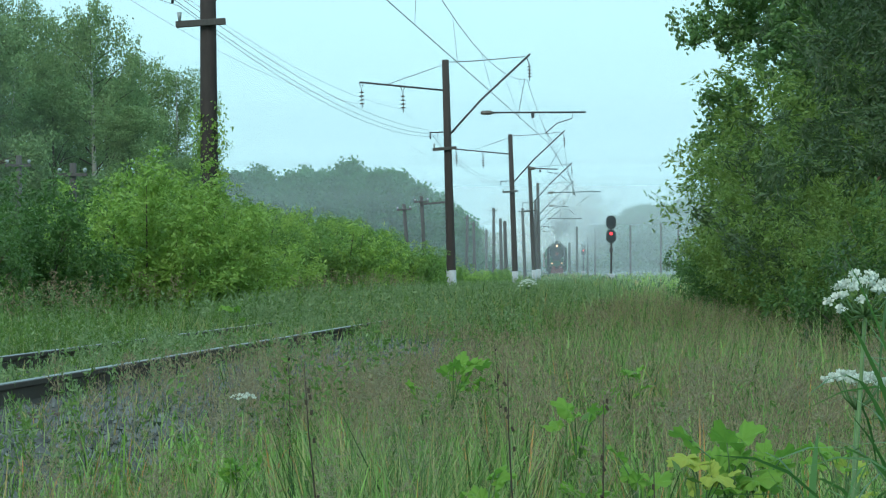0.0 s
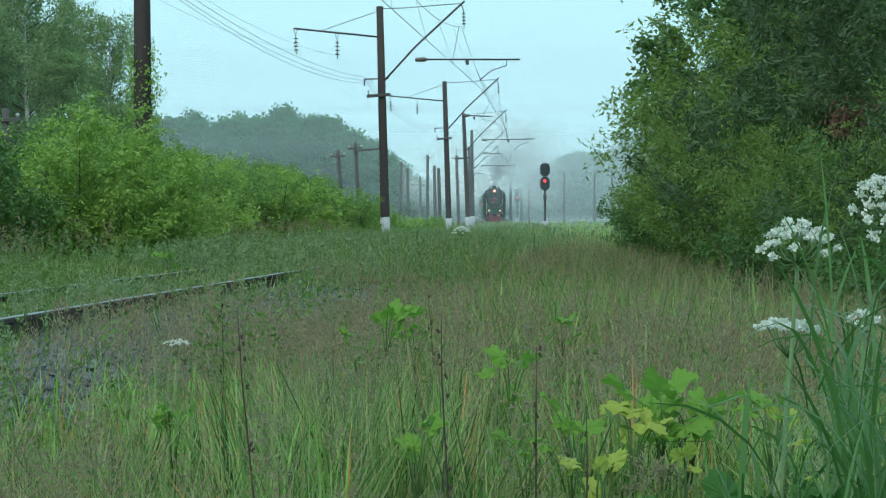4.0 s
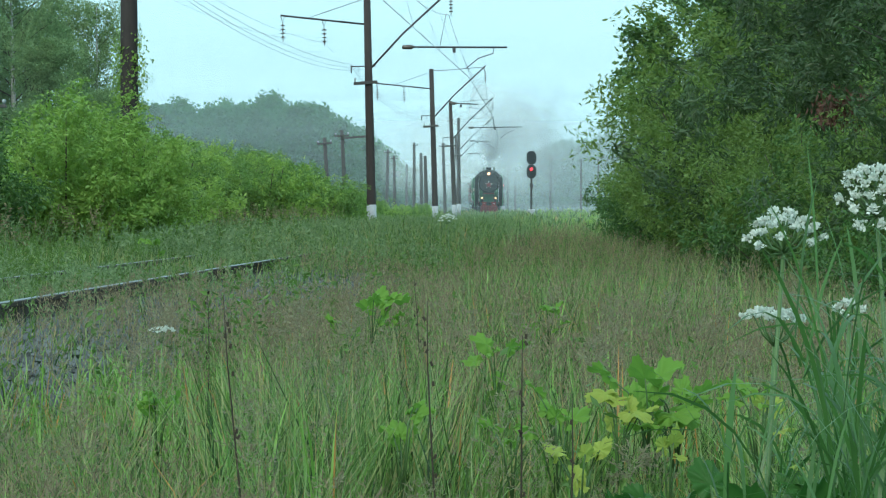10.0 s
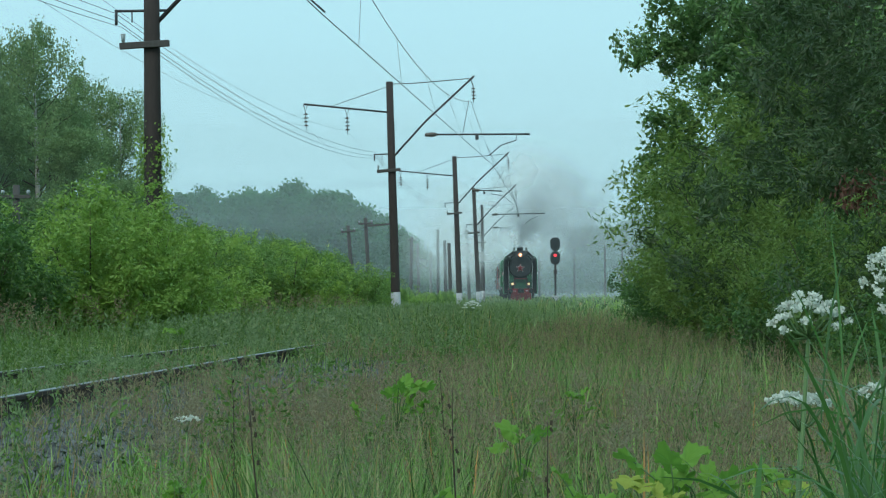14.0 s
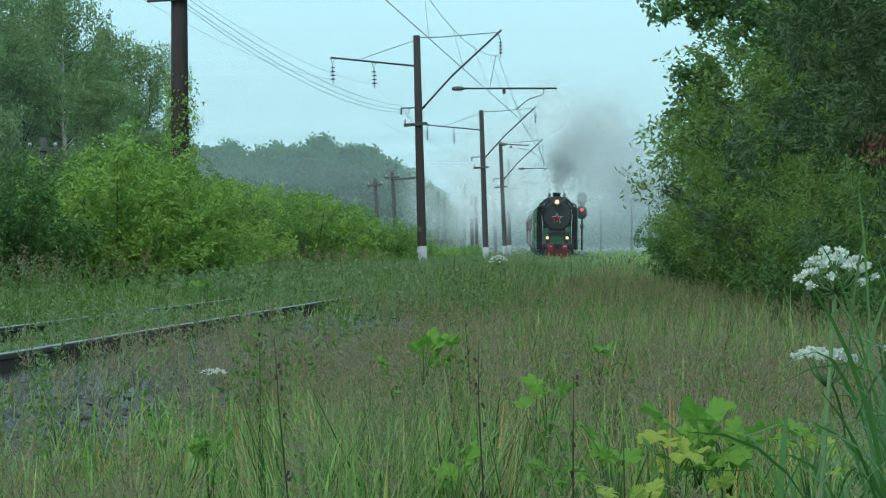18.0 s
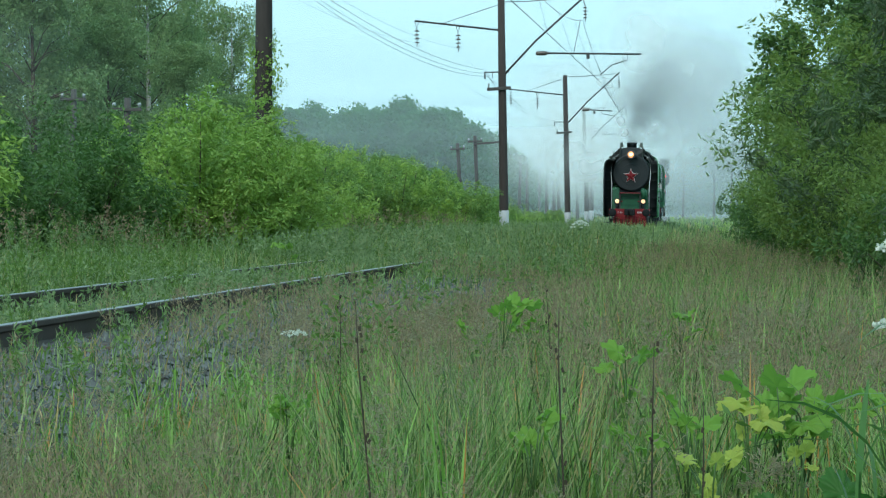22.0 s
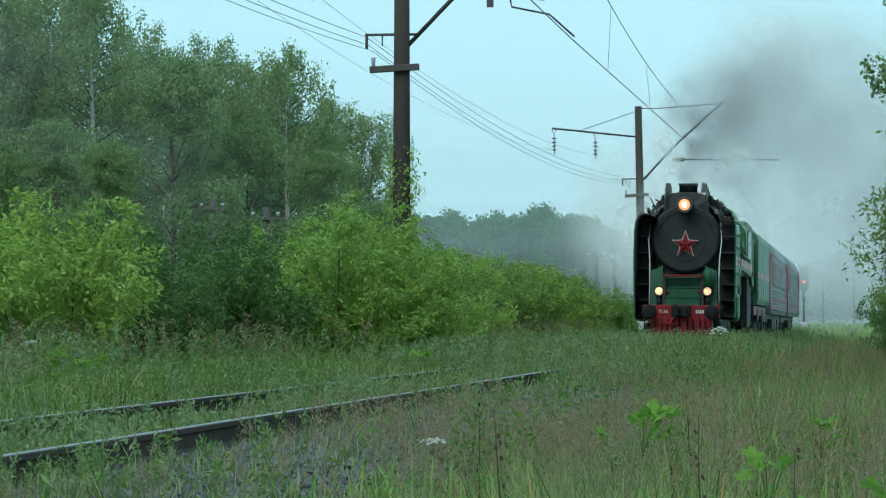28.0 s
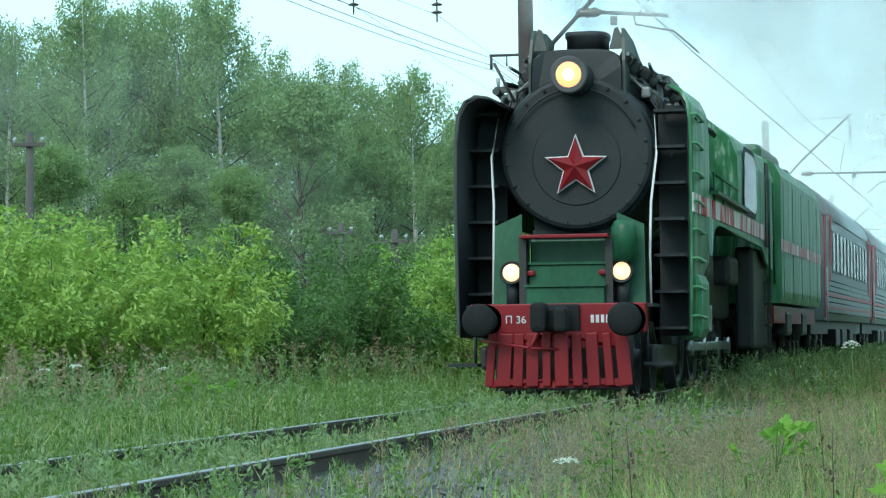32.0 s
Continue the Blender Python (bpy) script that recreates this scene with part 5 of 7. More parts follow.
PUFFS = []
PLUME = thing("smoke_plume", "dark coal smoke and white steam trailing from the chimney", "smoke")
PUFF_MESHES = {}
for kind, mat in (("dark", M_SMOKE_DARK), ("mid", M_SMOKE_MID), ("grey", M_SMOKE_GREY), ("white", M_STEAM)):
    PUFF_MESHES[kind] = []
    for k in range(3):
        me = puff_mesh(k)
        me.materials.append(mat)
        PUFF_MESHES[kind].append(me)
for k, (kind, x, y, z, r) in enumerate((
        ("dark", 0.12, 1.35, 5.0, 0.62), ("dark", 0.19, 2.0, 5.6, 0.95), ("dark", 0.3, 3.2, 6.3, 1.3), ("dark", 0.77, 5.0, 7.1, 1.7), ("mid", 1.02, 8.0, 8.0, 2.3), ("mid", 1.02, 6.0, 6.5, 1.3),
        ("mid", 1.75, 13.0, 9.0, 2.9), ("grey", 1.54, 9.0, 6.6, 1.9), ("mid", 1.62, 17.0, 7.4, 3.0), ("grey", 2.83, 24.0, 9.4, 4.2), ("grey", 1.48, 30.0, 7.0, 4.2),
        ("grey", 4.05, 37.0, 10.5, 5.4), ("grey", 4.0, 48.0, 7.5, 5.5), ("grey", 7.5, 58.0, 11.5, 6.5), ("white", 0.75, 3.4, 5.0, 0.8), ("white", 0.35, 2.4, 5.1, 0.75), ("white", 1.3, 4.6, 5.4, 1.1),
        ("white", 1.2, 14.0, 5.0, 2.0), ("white", 3.2, 20.0, 5.0, 2.3), ("white", -2.6, 28.0, 4.6, 3.0), ("white", -5.0, 46.0, 4.8, 4.8),
        ("white", -5.5, 66.0, 5.0, 4.5),
        ("white", -0.45, 2.4, 5.2, 0.7), ("white", -0.6, 2.9, 5.8, 0.9), ("white", -6.0, 92.0, 9.5, 8.0), ("white", 0.5, 54.0, 12.5, 6.0), ("grey", 0.9, 4.4, 5.5, 1.3), ("grey", 1.3, 7.0, 5.8, 1.8), ("grey", 0.2, 5.0, 7.6, 1.9), ("mid", -0.2, 3.4, 7.2, 1.4), ("grey", 1.4, 10.5, 7.6, 2.6), ("grey", 2.6, 20.0, 7.6, 4.0), ("mid", 5.5, 34.0, 7.0, 5.0), ("mid", 7.5, 48.0, 6.5, 5.5),
        ("white", 2.5, 40.0, 10.5, 5.5), ("white", 3.5, 62.0, 11.5, 7.5), ("white", -4.0, 72.0, 9.0, 6.5), ("grey", 6.0, 78.0, 7.5, 9.0), ("white", -3.5, 84.0, 6.5, 7.5), ("white", -9.0, 96.0, 6.0, 7.0),
        ("white", 1.0, 100.0, 8.5, 9.5), ("white", -6.0, 124.0, 6.5, 9.0), ("white", 4.0, 138.0, 8.0, 11.0),
        )):
    p = part("puff", None, None, PLUME, mesh=PUFF_MESHES[kind][k % 3])
    p.scale = (r, r, r)
    PUFFS.append((p, x, y, z, r))


def move_train():
    seconds = [float(t) for t in range(0, 33)]
    for vehicle, back, length in ((LOCO, 0.0, 14.0), (TENDER, 15.3, 11.0), (COACH, 28.6, 22.0), (COACH_REAR, 53.0, 22.0), (PLUME, 0.0, 60.0)):
        walk(vehicle, [(t, on_track(front_at(t) + back, length)) for t in seconds])
    turning = [32.0 * k / 320 for k in range(321)]
    quick = [32.0 * k / 640 for k in range(641)]
    for wheel, r, s, y in WHEELS:
        x, z = wheel.location.x, wheel.location.z
        rows = []
        for t in turning if r > 0.6 else quick:
            a = SPEED * t / r
            rows.append((t, Matrix.Translation((x, y, z)) @ Matrix.Rotation(a % (2 * math.pi), 4, "X") @ Matrix.Rotation(0 if s < 0 else math.pi, 4, "Z")))
        walk(wheel, rows)
    for rod, s in RODS:
        rows = []
        for t in turning:
            a = SPEED * t / 0.925 + (0 if s < 0 else math.pi / 2)
            rows.append((t, pose(s * 0.98, 0.34 * math.sin(a), 0.925 + 0.34 * math.cos(a))))
        walk(rod, rows)
    for k, (p, x, y, z, r) in enumerate(PUFFS):
        rnd = random.Random(k)
        ph, sway = rnd.uniform(0, 6.28), 0.12 * r
        walk(p, [(t, pose(x + sway * math.sin(0.9 * t + ph), y, z + 0.7 * sway * math.cos(1.1 * t + ph), 0, 14 * math.sin(0.35 * t + ph), 0)) for t in seconds])


# ---- plants ----
def leaf_cloud(centres, radius, per, size, rs, droop=0.3, long=1.7, squash=0.7, spray=False, lift=0.0):
    """Small folded leaves scattered round the centres: vertices and triangles."""
    n = len(centres) * per
    c = np.repeat(centres, per, axis=0)
    r = np.repeat(np.broadcast_to(radius, (len(centres),)), per)[:, None]
    pos = c + rs.normal(0, 0.5, (n, 3)) * r * np.array([1, 1, squash])
    way = rs.normal(0, 1, (n, 3))
    way[:, 2] -= droop * 2
    if spray:  # leaves along short twigs that all point one way
        twig = rs.normal(0, 1, (len(centres), 3))
        twig[:, 2] = -0.25 * np.abs(twig[:, 2]) - 0.35
        twig /= np.linalg.norm(twig, axis=1)[:, None]
        tw = np.repeat(twig, per, axis=0)
        pos = c + tw * r * rs.uniform(-1.3, 1.3, (n, 1)) + rs.normal(0, 0.24, (n, 3)) * r
        way = tw + 0.55 * rs.normal(0, 1, (n, 3))
    way /= np.linalg.norm(way, axis=1)[:, None]
    side = np.cross(way, rs.normal(0, 1, (n, 3)) + np.array([0, 0, lift]))
    side /= np.linalg.norm(side, axis=1)[:, None] + 1e-9
    up = np.cross(way, side)
    L = size * rs.uniform(0.6, 1.3, (n, 1))
    W = L / long
    v = np.stack([pos, pos + way * L * 0.5 + side * W * 0.5 + up * W * 0.12, pos + way * L, pos + way * L * 0.5 - side * W * 0.5 + up * W * 0.12], 1)
    i = 4 * np.arange(n)[:, None]
    return v.reshape(-1, 3), np.concatenate([i + [0, 1, 2], i + [0, 2, 3]])


def tree_wood(height, spread, base_r, limbs, rs, lean=0.0, first=0.3):
    bm = bmesh.new()
    top = Vector((lean * height + rs.uniform(-0.3, 0.3), rs.uniform(-0.3, 0.3), height))
    pts = [Vector((0, 0, -0.4)), Vector((0, 0, 0.1)), top * 0.35 + Vector((rs.uniform(-0.1, 0.1), rs.uniform(-0.1, 0.1), 0)), top * 0.7, top]
    tube(bm, pts, [base_r * 1.25, base_r, base_r * 0.75, base_r * 0.4, base_r * 0.08], 8)
    ends = []
    for k in range(limbs):
        u = rs.uniform(first, 0.9)
        a = top * u
        ang = 2.399 * k + rs.uniform(-0.4, 0.4)
        out = spread * (1.15 - u * 0.8) * rs.uniform(0.6, 1.0)
        rise = height * rs.uniform(0.06, 0.2)
        b = a + Vector((math.cos(ang) * out * 0.5, math.sin(ang) * out * 0.5, rise * 0.7))
        e = a + Vector((math.cos(ang) * out, math.sin(ang) * out, rise))
        r = base_r * 0.4 * (1.1 - u)
        tube(bm, [a, b, e], [r, r * 0.7, r * 0.2], 5)
        ends.append((b, e))
    return bm, ends


def crown_centres(n, height, spread, low, rs, lean=0.0, shape=0.8, shell=0.45, lobes=5, boughs=0, knot=0.13):
    """Clump centres in an uneven crown: an egg between low and height, broken into lobes."""
    out = []
    phase = rs.uniform(0, 6.28, 6)
    wanted = boughs or n
    while len(out) < wanted:
        u = rs.rand()
        z = low + (height - low) * u
        profile = (math.sin(math.pi * min(1.0, u ** shape * 0.93 + 0.07)) ** 0.65)
        a = rs.uniform(0, 2 * math.pi)
        r = spread * profile * (1 + 0.30 * math.sin(lobes * a + phase[0] + 5 * u) + 0.24 * math.sin(9 * u + phase[1] + a * 2))
        q = shell + (1 - shell) * math.sqrt(rs.rand()) if rs.rand() < 0.85 else rs.rand()
        out.append((r * q * math.cos(a) + lean * z, r * q * math.sin(a), z))
    out = np.array(out)
    if boughs:  # the clumps gather on boughs, with gaps between them
        size = rs.uniform(0.6, 1.5, boughs)
        k = rs.choice(boughs, n, p=size ** 2 / np.sum(size ** 2))
        out = out[k] + rs.normal(0, 1, (n, 3)) * (knot * spread * size[k])[:, None] * np.array([1, 1, 0.62])
        out[:, 2] = np.maximum(out[:, 2], low * 0.6)
    return out


def make_tree(name, label, category, m, height, spread, low, mat, bark, clumps, per, leaf, seed, base_r=0.12, limbs=9, radius=0.45,
              droop=0.3, long=1.7, shape=0.8, lean=0.0, group="", squash=0.7, stems=1, shell=0.45, first=0.3, spray=False, boughs=0, knot=0.13, lift=0.0, extra=()):
    rs = np.random.RandomState(seed)
    t = thing(name, label, category, m, group)
    bm, ends = tree_wood(height * 0.92, spread, base_r, limbs, rs, lean, first)
    part("trunk", bm, bark, t)
    for k in range(stems - 1):
        bm, _ = tree_wood(height * rs.uniform(0.6, 0.85), spread * 0.6, base_r * 0.7, max(3, limbs // 2), rs, rs.uniform(-0.25, 0.25), first)
        part("stem", bm, bark, t)
    c = crown_centres(clumps, height, spread, low, rs, lean, shape, shell, 5, boughs, knot)
    for bx, by, bz, br in extra:  # boughs that reach out of the crown
        c[rs.choice(clumps, 22, False)] = np.array([bx, by, bz]) + rs.normal(0, br, (22, 3))
        bm = bmesh.new()
        tube(bm, [(0, 0, bz * 0.7), (bx * 0.5, by * 0.5, bz * 0.9), (bx, by, bz)], [0.05, 0.03, 0.008], 5)
        part("limb", bm, bark, t)
    v, f = leaf_cloud(c, rs.uniform(0.6, 1.3, clumps) * radius, per, leaf, rs, droop, long, squash, spray, lift)
    part("crown", None, None, t, mesh=mesh_of("crown", v, f, mat))
    return t


def make_bush(name, label, m, height, spread, shoots, per, leaf, mat, seed, group, droop=0.6, long=1.9, upright=0.4, bunch=0.30, lift=0.8, stems=9):
    """A bush of curved shoots of uneven height; side twigs carry leaf bunches, with gaps between the shoots."""
    rs = np.random.RandomState(seed)
    t = thing(name, label, "bush", m, group)
    cs, rad = [], []
    for k in range(shoots):
        a = rs.uniform(0, 2 * math.pi)
        out = spread * math.sqrt(rs.rand()) * 1.05
        h = height * (0.45 + 0.55 * rs.rand() ** 0.7) * (1.08 - 0.42 * (out / spread) ** 2)
        bx, by = 0.22 * spread * math.cos(a) * rs.rand(), 0.22 * spread * math.sin(a) * rs.rand()
        side = rs.uniform(-0.15, 0.15, 2)
        path = lambda u: np.array((bx + out * math.cos(a) * u ** (1 + upright) + side[0] * u * u, by + out * math.sin(a) * u ** (1 + upright) + side[1] * u * u, h * (u - 0.08 * u ** 3)))
        for u in np.linspace(0.2, 1.0, 8):
            c = path(u) + rs.normal(0, 0.04, 3)
            cs.append(c)
            rad.append(bunch * (1.0 - 0.25 * u) * rs.uniform(0.7, 1.3) * height / 2.8)
            for w in range(2):
                b = rs.uniform(0, 2 * math.pi)
                q = rs.uniform(0.12, 0.34) * (1.2 - 0.7 * u) * height / 2.8
                cs.append(c + np.array([q * math.cos(b), q * math.sin(b), rs.uniform(-0.02, 0.14)]))
                rad.append(bunch * 0.7 * rs.uniform(0.7, 1.2) * height / 2.8)
        if k < stems:
            bm = bmesh.new()
            tube(bm, [(bx, by, -0.2)] + [path(u) for u in (0.25, 0.5, 0.75, 0.95)], [0.03, 0.024, 0.018, 0.012, 0.005], 5)
            part("stem", bm, M_BARK, t)
    v, f = leaf_cloud(np.array(cs), np.array(rad), per, leaf, rs, droop, long, 0.75, True, lift)
    part("crown", None, None, t, mesh=mesh_of("crown", v, f, mat))
    return t


def make_birch(m, height, seed, mat, label, group, reach=1.0, first=0.16, per=24, leaf=0.115):
    """A birch: pale trunk, rising limbs, and leafy twigs that hang from them in strands."""
    rs = np.random.RandomState(seed)
    t = thing("birch_tree", label, "tree", m, group)
    sway = rs.uniform(-0.5, 0.5, 2)
    bole = lambda u: Vector((sway[0] * u * u, sway[1] * u * u, height * u))
    bm = bmesh.new()
    tube(bm, [(0, 0, -0.4)] + [bole(u) for u in (0.02, 0.25, 0.5, 0.75, 0.98)], [0.17, 0.14, 0.115, 0.085, 0.05, 0.012], 9)
    part("trunk", bm, M_BIRCHBARK, t, "white birch trunk")
    cs, rad = [], []
    for k in range(46):
        u = first + (0.97 - first) * (k / 45) ** 0.9
        a = 2.399 * k + rs.uniform(-0.5, 0.5)
        out = reach * (0.55 + 2.9 * (1 - u) ** 0.75 * min(1.0, 0.45 + 2.2 * (u - first))) * rs.uniform(0.6, 1.15)
        rise = out * rs.uniform(0.5, 1.1)
        s = bole(u)
        limb = lambda q: s + Vector((math.cos(a) * out * q, math.sin(a) * out * q, rise * (q - 0.25 * q * q)))
        bm = bmesh.new()
        r = 0.045 * (1.15 - u)
        tube(bm, [limb(0), limb(0.5), limb(1.0)], [r, r * 0.7, r * 0.3], 5)
        part("limb", bm, M_BARK, t)
        for q in np.linspace(0.3, 1.0, 5):
            root = np.array(limb(q)) + rs.normal(0, 0.12, 3)
            length = rs.uniform(0.3, 1.5)
            drift = rs.normal(0, 0.10, 2)
            for w in np.arange(0, length, 0.24):
                cs.append(root + np.array([drift[0] * w, drift[1] * w, -w]))
                rad.append(0.30)
    v, f = leaf_cloud(np.array(cs), np.array(rad), per, leaf, rs, 0.9, 1.6, 1.1)
    part("crown", None, None, t, mesh=mesh_of("crown", v, f, mat))
    return t


def stand(x, y, turn=0.0, size=1.0):
    return pose(x, y, float(ground_z(x, y)) - 0.05, 0, 0, turn) @ Matrix.Scale(size, 4)


def plant_copies(first, spots, label=""):
    """spots: angle, distance, turn, size."""
    for a, d, turn, s in spots:
        x, y = place(a, d)
        c = copy_thing(first, pose(x, y, float(ground_z(x, y)) - 0.05, 0, 0, turn))
        c.scale = (s, s, s)
        if label:
            c["label"] = label


# leafy shrubs beside the track
bush_y = make_bush("ash_leaved_maple_bush", "yellow-green leafy maple bush growing in weeds beside the track", stand(*place(-18.2, 40.0)),
                   3.2, 1.75, 34, 30, 0.105, M_LEAF_YELLOW, 11, "bushes beside the track", 0.9, 2.4, 0.35, 0.25, 0.9)
plant_copies(bush_y, [(-21.3, 38.5, 80, 1.0), (-23.6, 37.0, 200, 1.05), (-20.4, 47.0, 30, 1.15), (-23.0, 46.0, 300, 1.15)])
bush_m = make_bush("ash_leaved_maple_bush", "fresh green leafy maple bush beside the concrete mast", stand(*place(-12.15, 46.5)),
                   3.4, 1.75, 34, 30, 0.10, M_LEAF_FRESH, 13, "bushes beside the track", 0.9, 2.4, 0.3, 0.25, 0.9)
plant_copies(bush_m, [(-11.1, 48.0, 10, 0.98), (-10.35, 50.0, 250, 0.8), (-10.0, 57.0, 40, 0.5), (-13.2, 49.5, 80, 0.9)])
bush_g = make_bush("leafy_bush", "mid-green dense bush growing beside the track", stand(*place(-14.7, 44.0)),
                   2.9, 1.7, 36, 26, 0.095, M_LEAF_SHRUB, 12, "bushes beside the track", 0.2, 2.2, 0.35, 0.28, 0.9)
plant_copies(bush_g, [(-16.4, 42.0, 120, 0.78), (-13.5, 48.0, 70, 0.95), (-15.4, 51.0, 10, 1.1), (-17.3, 50.0, 10, 1.12), (-13.8, 56.0, 330, 1.15), (-12.6, 54.0, 200, 1.0),
                      (-19.0, 49.0, 77, 1.15), (-22.0, 48.0, 20, 1.2)])

# birches and other tall trees behind the bushes
B_LABEL = "tall birch with pale trunk and hanging grey-green twigs"
B_GROUP = "trees behind the bushes"
birch = make_birch(stand(*place(-17.6, 97.0)), 13.5, 21, M_LEAF_BIRCH, B_LABEL, B_GROUP, 1.35)
plant_copies(birch, [(-20.6, 94.0, 60, 0.96), (-22.4, 97.0, 200, 0.9), (-15.2, 103.0, 150, 0.84), (-19.2, 106.0, 20, 1.05), (-16.5, 108.0, 330, 0.92), (-24.2, 96.0, 10, 0.9), (-21.4, 108.0, 111, 1.0)])
birch_b = make_birch(stand(*place(-13.3, 104.0)), 11.0, 22, M_LEAF_BIRCH, B_LABEL, B_GROUP, 1.3)
plant_copies(birch_b, [(-18.6, 100.0, 90, 1.2), (-14.3, 110.0, 200, 1.0), (-11.45, 110.0, 80, 0.80), (-12.4, 111.0, 200, 0.86), (-20.0, 100.0, 10, 1.15), (-23.2, 101.0, 140, 1.15), (-16.0, 99.0, 250, 0.95), (-25.2, 100, 30, 1.1)])
dark = make_tree("leafy_tree", "green leafy tree behind the bushes", "tree", stand(*place(-15.9, 92.0)),
                 9.0, 2.6, 0.4, M_LEAF_GROVE, M_BARK, 560, 76, 0.115, 31, 0.14, 14, 0.42, 0.3, 1.7, 1.0, group="trees behind the bushes", boughs=50, knot=0.15, lift=0.7)
plant_copies(dark, [(-18.4, 90.0, 90, 0.75), (-21.3, 86.0, 200, 0.72), (-14.2, 94.0, 10, 0.78), (-12.6, 97.0, 300, 0.70), (-23.6, 86.0, 140, 0.75), (-11.3, 100.0, 70, 0.5), (-17.3, 84.0, 70, 0.62), (-19.8, 84.0, 10, 0.6), (-16.9, 104.0, 40, 1.15), (-18.9, 103.0, 160, 1.2), (-14.6, 106.0, 260, 0.95), (-20.9, 103.0, 90, 1.15), (-22.7, 104.0, 300, 1.1), (-13.0, 107.0, 20, 0.9)])

# the wood on the right
R_GROUP = "trees on the meadow's edge"
willow = make_tree("willow_tree", "dense grey-green willow leaning over the meadow", "tree", stand(4.9, 49.5),
                   8.5, 3.35, 0.2, M_LEAF_WILLOW, M_BARK, 760, 80, 0.135, 41, 0.14, 16, 0.30, 0.35, 4.0, 0.55, group=R_GROUP, stems=3, spray=True, boughs=96, knot=0.12, lift=0.7)
for x, y, turn, s in ((4.5, 38.5, 70, 0.85), (6.2, 57.0, 140, 1.1), (5.3, 32.0, 310, 0.8), (8.4, 52.0, 20, 1.2), (7.2, 46.0, 250, 1.15), (2.3, 98.0, 130, 0.5), (4.0, 108.0, 30, 0.62)):
    m = pose(x, y, float(ground_z(x, y)) - 0.05, 0, 0, turn)
    c = copy_thing(willow, m)
    c.scale = (s, s, s)
    if y == 38.5:  # a broken bough with brown leaves hangs in this one
        rs = np.random.RandomState(77)
        back = (m @ Matrix.Scale(s, 4)).inverted()
        at = np.array([back @ Vector((3.05 + q, 36.6, 1.92 - 0.08 * q)) for q in np.linspace(-0.42, 0.5, 26)])
        v, f = leaf_cloud(at + rs.normal(0, 0.05, at.shape), 0.22, 30, 0.11, rs, 1.2, 2.6, 1.0)
        tagged(part("withered_bough", None, None, c, "brown withered leaves on a broken bough", mesh=mesh_of("withered_bough", v, f, M_WITHERED)), kind="stuff")
oak = make_tree("broadleaf_tree", "tall broadleaf tree with dark leafy boughs", "tree", stand(4.4, 63.0),
                11.0, 3.1, 0.6, M_LEAF_DARK, M_BARK, 640, 120, 0.108, 47, 0.17, 18, 0.32, 0.2, 1.5, 0.62, group=R_GROUP, shell=0.6, spray=True, boughs=76, knot=0.125, lift=0.7, extra=((-3.4, 0.2, 4.6, 0.34),))
for x, y, turn, s in ((5.3, 44.0, 77, 0.74), (5.0, 67.5, 45, 1.0), (6.1, 72.0, 100, 1.12), (6.9, 60.0, 200, 1.15), (6.2, 82.0, 310, 1.2), (4.9, 78.0, 150, 1.05)):
    c = copy_thing(oak, pose(x, y, float(ground_z(x, y)) - 0.05, 0, 0, turn))
    c.scale = (s, s, s)
olive = make_bush("willow_bush", "olive green leafy bush at the wood's edge", stand(2.0, 54.0), 3.6, 1.5, 42, 42, 0.08, M_LEAF_OLIVE, 14, R_GROUP, 0.5, 3.2, 0.3, 0.26, 0.8)
for x, y, turn, s in ((2.3, 60.0, 100, 1.15), (2.7, 47.0, 220, 1.0), (2.9, 41.0, 20, 0.8), (2.4, 67.0, 300, 1.2), (3.4, 52.0, 60, 1.35), (3.3, 35.0, 150, 0.8), (2.7, 56.0, 200, 1.6), (3.0, 62.0, 310, 1.7)):
    c = copy_thing(olive, pose(x, y, float(ground_z(x, y)) - 0.05, 0, 0, turn))
    c.scale = (s, s, s)
for x, y, turn, s in ((2.1, 63.5, 0, 0.9), (2.5, 50.5, 220, 0.8), (2.6, 37.0, 50, 0.75), (1.7, 72.0, 90, 0.95), (1.4, 86.0, 10, 1.0), (3.0, 29.0, 20, 0.6)):
    c = copy_thing(bush_g, pose(x, y, float(ground_z(x, y)) - 0.05, 0, 0, turn))
    c.scale = (s, s, s)
    tagged(c, "mid-green dense bush at the wood's edge", "bush", R_GROUP)

# weedy shrubs on the bank
scrub = make_bush("scrub_bush", "low bright green scrub on the weedy bank", stand(-15.5, 97.0), 2.0, 1.3, 26, 19, 0.095, M_LEAF_SCRUB, 51, "scrub on the bank", 0.1, 2.8)
scrub_y = make_bush("scrub_bush", "low yellow-green scrub on the weedy bank", stand(-13.0, 90.0), 2.0, 1.2, 26, 19, 0.095, M_LEAF_YELLOW, 52, "scrub on the bank", 0.2, 2.8)
rnd = random.Random(8)
for k in range(190):
    y = 74 + 150 * rnd.random() ** 1.2
    x = track_x(y) - rnd.uniform(5.4, 13.5)
    c = copy_thing(scrub_y if rnd.random() < 0.4 else scrub, pose(x, y, float(ground_z(x, y)) - 0.05, 0, 0, rnd.uniform(0, 360)))
    s = rnd.uniform(0.6, 1.25) * (1 + 0.25 * float(step(84, 96, y))) * (1 - 0.5 * float(step(118, 190, y)))
    c.scale = (s, s, s)


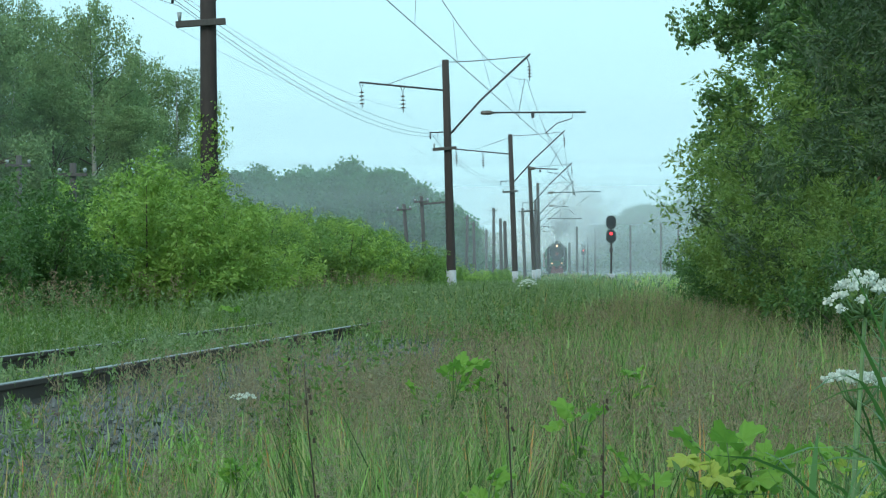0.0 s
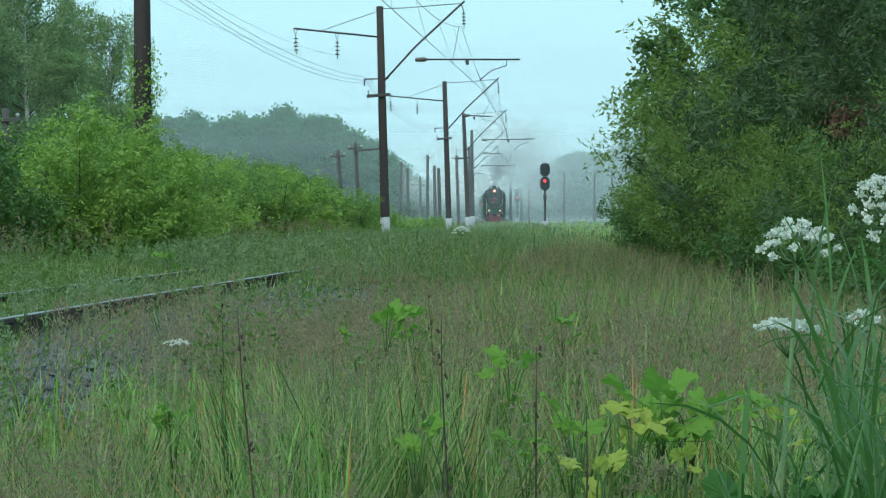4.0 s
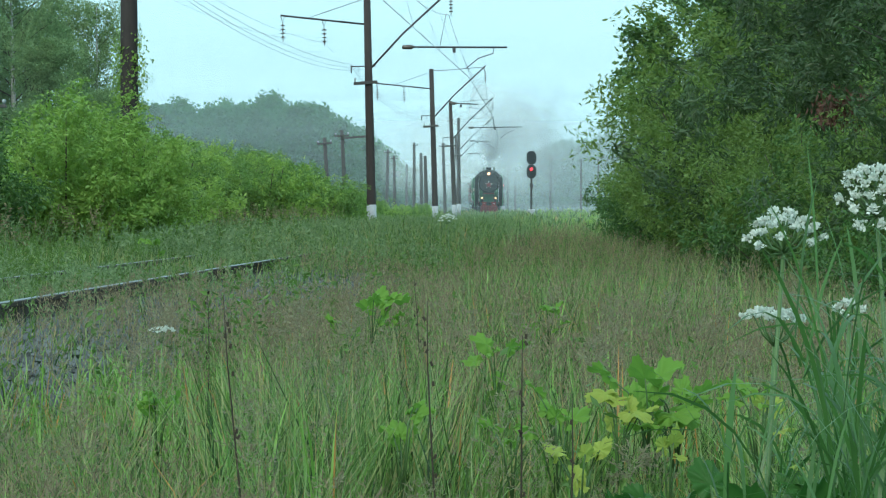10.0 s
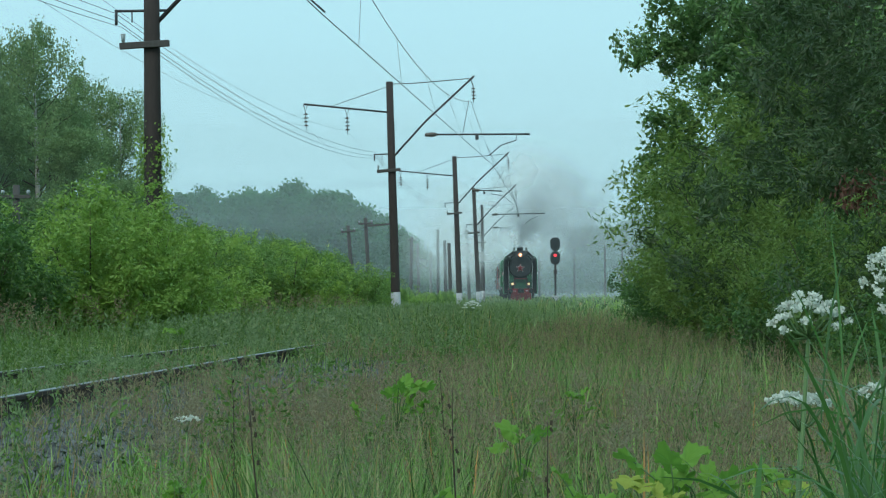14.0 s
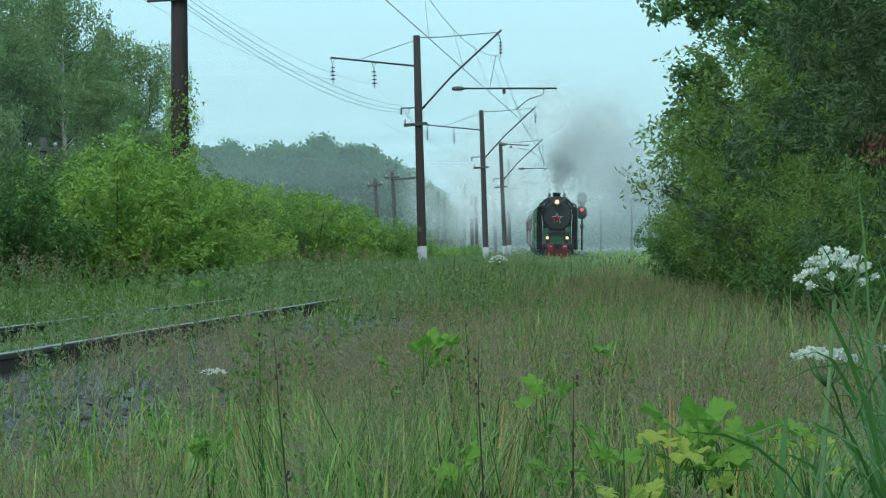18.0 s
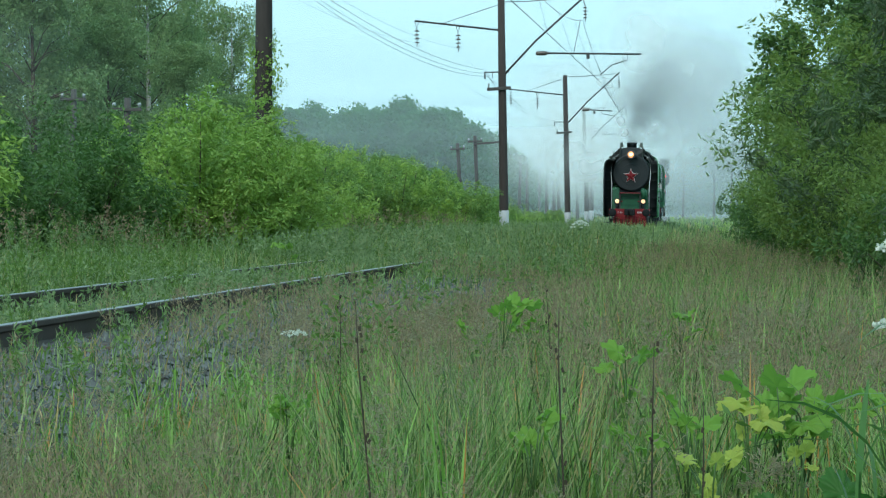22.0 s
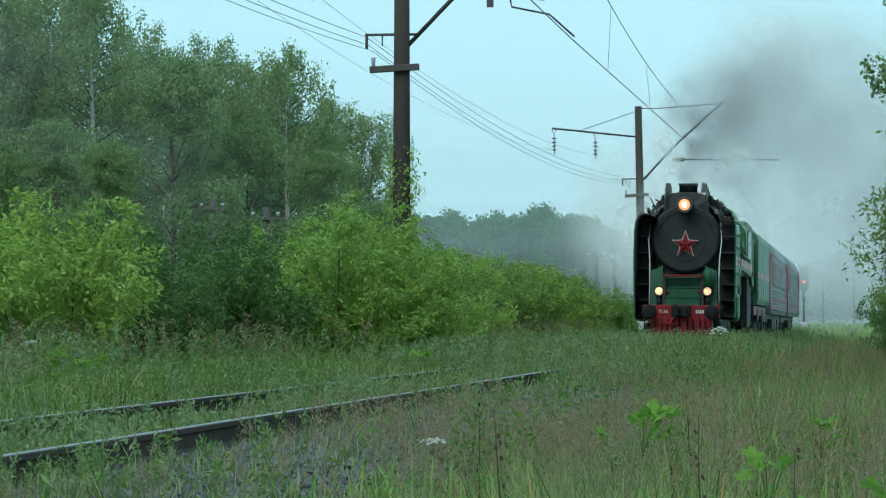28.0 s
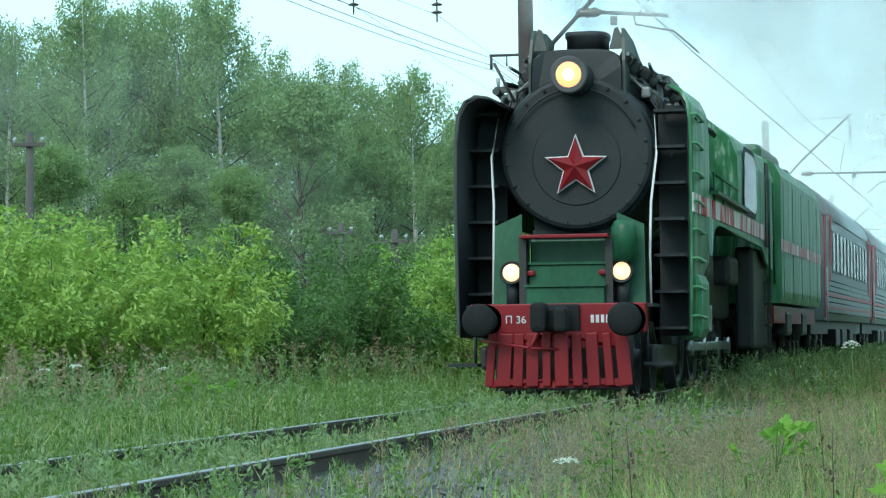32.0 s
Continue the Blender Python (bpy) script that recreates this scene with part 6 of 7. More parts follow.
def make_wood(name, label, spots, height, seed, n, leaf, mat):
    """A far wood, joined: trunks hidden in crowns of clumped leaves."""
    rs = np.random.RandomState(seed)
    cs = []
    for x, y, h in spots:
        c = crown_centres(n, h, h * 0.34, h * 0.08, rs, 0, 0.55, 0.6)
        cs.append(c + np.array([x, y, float(ground_z(x, y))]))
    cs = np.concatenate(cs)
    v, f = leaf_cloud(cs, height * 0.075, 44, leaf, rs, 0.1, 1.3, 0.8, False, 0.8)
    return tagged(new(name, mesh_of(name, v, f, mat)), label, "wood", kind="stuff")


rs = np.random.RandomState(5)
spots = []
for k in range(60):
    a = -13.5 + 8.9 * (k + rs.rand()) / 60
    d = 430 + rs.uniform(0, 60)
    top = np.interp(a, (-13, -10.4, -8.4, -7.6, -6.6, -5.6, -4.6), (2.3, 2.35, 2.45, 2.6, 2.35, 1.9, 1.0))
    x, y = place(a, d)
    spots.append((x, y, d * math.tan(radians(top)) * rs.uniform(0.85, 1.0) - float(ground_z(x, y)) + 0.7))
make_wood("far_wood", "misty far wood of broadleaf trees on a rise", spots, 18.0, 6, 90, 0.7, M_LEAF_FAR)
spots = []
for k in range(64):
    a = -5.0 + 9.0 * (k + rs.rand()) / 64
    d = 640 + rs.uniform(0, 60)
    top = np.interp(a, (-5, -3.4, -2.0, -1.0, 0.5, 4.0), (0.9, 0.95, 1.0, 1.55, 1.8, 2.0))
    x, y = place(a, d)
    spots.append((x, y, d * math.tan(radians(top)) * rs.uniform(0.85, 1.0) - float(ground_z(x, y)) + 0.7))
make_wood("far_wood", "pale misty wood beyond the bend of the track", spots, 16.0, 7, 70, 0.85, M_LEAF_FAR)


def blades(x, y, h, w, rs, lean=0.35, segs=2):
    """Bent tapering blades of grass: vertices and faces."""
    n = len(x)
    z = ground_z(x, y)
    base = np.stack([x, y, z - 0.03], -1)
    a = rs.uniform(0, 2 * np.pi, n)
    b = rs.uniform(0, 2 * np.pi, n)
    side = np.stack([np.cos(a), np.sin(a), np.zeros(n)], -1)
    out = np.stack([np.cos(b), np.sin(b), np.zeros(n)], -1) * (h * lean * rs.uniform(0.1, 1.4, n))[:, None]
    up = np.array([0, 0, 1.0])
    p1 = base + up * (h * 0.55)[:, None] + out * 0.3
    p2 = base + up * h[:, None] * 0.98 + out
    W = w[:, None]
    v = np.stack([base - side * W * 0.5, base + side * W * 0.5, p1 + side * W * 0.42, p1 - side * W * 0.42, p2], 1)
    i = 5 * np.arange(n)[:, None]
    tri = np.concatenate([i + [0, 1, 2], i + [0, 2, 3], i + [3, 2, 4]])
    return v.reshape(-1, 3), tri


def scatter(n, near, far, rs, left=-19.5, right=6.5, power=1.0):
    """x, y of n points in the wedge before the camera, between two distances."""
    d = near + (far - near) * rs.rand(n) ** power
    a = np.radians(rs.uniform(left, right, n))
    return d * np.sin(a), d * np.cos(a)


def patchy(x, y, s, k):
    return 0.5 + 0.25 * np.sin(x * s + k) * np.cos(y * s * 0.8 + 2 * k) + 0.25 * np.sin((x + y) * s * 0.55 + 3 * k)


# broad-leaved weeds in the meadow: bearing, distance, height of the top, leaf size, leaves, yellowing
WEED_SPOTS = ((0.95, 11, 0.206, 0.17, 8, 0),
              (1.48, 11.3, 0.154, 0.15, 6, 0),
              (0.41, 10.8, 0.146, 0.13, 5, 1),
              (-0.73, 10.5, 0.182, 0.12, 5, 0),
              (-1.89, 13, 0.222, 0.13, 5, 0),
              (-4.2, 18, 0.29, 0.17, 5, 0),
              (-3.62, 10, 0.163, 0.1, 4, 0),
              (-4.72, 17, 0.206, 0.1, 3, 0),
              (-0.31, 8.5, 0.134, 0.09, 6, 1),
              (-1.57, 10.2, 0.114, 0.1, 3, 0),
              (3, 9, 0.297, 0.1, 4, 0),
              (3.18, 9.2, 0.227, 0.08, 3, 1),
              (-8.17, 12, 0.073, 0.1, 4, 0),
              (-0.92, 20, 0.194, 0.15, 4, 0),
              (-3.67, 18, 0.174, 0.1, 3, 0),
              (1.32, 9, 0.156, 0.07, 3, 1))


def trodden(x, y):
    """Grass stays low round the broad-leaved weeds and before them."""
    out = np.ones(len(x))
    for a, d, top, size, count, old in WEED_SPOTS:
        wx, wy = d * math.sin(radians(a)), d * math.cos(radians(a))
        ex, ey = (x - wx * y / wy) / (1.5 * size + 0.05), (y - wy + 0.8) / 1.3
        out = np.minimum(out, 0.6 + 0.4 * step(0.6, 1.2, ex * ex + ey * ey))
    return out


def make_grass():
    rs = np.random.RandomState(11)
    sets = []
    for n, near, far, wmul in ((26000, 4.0, 12.0, 1.0), (52000, 10.0, 26.0, 1.3), (84000, 24.0, 60.0, 1.4), (66000, 55.0, 140.0, 2.6), (40000, 130.0, 420.0, 16.0)):
        x, y = scatter(n, near, far, rs, power=0.75)
        d = x - np.array([track_x(v) for v in y])
        deep = step(36, 55, y)
        tall = np.where(d > 2.4, 0.42 + 0.58 * np.maximum(step(2.8, 4.2, d), deep), np.where(d > 1.2, 0.36 + 0.6 * deep, np.where(d > -1.5, 0.32 + 0.5 * deep, 0.62)))
        keep = rs.rand(n) < np.where((d > 0.78) & (d < 1.5), 0.10 + 0.90 * deep, np.where((d >= 1.5) & (d < 2.7), 0.17 + 0.83 * deep, np.where((d > -1.2) & (d < 0.9), 0.55 + 0.45 * deep, 1.0)))
        h = rs.uniform(0.32, 0.82, n) * tall * (0.5 + 0.62 * patchy(x, y, 0.9, 1) + 0.38 * patchy(x, y, 2.7, 4)) * trodden(x, y)
        w = rs.uniform(0.005, 0.011, n) * wmul
        sets.append((x[keep], y[keep], h[keep], w[keep]))
    # shorter grass round the camera and beside the view
    n = 26000
    x, y = rs.uniform(-2.2, 14.0, n), rs.uniform(-9.0, 34.0, n)
    keep = (np.hypot(x, y) > 0.6) & ((np.hypot(x, y) < 4.5) | (y < 2.0) | (np.degrees(np.arctan2(x, y)) > 6.0))
    x, y = x[keep], y[keep]
    sets.append((x, y, rs.uniform(0.25, 0.55, len(x)), rs.uniform(0.006, 0.012, len(x))))
    x, y, h, w = (np.concatenate(q) for q in zip(*sets))
    v, f = blades(x, y, h, w, rs)
    tagged(new("meadow_grass", mesh_of("meadow_grass", v, f, M_GRASS)), "tall uncut green meadow grass", "grass", kind="stuff")


make_grass()


def make_panicles():
    """Feathery purple-brown flower heads on thin stems."""
    rs = np.random.RandomState(12)
    vs, fs, off = [], [], 0
    for n, near, far, size, count in ((1900, 5.0, 14.0, 0.60, 110), (6000, 12.0, 30.0, 1.1, 44), (13000, 28.0, 70.0, 1.7, 18), (9000, 60.0, 150.0, 3.0, 9)):
        x, y = scatter(n, near, far, rs, power=0.75)
        d = x - np.array([track_x(v) for v in y])
        keep = (d > 1.5) & (rs.rand(n) < (0.35 + 0.65 * step(1.8, 3.0, d)) * np.clip(0.66 + 3.0 * (patchy(x, y, 0.75, 2) - 0.55), 0.06, 1))
        x, y = x[keep], y[keep]
        n = len(x)
        h = rs.uniform(0.58, 0.95, n) * trodden(x, y) * (0.6 + 0.4 * step(2.6, 4.2, d[keep]))
        v, f = blades(x, y, h, np.full(n, 0.003 * size), rs, 0.12)
        vs.append(v)
        fs.append(f + off)
        off += len(v)
        tip = v.reshape(n, 5, 3)[:, 4]
        k = np.repeat(np.arange(n), count)
        u = rs.rand(len(k))
        nod = np.concatenate([rs.normal(0, 0.045, (n, 2)), np.full((n, 1), -0.02)], 1)
        spread = 0.058 * np.sin(np.pi * (0.12 + 0.8 * u)) * np.sqrt(rs.rand(len(k)))
        ang = rs.uniform(0, 6.28, len(k))
        c = tip[k] + np.stack([np.cos(ang) * spread, np.sin(ang) * spread, -0.27 * u], -1) + (nod[k] * (1 - u)[:, None] ** 2)
        way = np.stack([np.cos(ang) * 0.5, np.sin(ang) * 0.5, np.ones(len(k)) * 0.8], -1) + rs.normal(0, 0.3, (len(k), 3))
        way /= np.linalg.norm(way, axis=1)[:, None]
        side = np.cross(way, rs.normal(0, 1, way.shape))
        side /= np.linalg.norm(side, axis=1)[:, None]
        L, W = 0.032 * size ** 0.5, 0.0030 * size
        q = np.stack([c - side * W, c + side * W, c + way * L], 1).reshape(-1, 3)
        vs.append(q)
        fs.append(np.arange(len(q)).reshape(-1, 3) + off)
        off += len(q)
    tagged(new("grass_panicles", mesh_of("grass_panicles", np.concatenate(vs), np.concatenate(fs), M_PANICLE)), "feathery purple-brown flowering grass heads", "grass", kind="stuff")


make_panicles()


def ribbons(x, y, h, w, rs, arch=0.5, parts=5):
    """Long grass leaves that rise, arch over and taper, each folded along its middle."""
    n = len(x)
    base = np.stack([x, y, ground_z(x, y) - 0.03], -1)
    b = rs.uniform(0, 2 * np.pi, n)
    out = np.stack([np.cos(b), np.sin(b), np.zeros(n)], -1)
    wide = np.stack([-np.sin(b), np.cos(b), np.zeros(n)], -1)
    bow = arch * rs.uniform(0.15, 1.0, n)
    rows = []
    for q in np.linspace(0, 1, parts + 1):
        c = base + out * (h * bow * q ** 2.2)[:, None] + np.array([0, 0, 1.0]) * (h * (q - 0.55 * bow * q ** 4))[:, None]
        half = (w * 0.5 * (0.7 + 0.6 * q) * (1 - q ** 3) + 0.0004)[:, None]
        rows += [c - wide * half, c + wide * half]
    v = np.stack(rows, 1)
    k = 2 * (parts + 1)
    i = k * np.arange(n)[:, None]
    f = np.concatenate([i + [2 * q, 2 * q + 1, 2 * q + 3, 2 * q + 2] for q in range(parts)])
    return v.reshape(-1, 3), np.concatenate([f[:, [0, 1, 2]], f[:, [0, 2, 3]]])


def make_long_grass():
    """Fresh broad leaves and a few withered ones that stand out of the meadow."""
    rs = np.random.RandomState(14)
    for name, label, mat, sets in (
            ("long_grass", "fresh light green long grass leaves in the meadow", M_BLADE, ((3200, 4.8, 10.0, 0.007), (5600, 8.5, 18.0, 0.010), (3000, 16.0, 34.0, 0.013))),
            ("withered_grass", "withered orange-brown grass leaves in the meadow", M_DRYBLADE, ((420, 4.8, 10.0, 0.0065), (800, 8.5, 18.0, 0.009), (400, 16.0, 30.0, 0.011)))):
        vs, fs, off = [], [], 0
        for n, near, far, wide in sets:
            x, y = scatter(n, near, far, rs, power=0.8)
            d = x - np.array([track_x(v) for v in y])
            keep = (d > 2.6) & (rs.rand(n) < np.clip(0.45 + 2.6 * (patchy(x, y, 1.3, 6) - 0.45), 0.04, 1))
            x, y = x[keep], y[keep]
            h = rs.uniform(0.5, 0.92, len(x)) * trodden(x, y) * (0.55 + 0.45 * step(2.6, 4.4, d[keep]))
            v, f = ribbons(x, y, h, rs.uniform(0.6, 1.4, len(x)) * wide, rs)
            vs.append(v)
            fs.append(f + off)
            off += len(v)
        tagged(new(name, mesh_of(name, np.concatenate(vs), np.concatenate(fs), mat, True)), label, "grass", kind="stuff")


make_long_grass()


def make_feather_heads():
    """Loose, many-branched pale grass heads close to the camera."""
    rs = np.random.RandomState(15)
    vs, fs, off = [], [], 0
    for n, near, far, thick in ((70, 6.0, 10.5, 1.0), (190, 10.0, 20.0, 1.6)):
        x, y = scatter(n, near, far, rs, power=0.8)
        d = x - np.array([track_x(v) for v in y])
        keep = (d > 3.2) & (rs.rand(n) < np.clip(0.5 + 2.5 * (patchy(x, y, 1.1, 9) - 0.45), 0.05, 1))
        x, y = x[keep], y[keep]
        n = len(x)
        h = rs.uniform(0.72, 1.02, n) * trodden(x, y)
        v, f = blades(x, y, h, np.full(n, 0.0035 * thick), rs, 0.2)
        vs.append(v)
        fs.append(f + off)
        off += len(v)
        low, tip = v.reshape(n, 5, 3)[:, 2], v.reshape(n, 5, 3)[:, 4]
        twigs, seeds = 30, 8
        k = np.repeat(np.arange(n), twigs)
        u = rs.uniform(0.5, 1.0, len(k))
        root = low[k] * (1 - u)[:, None] + tip[k] * u[:, None]
        b = rs.uniform(0, 6.28, len(k))
        reach = 0.075 * (1.25 - u) * rs.uniform(0.5, 1.2, len(k)) * 2.0
        end = root + np.stack([np.cos(b) * reach, np.sin(b) * reach, 0.7 * reach * rs.uniform(0.2, 1.2, len(k))], -1)
        m = np.repeat(np.arange(len(k)), seeds)
        q = rs.uniform(0.15, 1.0, len(m))[:, None]
        c = root[m] * (1 - q) + end[m] * q + rs.normal(0, 0.004, (len(m), 3))
        way = (end - root)[m] + rs.normal(0, 0.02, (len(m), 3))
        way /= np.linalg.norm(way, axis=1)[:, None]
        side = np.cross(way, rs.normal(0, 1, way.shape))
        side /= np.linalg.norm(side, axis=1)[:, None]
        tri = np.stack([c - side * 0.0016 * thick, c + side * 0.0016 * thick, c + way * 0.016 * thick ** 0.5], 1).reshape(-1, 3)
        vs.append(tri)
        fs.append(np.arange(len(tri)).reshape(-1, 3) + off)
        off += len(tri)
    tagged(new("feathery_grass", mesh_of("feathery_grass", np.concatenate(vs), np.concatenate(fs), M_PALEHEAD)), "pale loose feathery grass heads on thin stems", "grass", kind="stuff")


make_feather_heads()


def make_track_weeds(name, label, mat, groups, seed):
    """Silvery leafy weeds along and between the rails, and taller ones at the foot of the bushes."""
    rs = np.random.RandomState(seed)
    vs, fs, off = [], [], 0
    for n, near, far, band, lo, hi, leaves, size, fill in groups:
        y = near + (far - near) * rs.rand(n) ** 1.1
        x = np.array([track_x(v) for v in y]) + rs.uniform(band[0], band[1], n)
        keep = rs.rand(n) < np.clip(fill + 1.6 * (patchy(x, y, 0.8, 5) - 0.5), 0.05, 1)
        x, y = x[keep], y[keep]
        n = len(x)
        h = rs.uniform(lo, hi, n)
        v, f = blades(x, y, h, np.full(n, size * 0.1), rs, 0.2)
        vs.append(v)
        fs.append(f + off)
        off += len(v)
        base, tip = v.reshape(n, 5, 3)[:, 0], v.reshape(n, 5, 3)[:, 4]
        k = np.repeat(np.arange(n), leaves)
        u = rs.uniform(0.3, 1.0, len(k))[:, None]
        c = base[k] * (1 - u) + tip[k] * u
        v, f = leaf_cloud(c, np.full(len(c), size * 0.5), 1, size, rs, -0.45, 3.3, 0.7)
        vs.append(v)
        fs.append(f + off)
        off += len(v)
    tagged(new(name, mesh_of(name, np.concatenate(vs), np.concatenate(fs), mat)), label, "weeds", kind="stuff")


# count, nearest, farthest, band from the track's middle, lowest and highest, leaves, leaf length, fill
make_track_weeds("trackside_weeds", "pale silvery weeds growing over the track", M_SILVERWEED, (
    (3400, 14, 60, (-0.7, 0.66), 0.16, 0.40, 16, 0.055, 0.4), (900, 12, 60, (0.84, 1.6), 0.14, 0.38, 16, 0.05, 0.35), (1300, 14, 60, (-2.4, -0.85), 0.3, 0.62, 18, 0.06, 0.3), (260, 12, 60, (1.2, 2.4), 0.2, 0.46, 16, 0.06, 0.2),
    (3600, 44, 110, (-2.4, 3.2), 0.45, 0.78, 14, 0.08, 0.8), (1300, 100, 260, (-3.0, 3.2), 0.4, 0.66, 10, 0.15, 0.8), (900, 22, 75, (-6.5, -2.4), 0.45, 0.95, 26, 0.06, 0.2), (520, 32, 52, (-6.8, -4.2), 0.6, 1.05, 30, 0.075, 0.5)), 21)
make_track_weeds("trackside_herbs", "mid-green herbs beside and between the rails", M_LEAF_MID, (
    (1300, 14, 60, (-0.7, 0.66), 0.2, 0.40, 12, 0.05, 0.4), (1800, 14, 60, (-2.6, -0.85), 0.3, 0.66, 14, 0.06, 0.6), (3600, 22, 75, (-7.5, -2.3), 0.4, 1.1, 24, 0.055, 0.35), (1500, 12, 60, (0.8, 3.2), 0.14, 0.42, 16, 0.045, 0.3),
    (1500, 48, 110, (-2.2, 2.6), 0.4, 0.66, 12, 0.085, 0.8), (1300, 70, 200, (-8.5, -2.6), 0.5, 1.1, 14, 0.13, 1.0)), 22)


def make_tall_weeds():
    """Loose clumps of brighter and darker weeds in the meadow and on the bank."""
    rs = np.random.RandomState(23)
    for name, label, mat, n, band, near, far, lo, hi, leaves, size in (
            ("meadow_weeds", "green leafy weeds among the meadow grass", M_LEAF_HERB, 6400, (2.6, 14.0), 8, 80, 0.35, 0.8, 16, 0.06),
            ("bank_weeds", "bright green tall weeds on the bank", M_LEAF_YELLOW, 2600, (-15.0, -5.0), 66, 230, 0.6, 1.5, 20, 0.13),
            ("bank_weeds", "bright green weeds on the rise beyond the bend", M_LEAF_YELLOW, 500, (4.0, 18.0), 200, 380, 0.5, 1.2, 20, 0.2),
            ("seed_heads", "pale brown seed heads at the foot of the bushes", M_PANICLE, 2200, (-8.5, -3.4), 26, 110, 0.75, 1.25, 22, 0.05)):
        y = near + (far - near) * rs.rand(n)
        x = np.array([track_x(v) for v in y]) + rs.uniform(band[0], band[1], n)
        keep = rs.rand(n) < np.clip(0.5 + 2.2 * (patchy(x, y, 0.5, 7) - 0.5), 0.03, 1)
        x, y = x[keep], y[keep]
        n = len(x)
        h = rs.uniform(lo, hi, n)
        v, f = blades(x, y, h, np.full(n, size * 0.12), rs, 0.2)
        base, tip = v.reshape(n, 5, 3)[:, 0], v.reshape(n, 5, 3)[:, 4]
        k = np.repeat(np.arange(n), leaves)
        u = rs.uniform(0.25 if name != "seed_heads" else 0.7, 1.0, len(k))[:, None]
        c = base[k] * (1 - u) + tip[k] * u
        v2, f2 = leaf_cloud(c, np.full(len(c), size * 0.9), 1, size, rs, -0.2, 2.4, 0.8)
        tagged(new(name, mesh_of(name, np.concatenate([v, v2]), np.concatenate([f, f2 + len(v)]), mat)), label, "weeds", kind="stuff")


make_tall_weeds()


# ---- flowers and broad-leaved plants close to the camera ----
def make_umbel_mesh(seed, r, dome, rays):
    """A white umbel: many small florets in tufts on a shallow dome."""
    rs = np.random.RandomState(seed)
    cs = []
    for k in range(rays):
        q = math.sqrt((k + 0.5) / rays)
        a = 2.399 * k
        cs.append((r * q * math.cos(a), r * q * math.sin(a), dome * (1 - q * q) + rs.uniform(-0.006, 0.006)))
    cs = np.array(cs)
    cs[:, 2] -= 0.45 * r * np.maximum(0, np.hypot(cs[:, 0], cs[:, 1]) / r - 0.75)
    v, f = leaf_cloud(cs, r * 0.125, 46, 0.0085, rs, -0.3, 1.2, 0.4)
    return mesh_of("flower_head", v, f, M_PETAL), cs


def make_hogweed(angle, distance, head_z, r, dome, seed, tilt=(0, 0), rays=26, leaves=True):
    x, y = place(angle, distance)
    g = float(ground_z(x, y))
    h = head_z - g
    p = thing("hogweed", "white-flowered hogweed on a hairy green stalk in the meadow", "flower", pose(x, y, g), group="white umbels in the meadow")
    me, cs = make_umbel_mesh(seed, r, dome, rays)
    rs = random.Random(seed)
    bend_x, bend_y = rs.uniform(-0.06, 0.06), rs.uniform(-0.05, 0.05)
    fork = h - r * 1.05
    bm = bmesh.new()
    tube(bm, [(bend_x * 2, bend_y * 2, -0.05), (bend_x, bend_y, fork * 0.5), (0, 0, fork)], [0.006, 0.005, 0.004], 8)
    part("stalk", bm, M_STALK, p)
    turn = Euler((radians(tilt[0]), radians(tilt[1]), 0)).to_matrix()
    for k in range(0, len(cs), 2):
        bm = bmesh.new()
        end = turn @ Vector(cs[k]) + Vector((0, 0, h - dome))
        tube(bm, [(0, 0, fork), Vector((0, 0, fork)).lerp(end, 0.55) - Vector((0, 0, 0.012)), end], [0.003, 0.002, 0.0015], 5)
        part("ray", bm, M_STALK, p)
    ob = part("flower_head", None, None, p, "dense white umbel", mesh=me)
    ob.matrix_basis = Matrix.Translation((0, 0, h - dome)) @ turn.to_4x4()
    if leaves:
        for k in range(2):
            part_leaf(p, rs, 0.16, fork * rs.uniform(0.55, 0.8), M_BIGLEAF)
    return p


def lobed_leaf(size, lobes, rs, cup=0.25):
    """A broad, coarsely toothed leaf blade, folded along its ribs and crumpled, with a drooping rim."""
    bm = bmesh.new()
    n = 40
    rings = [[], [], []]
    c = bm.verts.new((0, 0, 0))
    fold, droop, ph = rs.uniform(0.1, 0.45), rs.uniform(0.1, 0.6), rs.uniform(0, 6)
    for k in range(n):
        a = math.pi * (-0.86 + 1.72 * k / (n - 1))
        lobe = 0.86 + 0.14 * abs(math.cos(a * lobes / 2)) ** 0.6 + (0.06 if k % 2 else -0.06) + rs.uniform(-0.06, 0.06)
        r = size * lobe * (1.0 - 0.3 * abs(a) / math.pi)
        for q, ring in zip((0.35, 0.7, 1.0), rings):
            x, y = 0.72 * r * q * math.sin(a), 1.1 * r * q * math.cos(a)
            z = fold * abs(x) - droop * size * q ** 2.5 * 0.7 + cup * size * 0.3 * q + 0.09 * size * q * math.cos(lobes * a) + 0.13 * size * q * q * math.sin(3 * a + ph)
            ring.append(bm.verts.new((x, y, z + rs.uniform(-0.02, 0.02) * size)))
    for k in range(n - 1):
        bm.faces.new((c, rings[0][k], rings[0][k + 1])).smooth = True
        for a, b in zip(rings, rings[1:]):
            bm.faces.new((a[k], b[k], b[k + 1], a[k + 1])).smooth = True
    return bm


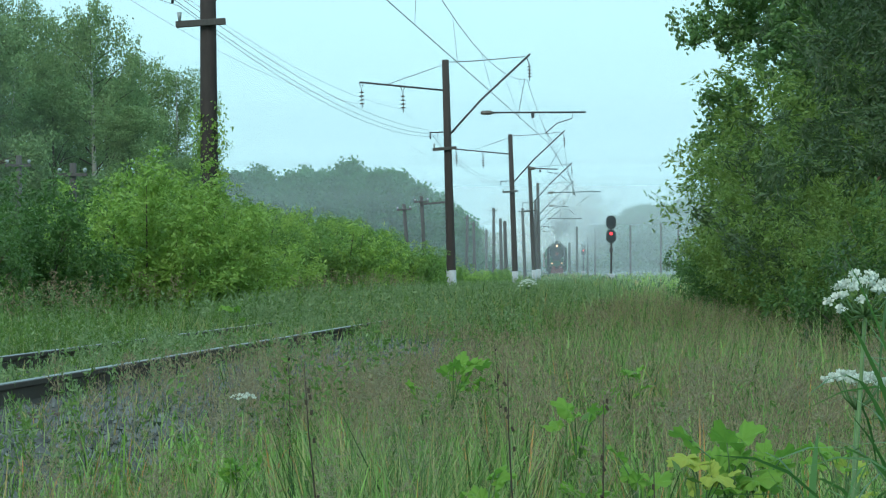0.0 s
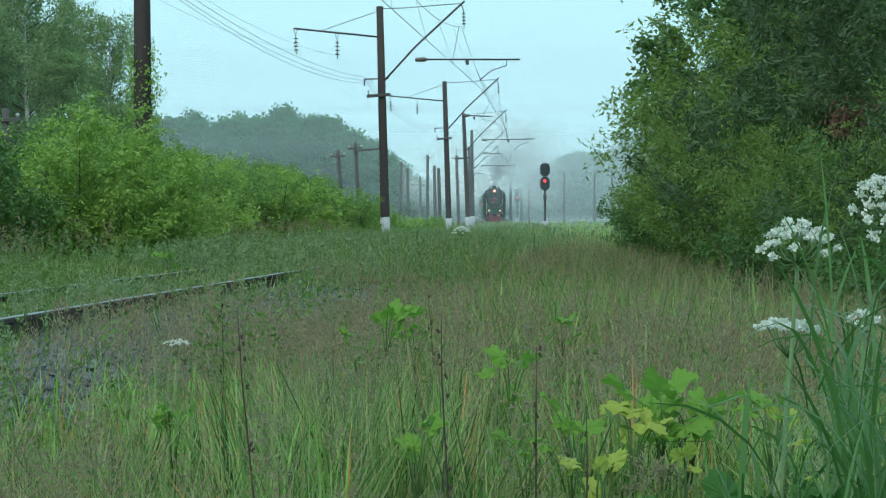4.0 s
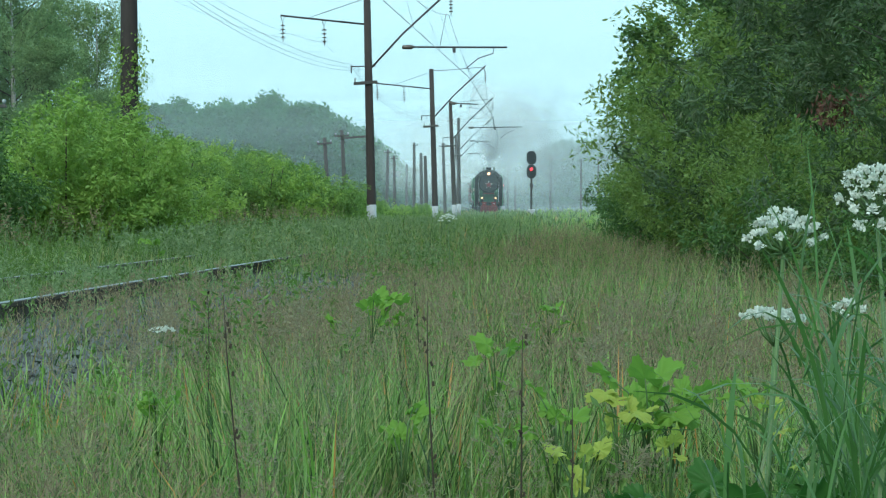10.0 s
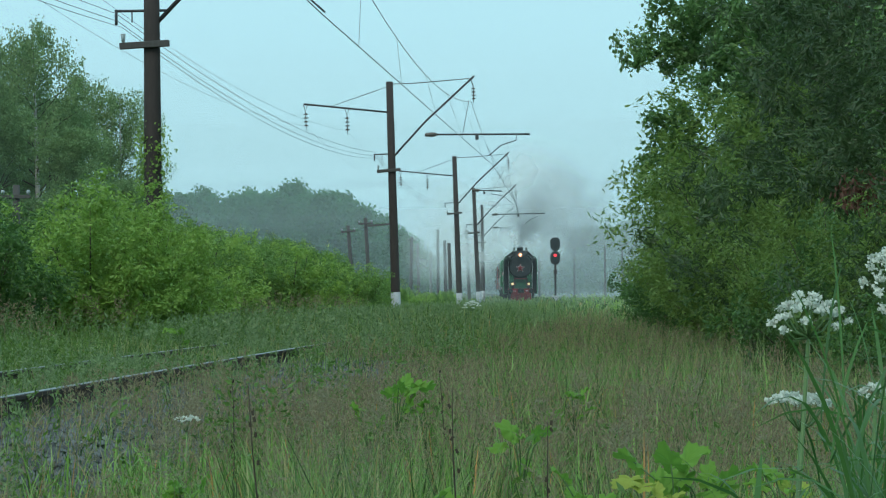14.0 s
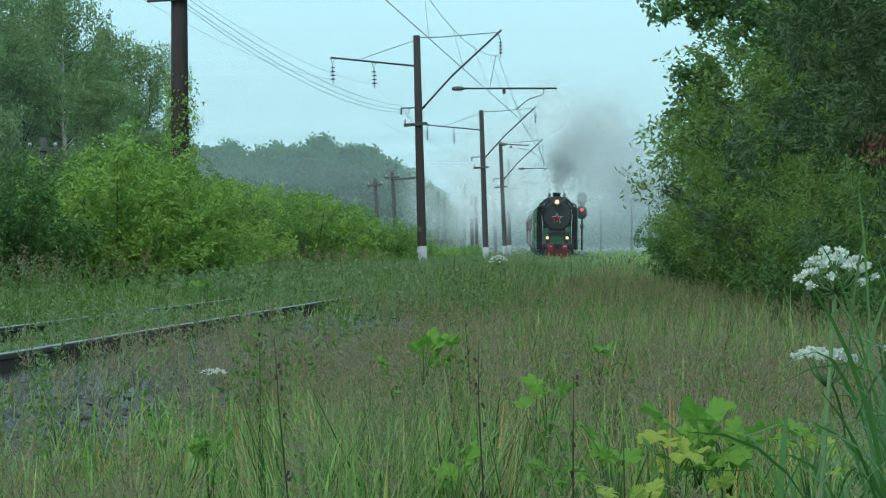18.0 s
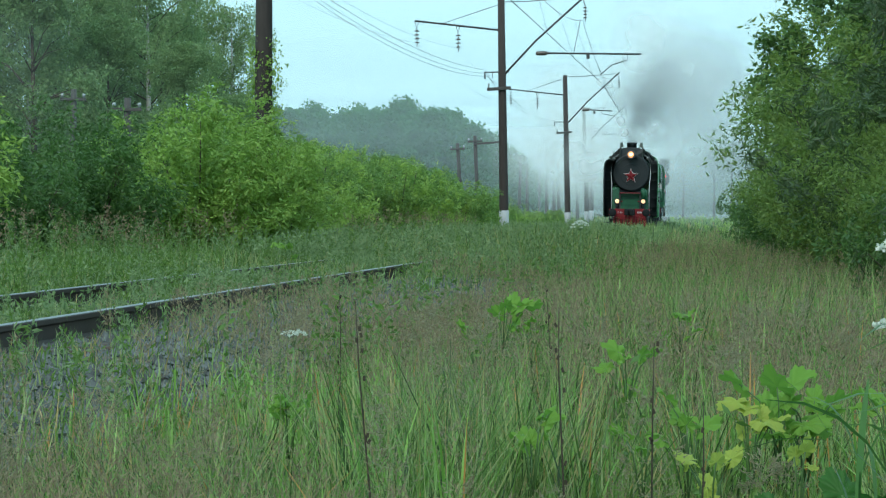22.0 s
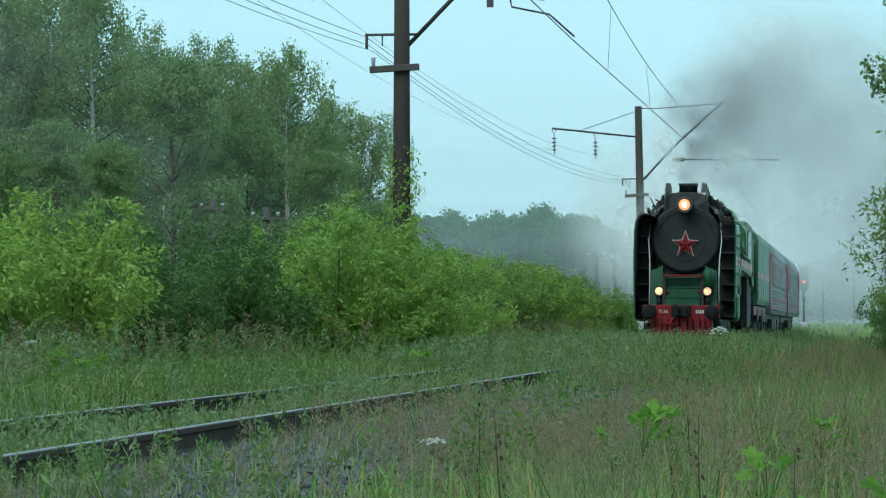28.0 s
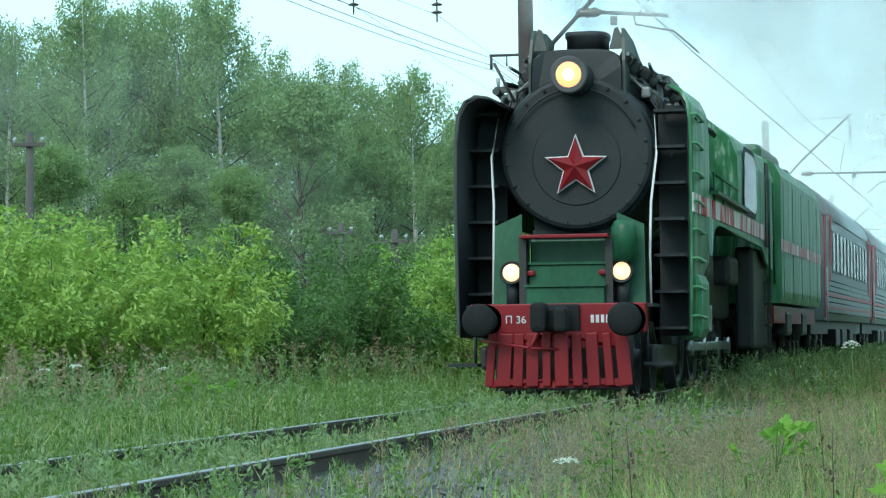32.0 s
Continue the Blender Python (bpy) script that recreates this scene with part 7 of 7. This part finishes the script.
def part_leaf(parent, rs, size, z, mat, out=0.12):
    a = rs.uniform(0, 2 * math.pi)
    bm = lobed_leaf(size, rs.choice((7, 9)), rs)
    turn = Euler((radians(rs.uniform(-15, 75)), radians(rs.uniform(-40, 40)), a)).to_matrix().to_4x4()
    x, y = -math.sin(a) * out, math.cos(a) * out
    leaf = part("leaf", bm, mat, parent)
    leaf.matrix_basis = Matrix.Translation((x, y, z)) @ turn
    bm = bmesh.new()
    tube(bm, [(0, 0, max(0.0, z - 0.25)), (x * 0.5, y * 0.5, z - 0.06), (x, y, z)], [0.0035, 0.003, 0.0025], 5)
    part("leaf_stem", bm, M_STALK, parent)


def make_broadleaf(x, y, top, size, count, mat, seed, label="broad-leaved light green hogweed clump in the grass"):
    g = float(ground_z(x, y))
    rs = random.Random(seed)
    p = thing("broadleaf_weed", label, "weed", pose(x, y, g), group="broad-leaved weeds")
    for k in range(count + 1):
        part_leaf(p, rs, size * rs.uniform(0.36, 0.64), top - g - 0.05 - size * 1.3 * rs.random() ** 1.3, mat, rs.uniform(0.02, size * 0.9))
    return p


make_hogweed(4.24, 5.1, 0.745, 0.083, 0.06, 1, (6, -4), 22, False)
make_hogweed(6.35, 5.1, 0.825, 0.085, 0.05, 2, (48, 8), 30, False)
make_hogweed(4.05, 5.3, 0.53, 0.07, 0.008, 3, (0, 2), 20, False)
make_hogweed(5.75, 5.0, 0.56, 0.03, 0.01, 4, (10, 0), 10, False)
make_hogweed(-10.0, 12.5, 0.14, 0.068, 0.006, 5, (0, -2), 16, False)
make_hogweed(-3.46, 30.0, 0.66, 0.11, 0.06, 6, (10, 0), 26, False)
for k, (a, d, z) in enumerate(((-21.6, 31.0, 0.45), (-20.9, 30.0, 0.5), (-19.0, 33.0, 0.42), (-22.5, 29.0, 0.38))):
    make_hogweed(a, d, z, 0.08, 0.02, 10 + k, (5, 0), 16, False)

YELLOWING = "yellowing broad-leaved hogweed clump in the grass"
BROAD = "broad-leaved light green hogweed clump in the grass"
for k, (a, d, top, size, count, old) in enumerate(WEED_SPOTS):
    make_broadleaf(d * math.sin(radians(a)), d * math.cos(radians(a)), top, size, count, M_BIGLEAFY if old else M_BIGLEAF, 40 + k, YELLOWING if old else BROAD)
for k, (a, d, top, size, count, mat) in enumerate((
        (1.37, 5.6, 0.287, 0.1, 6, M_BIGLEAFD), (2.32, 5.3, 0.332, 0.12, 7, M_BIGLEAFD), (3.16, 5, 0.328, 0.12, 6, M_BIGLEAFD), (4, 5.2, 0.33, 0.1, 6, M_BIGLEAFD), (0.74, 5.4, 0.264, 0.08, 5, M_BIGLEAFD), (3.48, 5.6, 0.358, 0.04, 3, M_BIGLEAFY),
        (-8.2, 44.2, 0.30, 0.2, 4, M_BIGLEAF), (-15.2, 37.7, 0.35, 0.22, 6, M_BIGLEAF), (-14.4, 36.6, 0.3, 0.2, 5, M_BIGLEAF))):
    make_broadleaf(d * math.sin(radians(a)), d * math.cos(radians(a)), top, size, count, mat, 80 + k, YELLOWING if mat is M_BIGLEAFY else
                   ("dark green broad-leaved clump close to the ground" if mat is M_BIGLEAFD else BROAD))


def make_dry_stalk(angle, distance, top, lean, seed):
    x, y = place(angle, distance)
    g = float(ground_z(x, y))
    rs = random.Random(seed)
    h = top - g
    p = thing("dry_stalk", "thin dark dry weed stalk with small buds", "weed", pose(x, y, g), group="dry stalks in the meadow")
    bm = bmesh.new()
    pts = [Vector((-lean * h + lean * h * u + 0.012 * math.sin(5 * u + seed), 0, h * u)) for u in (0, 0.3, 0.6, 0.85, 1.0)]
    tube(bm, pts, [0.0035, 0.003, 0.0028, 0.002, 0.001], 6)
    part("stem", bm, M_DRYSTALK, p)
    for k in range(8):
        u = rs.uniform(0.45, 1.0)
        c = pts[2].lerp(pts[4], (u - 0.45) / 0.55)
        bm = bmesh.new()
        box(bm, c + Vector((rs.uniform(-0.01, 0.01), 0, 0)), (0.007, 0.006, 0.013), Euler((0, rs.uniform(-0.6, 0.6), 0)).to_matrix())
        part("bud", bm, M_DRYSTALK, p)


for k, (a, d, top, lean) in enumerate(((-8.5, 6.5, 0.52, -0.06), (-3.9, 6.6, 0.50, -0.05), (-1.8, 6.4, 0.42, -0.04), (-0.7, 6.0, 0.30, -0.03), (-9.0, 11.0, 0.40, -0.02), (-4.2, 12.0, 0.40, -0.03))):
    make_dry_stalk(a, d, top, lean, k)


def make_reed_grass():
    """Tall leafy grass close on the right: stems with long blades that spring off and arch over."""
    rs = np.random.RandomState(31)
    n, per = 300, 7
    a = np.radians(4.3 + 4.4 * rs.rand(n) ** 0.62)
    d = rs.uniform(3.5, 5.8, n)
    x, y = d * np.sin(a), DEEP * d * np.cos(a)
    h = rs.uniform(0.85, 1.35, n) * np.interp(np.degrees(a), (4.2, 5.0, 5.8, 6.6, 8.7), (0.56, 0.70, 0.86, 0.98, 1.05))
    v0, f0 = blades(x, y, h, np.full(n, 0.006), rs, 0.18)
    base, tip = v0.reshape(n, 5, 3)[:, 0], v0.reshape(n, 5, 3)[:, 4]
    k = np.repeat(np.arange(n), per)
    m = len(k)
    u = rs.uniform(0.25, 0.98, m)[:, None]
    root = base[k] * (1 - u) + tip[k] * u
    ang = rs.uniform(0, 6.28, m)
    out = np.stack([np.cos(ang), np.sin(ang), np.zeros(m)], -1)
    wide = np.stack([-np.sin(ang), np.cos(ang), np.zeros(m)], -1) * 0.8 + rs.normal(0, 0.25, (m, 3))
    L = rs.uniform(0.22, 0.44, m)[:, None]
    fall = rs.uniform(0.15, 0.75, m)[:, None]
    up = np.array([0, 0, 1.0])
    vs = []
    for q in np.linspace(0, 1, 6):
        c = root + out * L * (0.4 * q + 0.3 * q * q) * (0.3 + fall) + up * L * (0.95 * q - fall * q * q)
        half = 0.0036 * (0.6 + 1.2 * q) * (1 - q ** 2.5) + 0.0005
        vs += [c - wide * half, c + wide * half]
    v = np.stack(vs, 1)
    i = 12 * np.arange(m)[:, None]
    f = np.concatenate([i + [2 * q, 2 * q + 1, 2 * q + 3, 2 * q + 2] for q in range(5)])
    f = np.concatenate([f[:, [0, 1, 2]], f[:, [0, 2, 3]]]) + len(v0)
    tagged(new("reed_grass", mesh_of("reed_grass", np.concatenate([v0, v.reshape(-1, 3)]), np.concatenate([f0, f]), M_GRASS_BLUE, True)),
           "tall leafy blue-green grass with long arching blades", "grass", kind="stuff")


make_reed_grass()


def make_vine():
    """Leaves that climb the mast beside the bushes."""
    rs = np.random.RandomState(61)
    x, y = place(-10.72, 50.5)
    g = float(ground_z(x, y))
    t = thing("climbing_vine", "green vine climbing the foot of the concrete mast", "vine", pose(x, y, g))
    n = 240
    z = 0.6 + 3.9 * rs.rand(n) ** 1.3
    a = rs.uniform(0, 6.28, n)
    c = np.stack([0.27 * np.cos(a) * (1.4 - 0.12 * z), 0.25 * np.sin(a), z], -1)
    v, f = leaf_cloud(c, np.full(n, 0.15), 12, 0.075, rs, 0.6, 1.7, 1.2)
    part("vine_leaves", None, None, t, mesh=mesh_of("vine_leaves", v, f, M_LEAF_FRESH))
    bm = bmesh.new()
    tube(bm, [(0.21 * math.cos(2.2 * q), 0.21 * math.sin(2.2 * q), q) for q in np.linspace(0, 4.2, 24)], 0.012, 5)
    part("vine_stem", bm, M_BARK, t)


make_vine()


# ---- thin mist hanging over the meadows and the line ----
def make_mist(x, y, mat, half, height, seed):
    rs = np.random.RandomState(seed)
    n, m = 25, 7
    u, w = np.meshgrid(np.linspace(-1, 1, n), np.linspace(-0.04, 0.99, m))
    wave = 0.02 * np.sin(7 * u + rs.uniform(0, 6)) + 0.015 * np.sin(13 * u + 4 * w + rs.uniform(0, 6))
    v = np.stack([u, wave, w], -1)
    i = np.arange(n * m).reshape(m, n)
    f = np.stack([i[:-1, :-1], i[:-1, 1:], i[1:, 1:], i[1:, :-1]], -1).reshape(-1, 4)
    ob = new("mist_bank", mesh_of("mist_bank", v, f, mat, True))
    ob.location, ob.scale = (x, y, float(ground_z(0, y))), (half, height * 1.5, height)
    tagged(ob, "thin pale morning mist over the fields", "mist", kind="stuff")


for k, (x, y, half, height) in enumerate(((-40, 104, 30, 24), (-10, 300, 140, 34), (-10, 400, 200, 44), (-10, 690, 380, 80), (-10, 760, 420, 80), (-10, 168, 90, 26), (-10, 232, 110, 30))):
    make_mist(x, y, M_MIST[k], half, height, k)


def motions():
    walk(cam, CAMERA_ROWS, EXPOSURES)
    move_train()


motions()
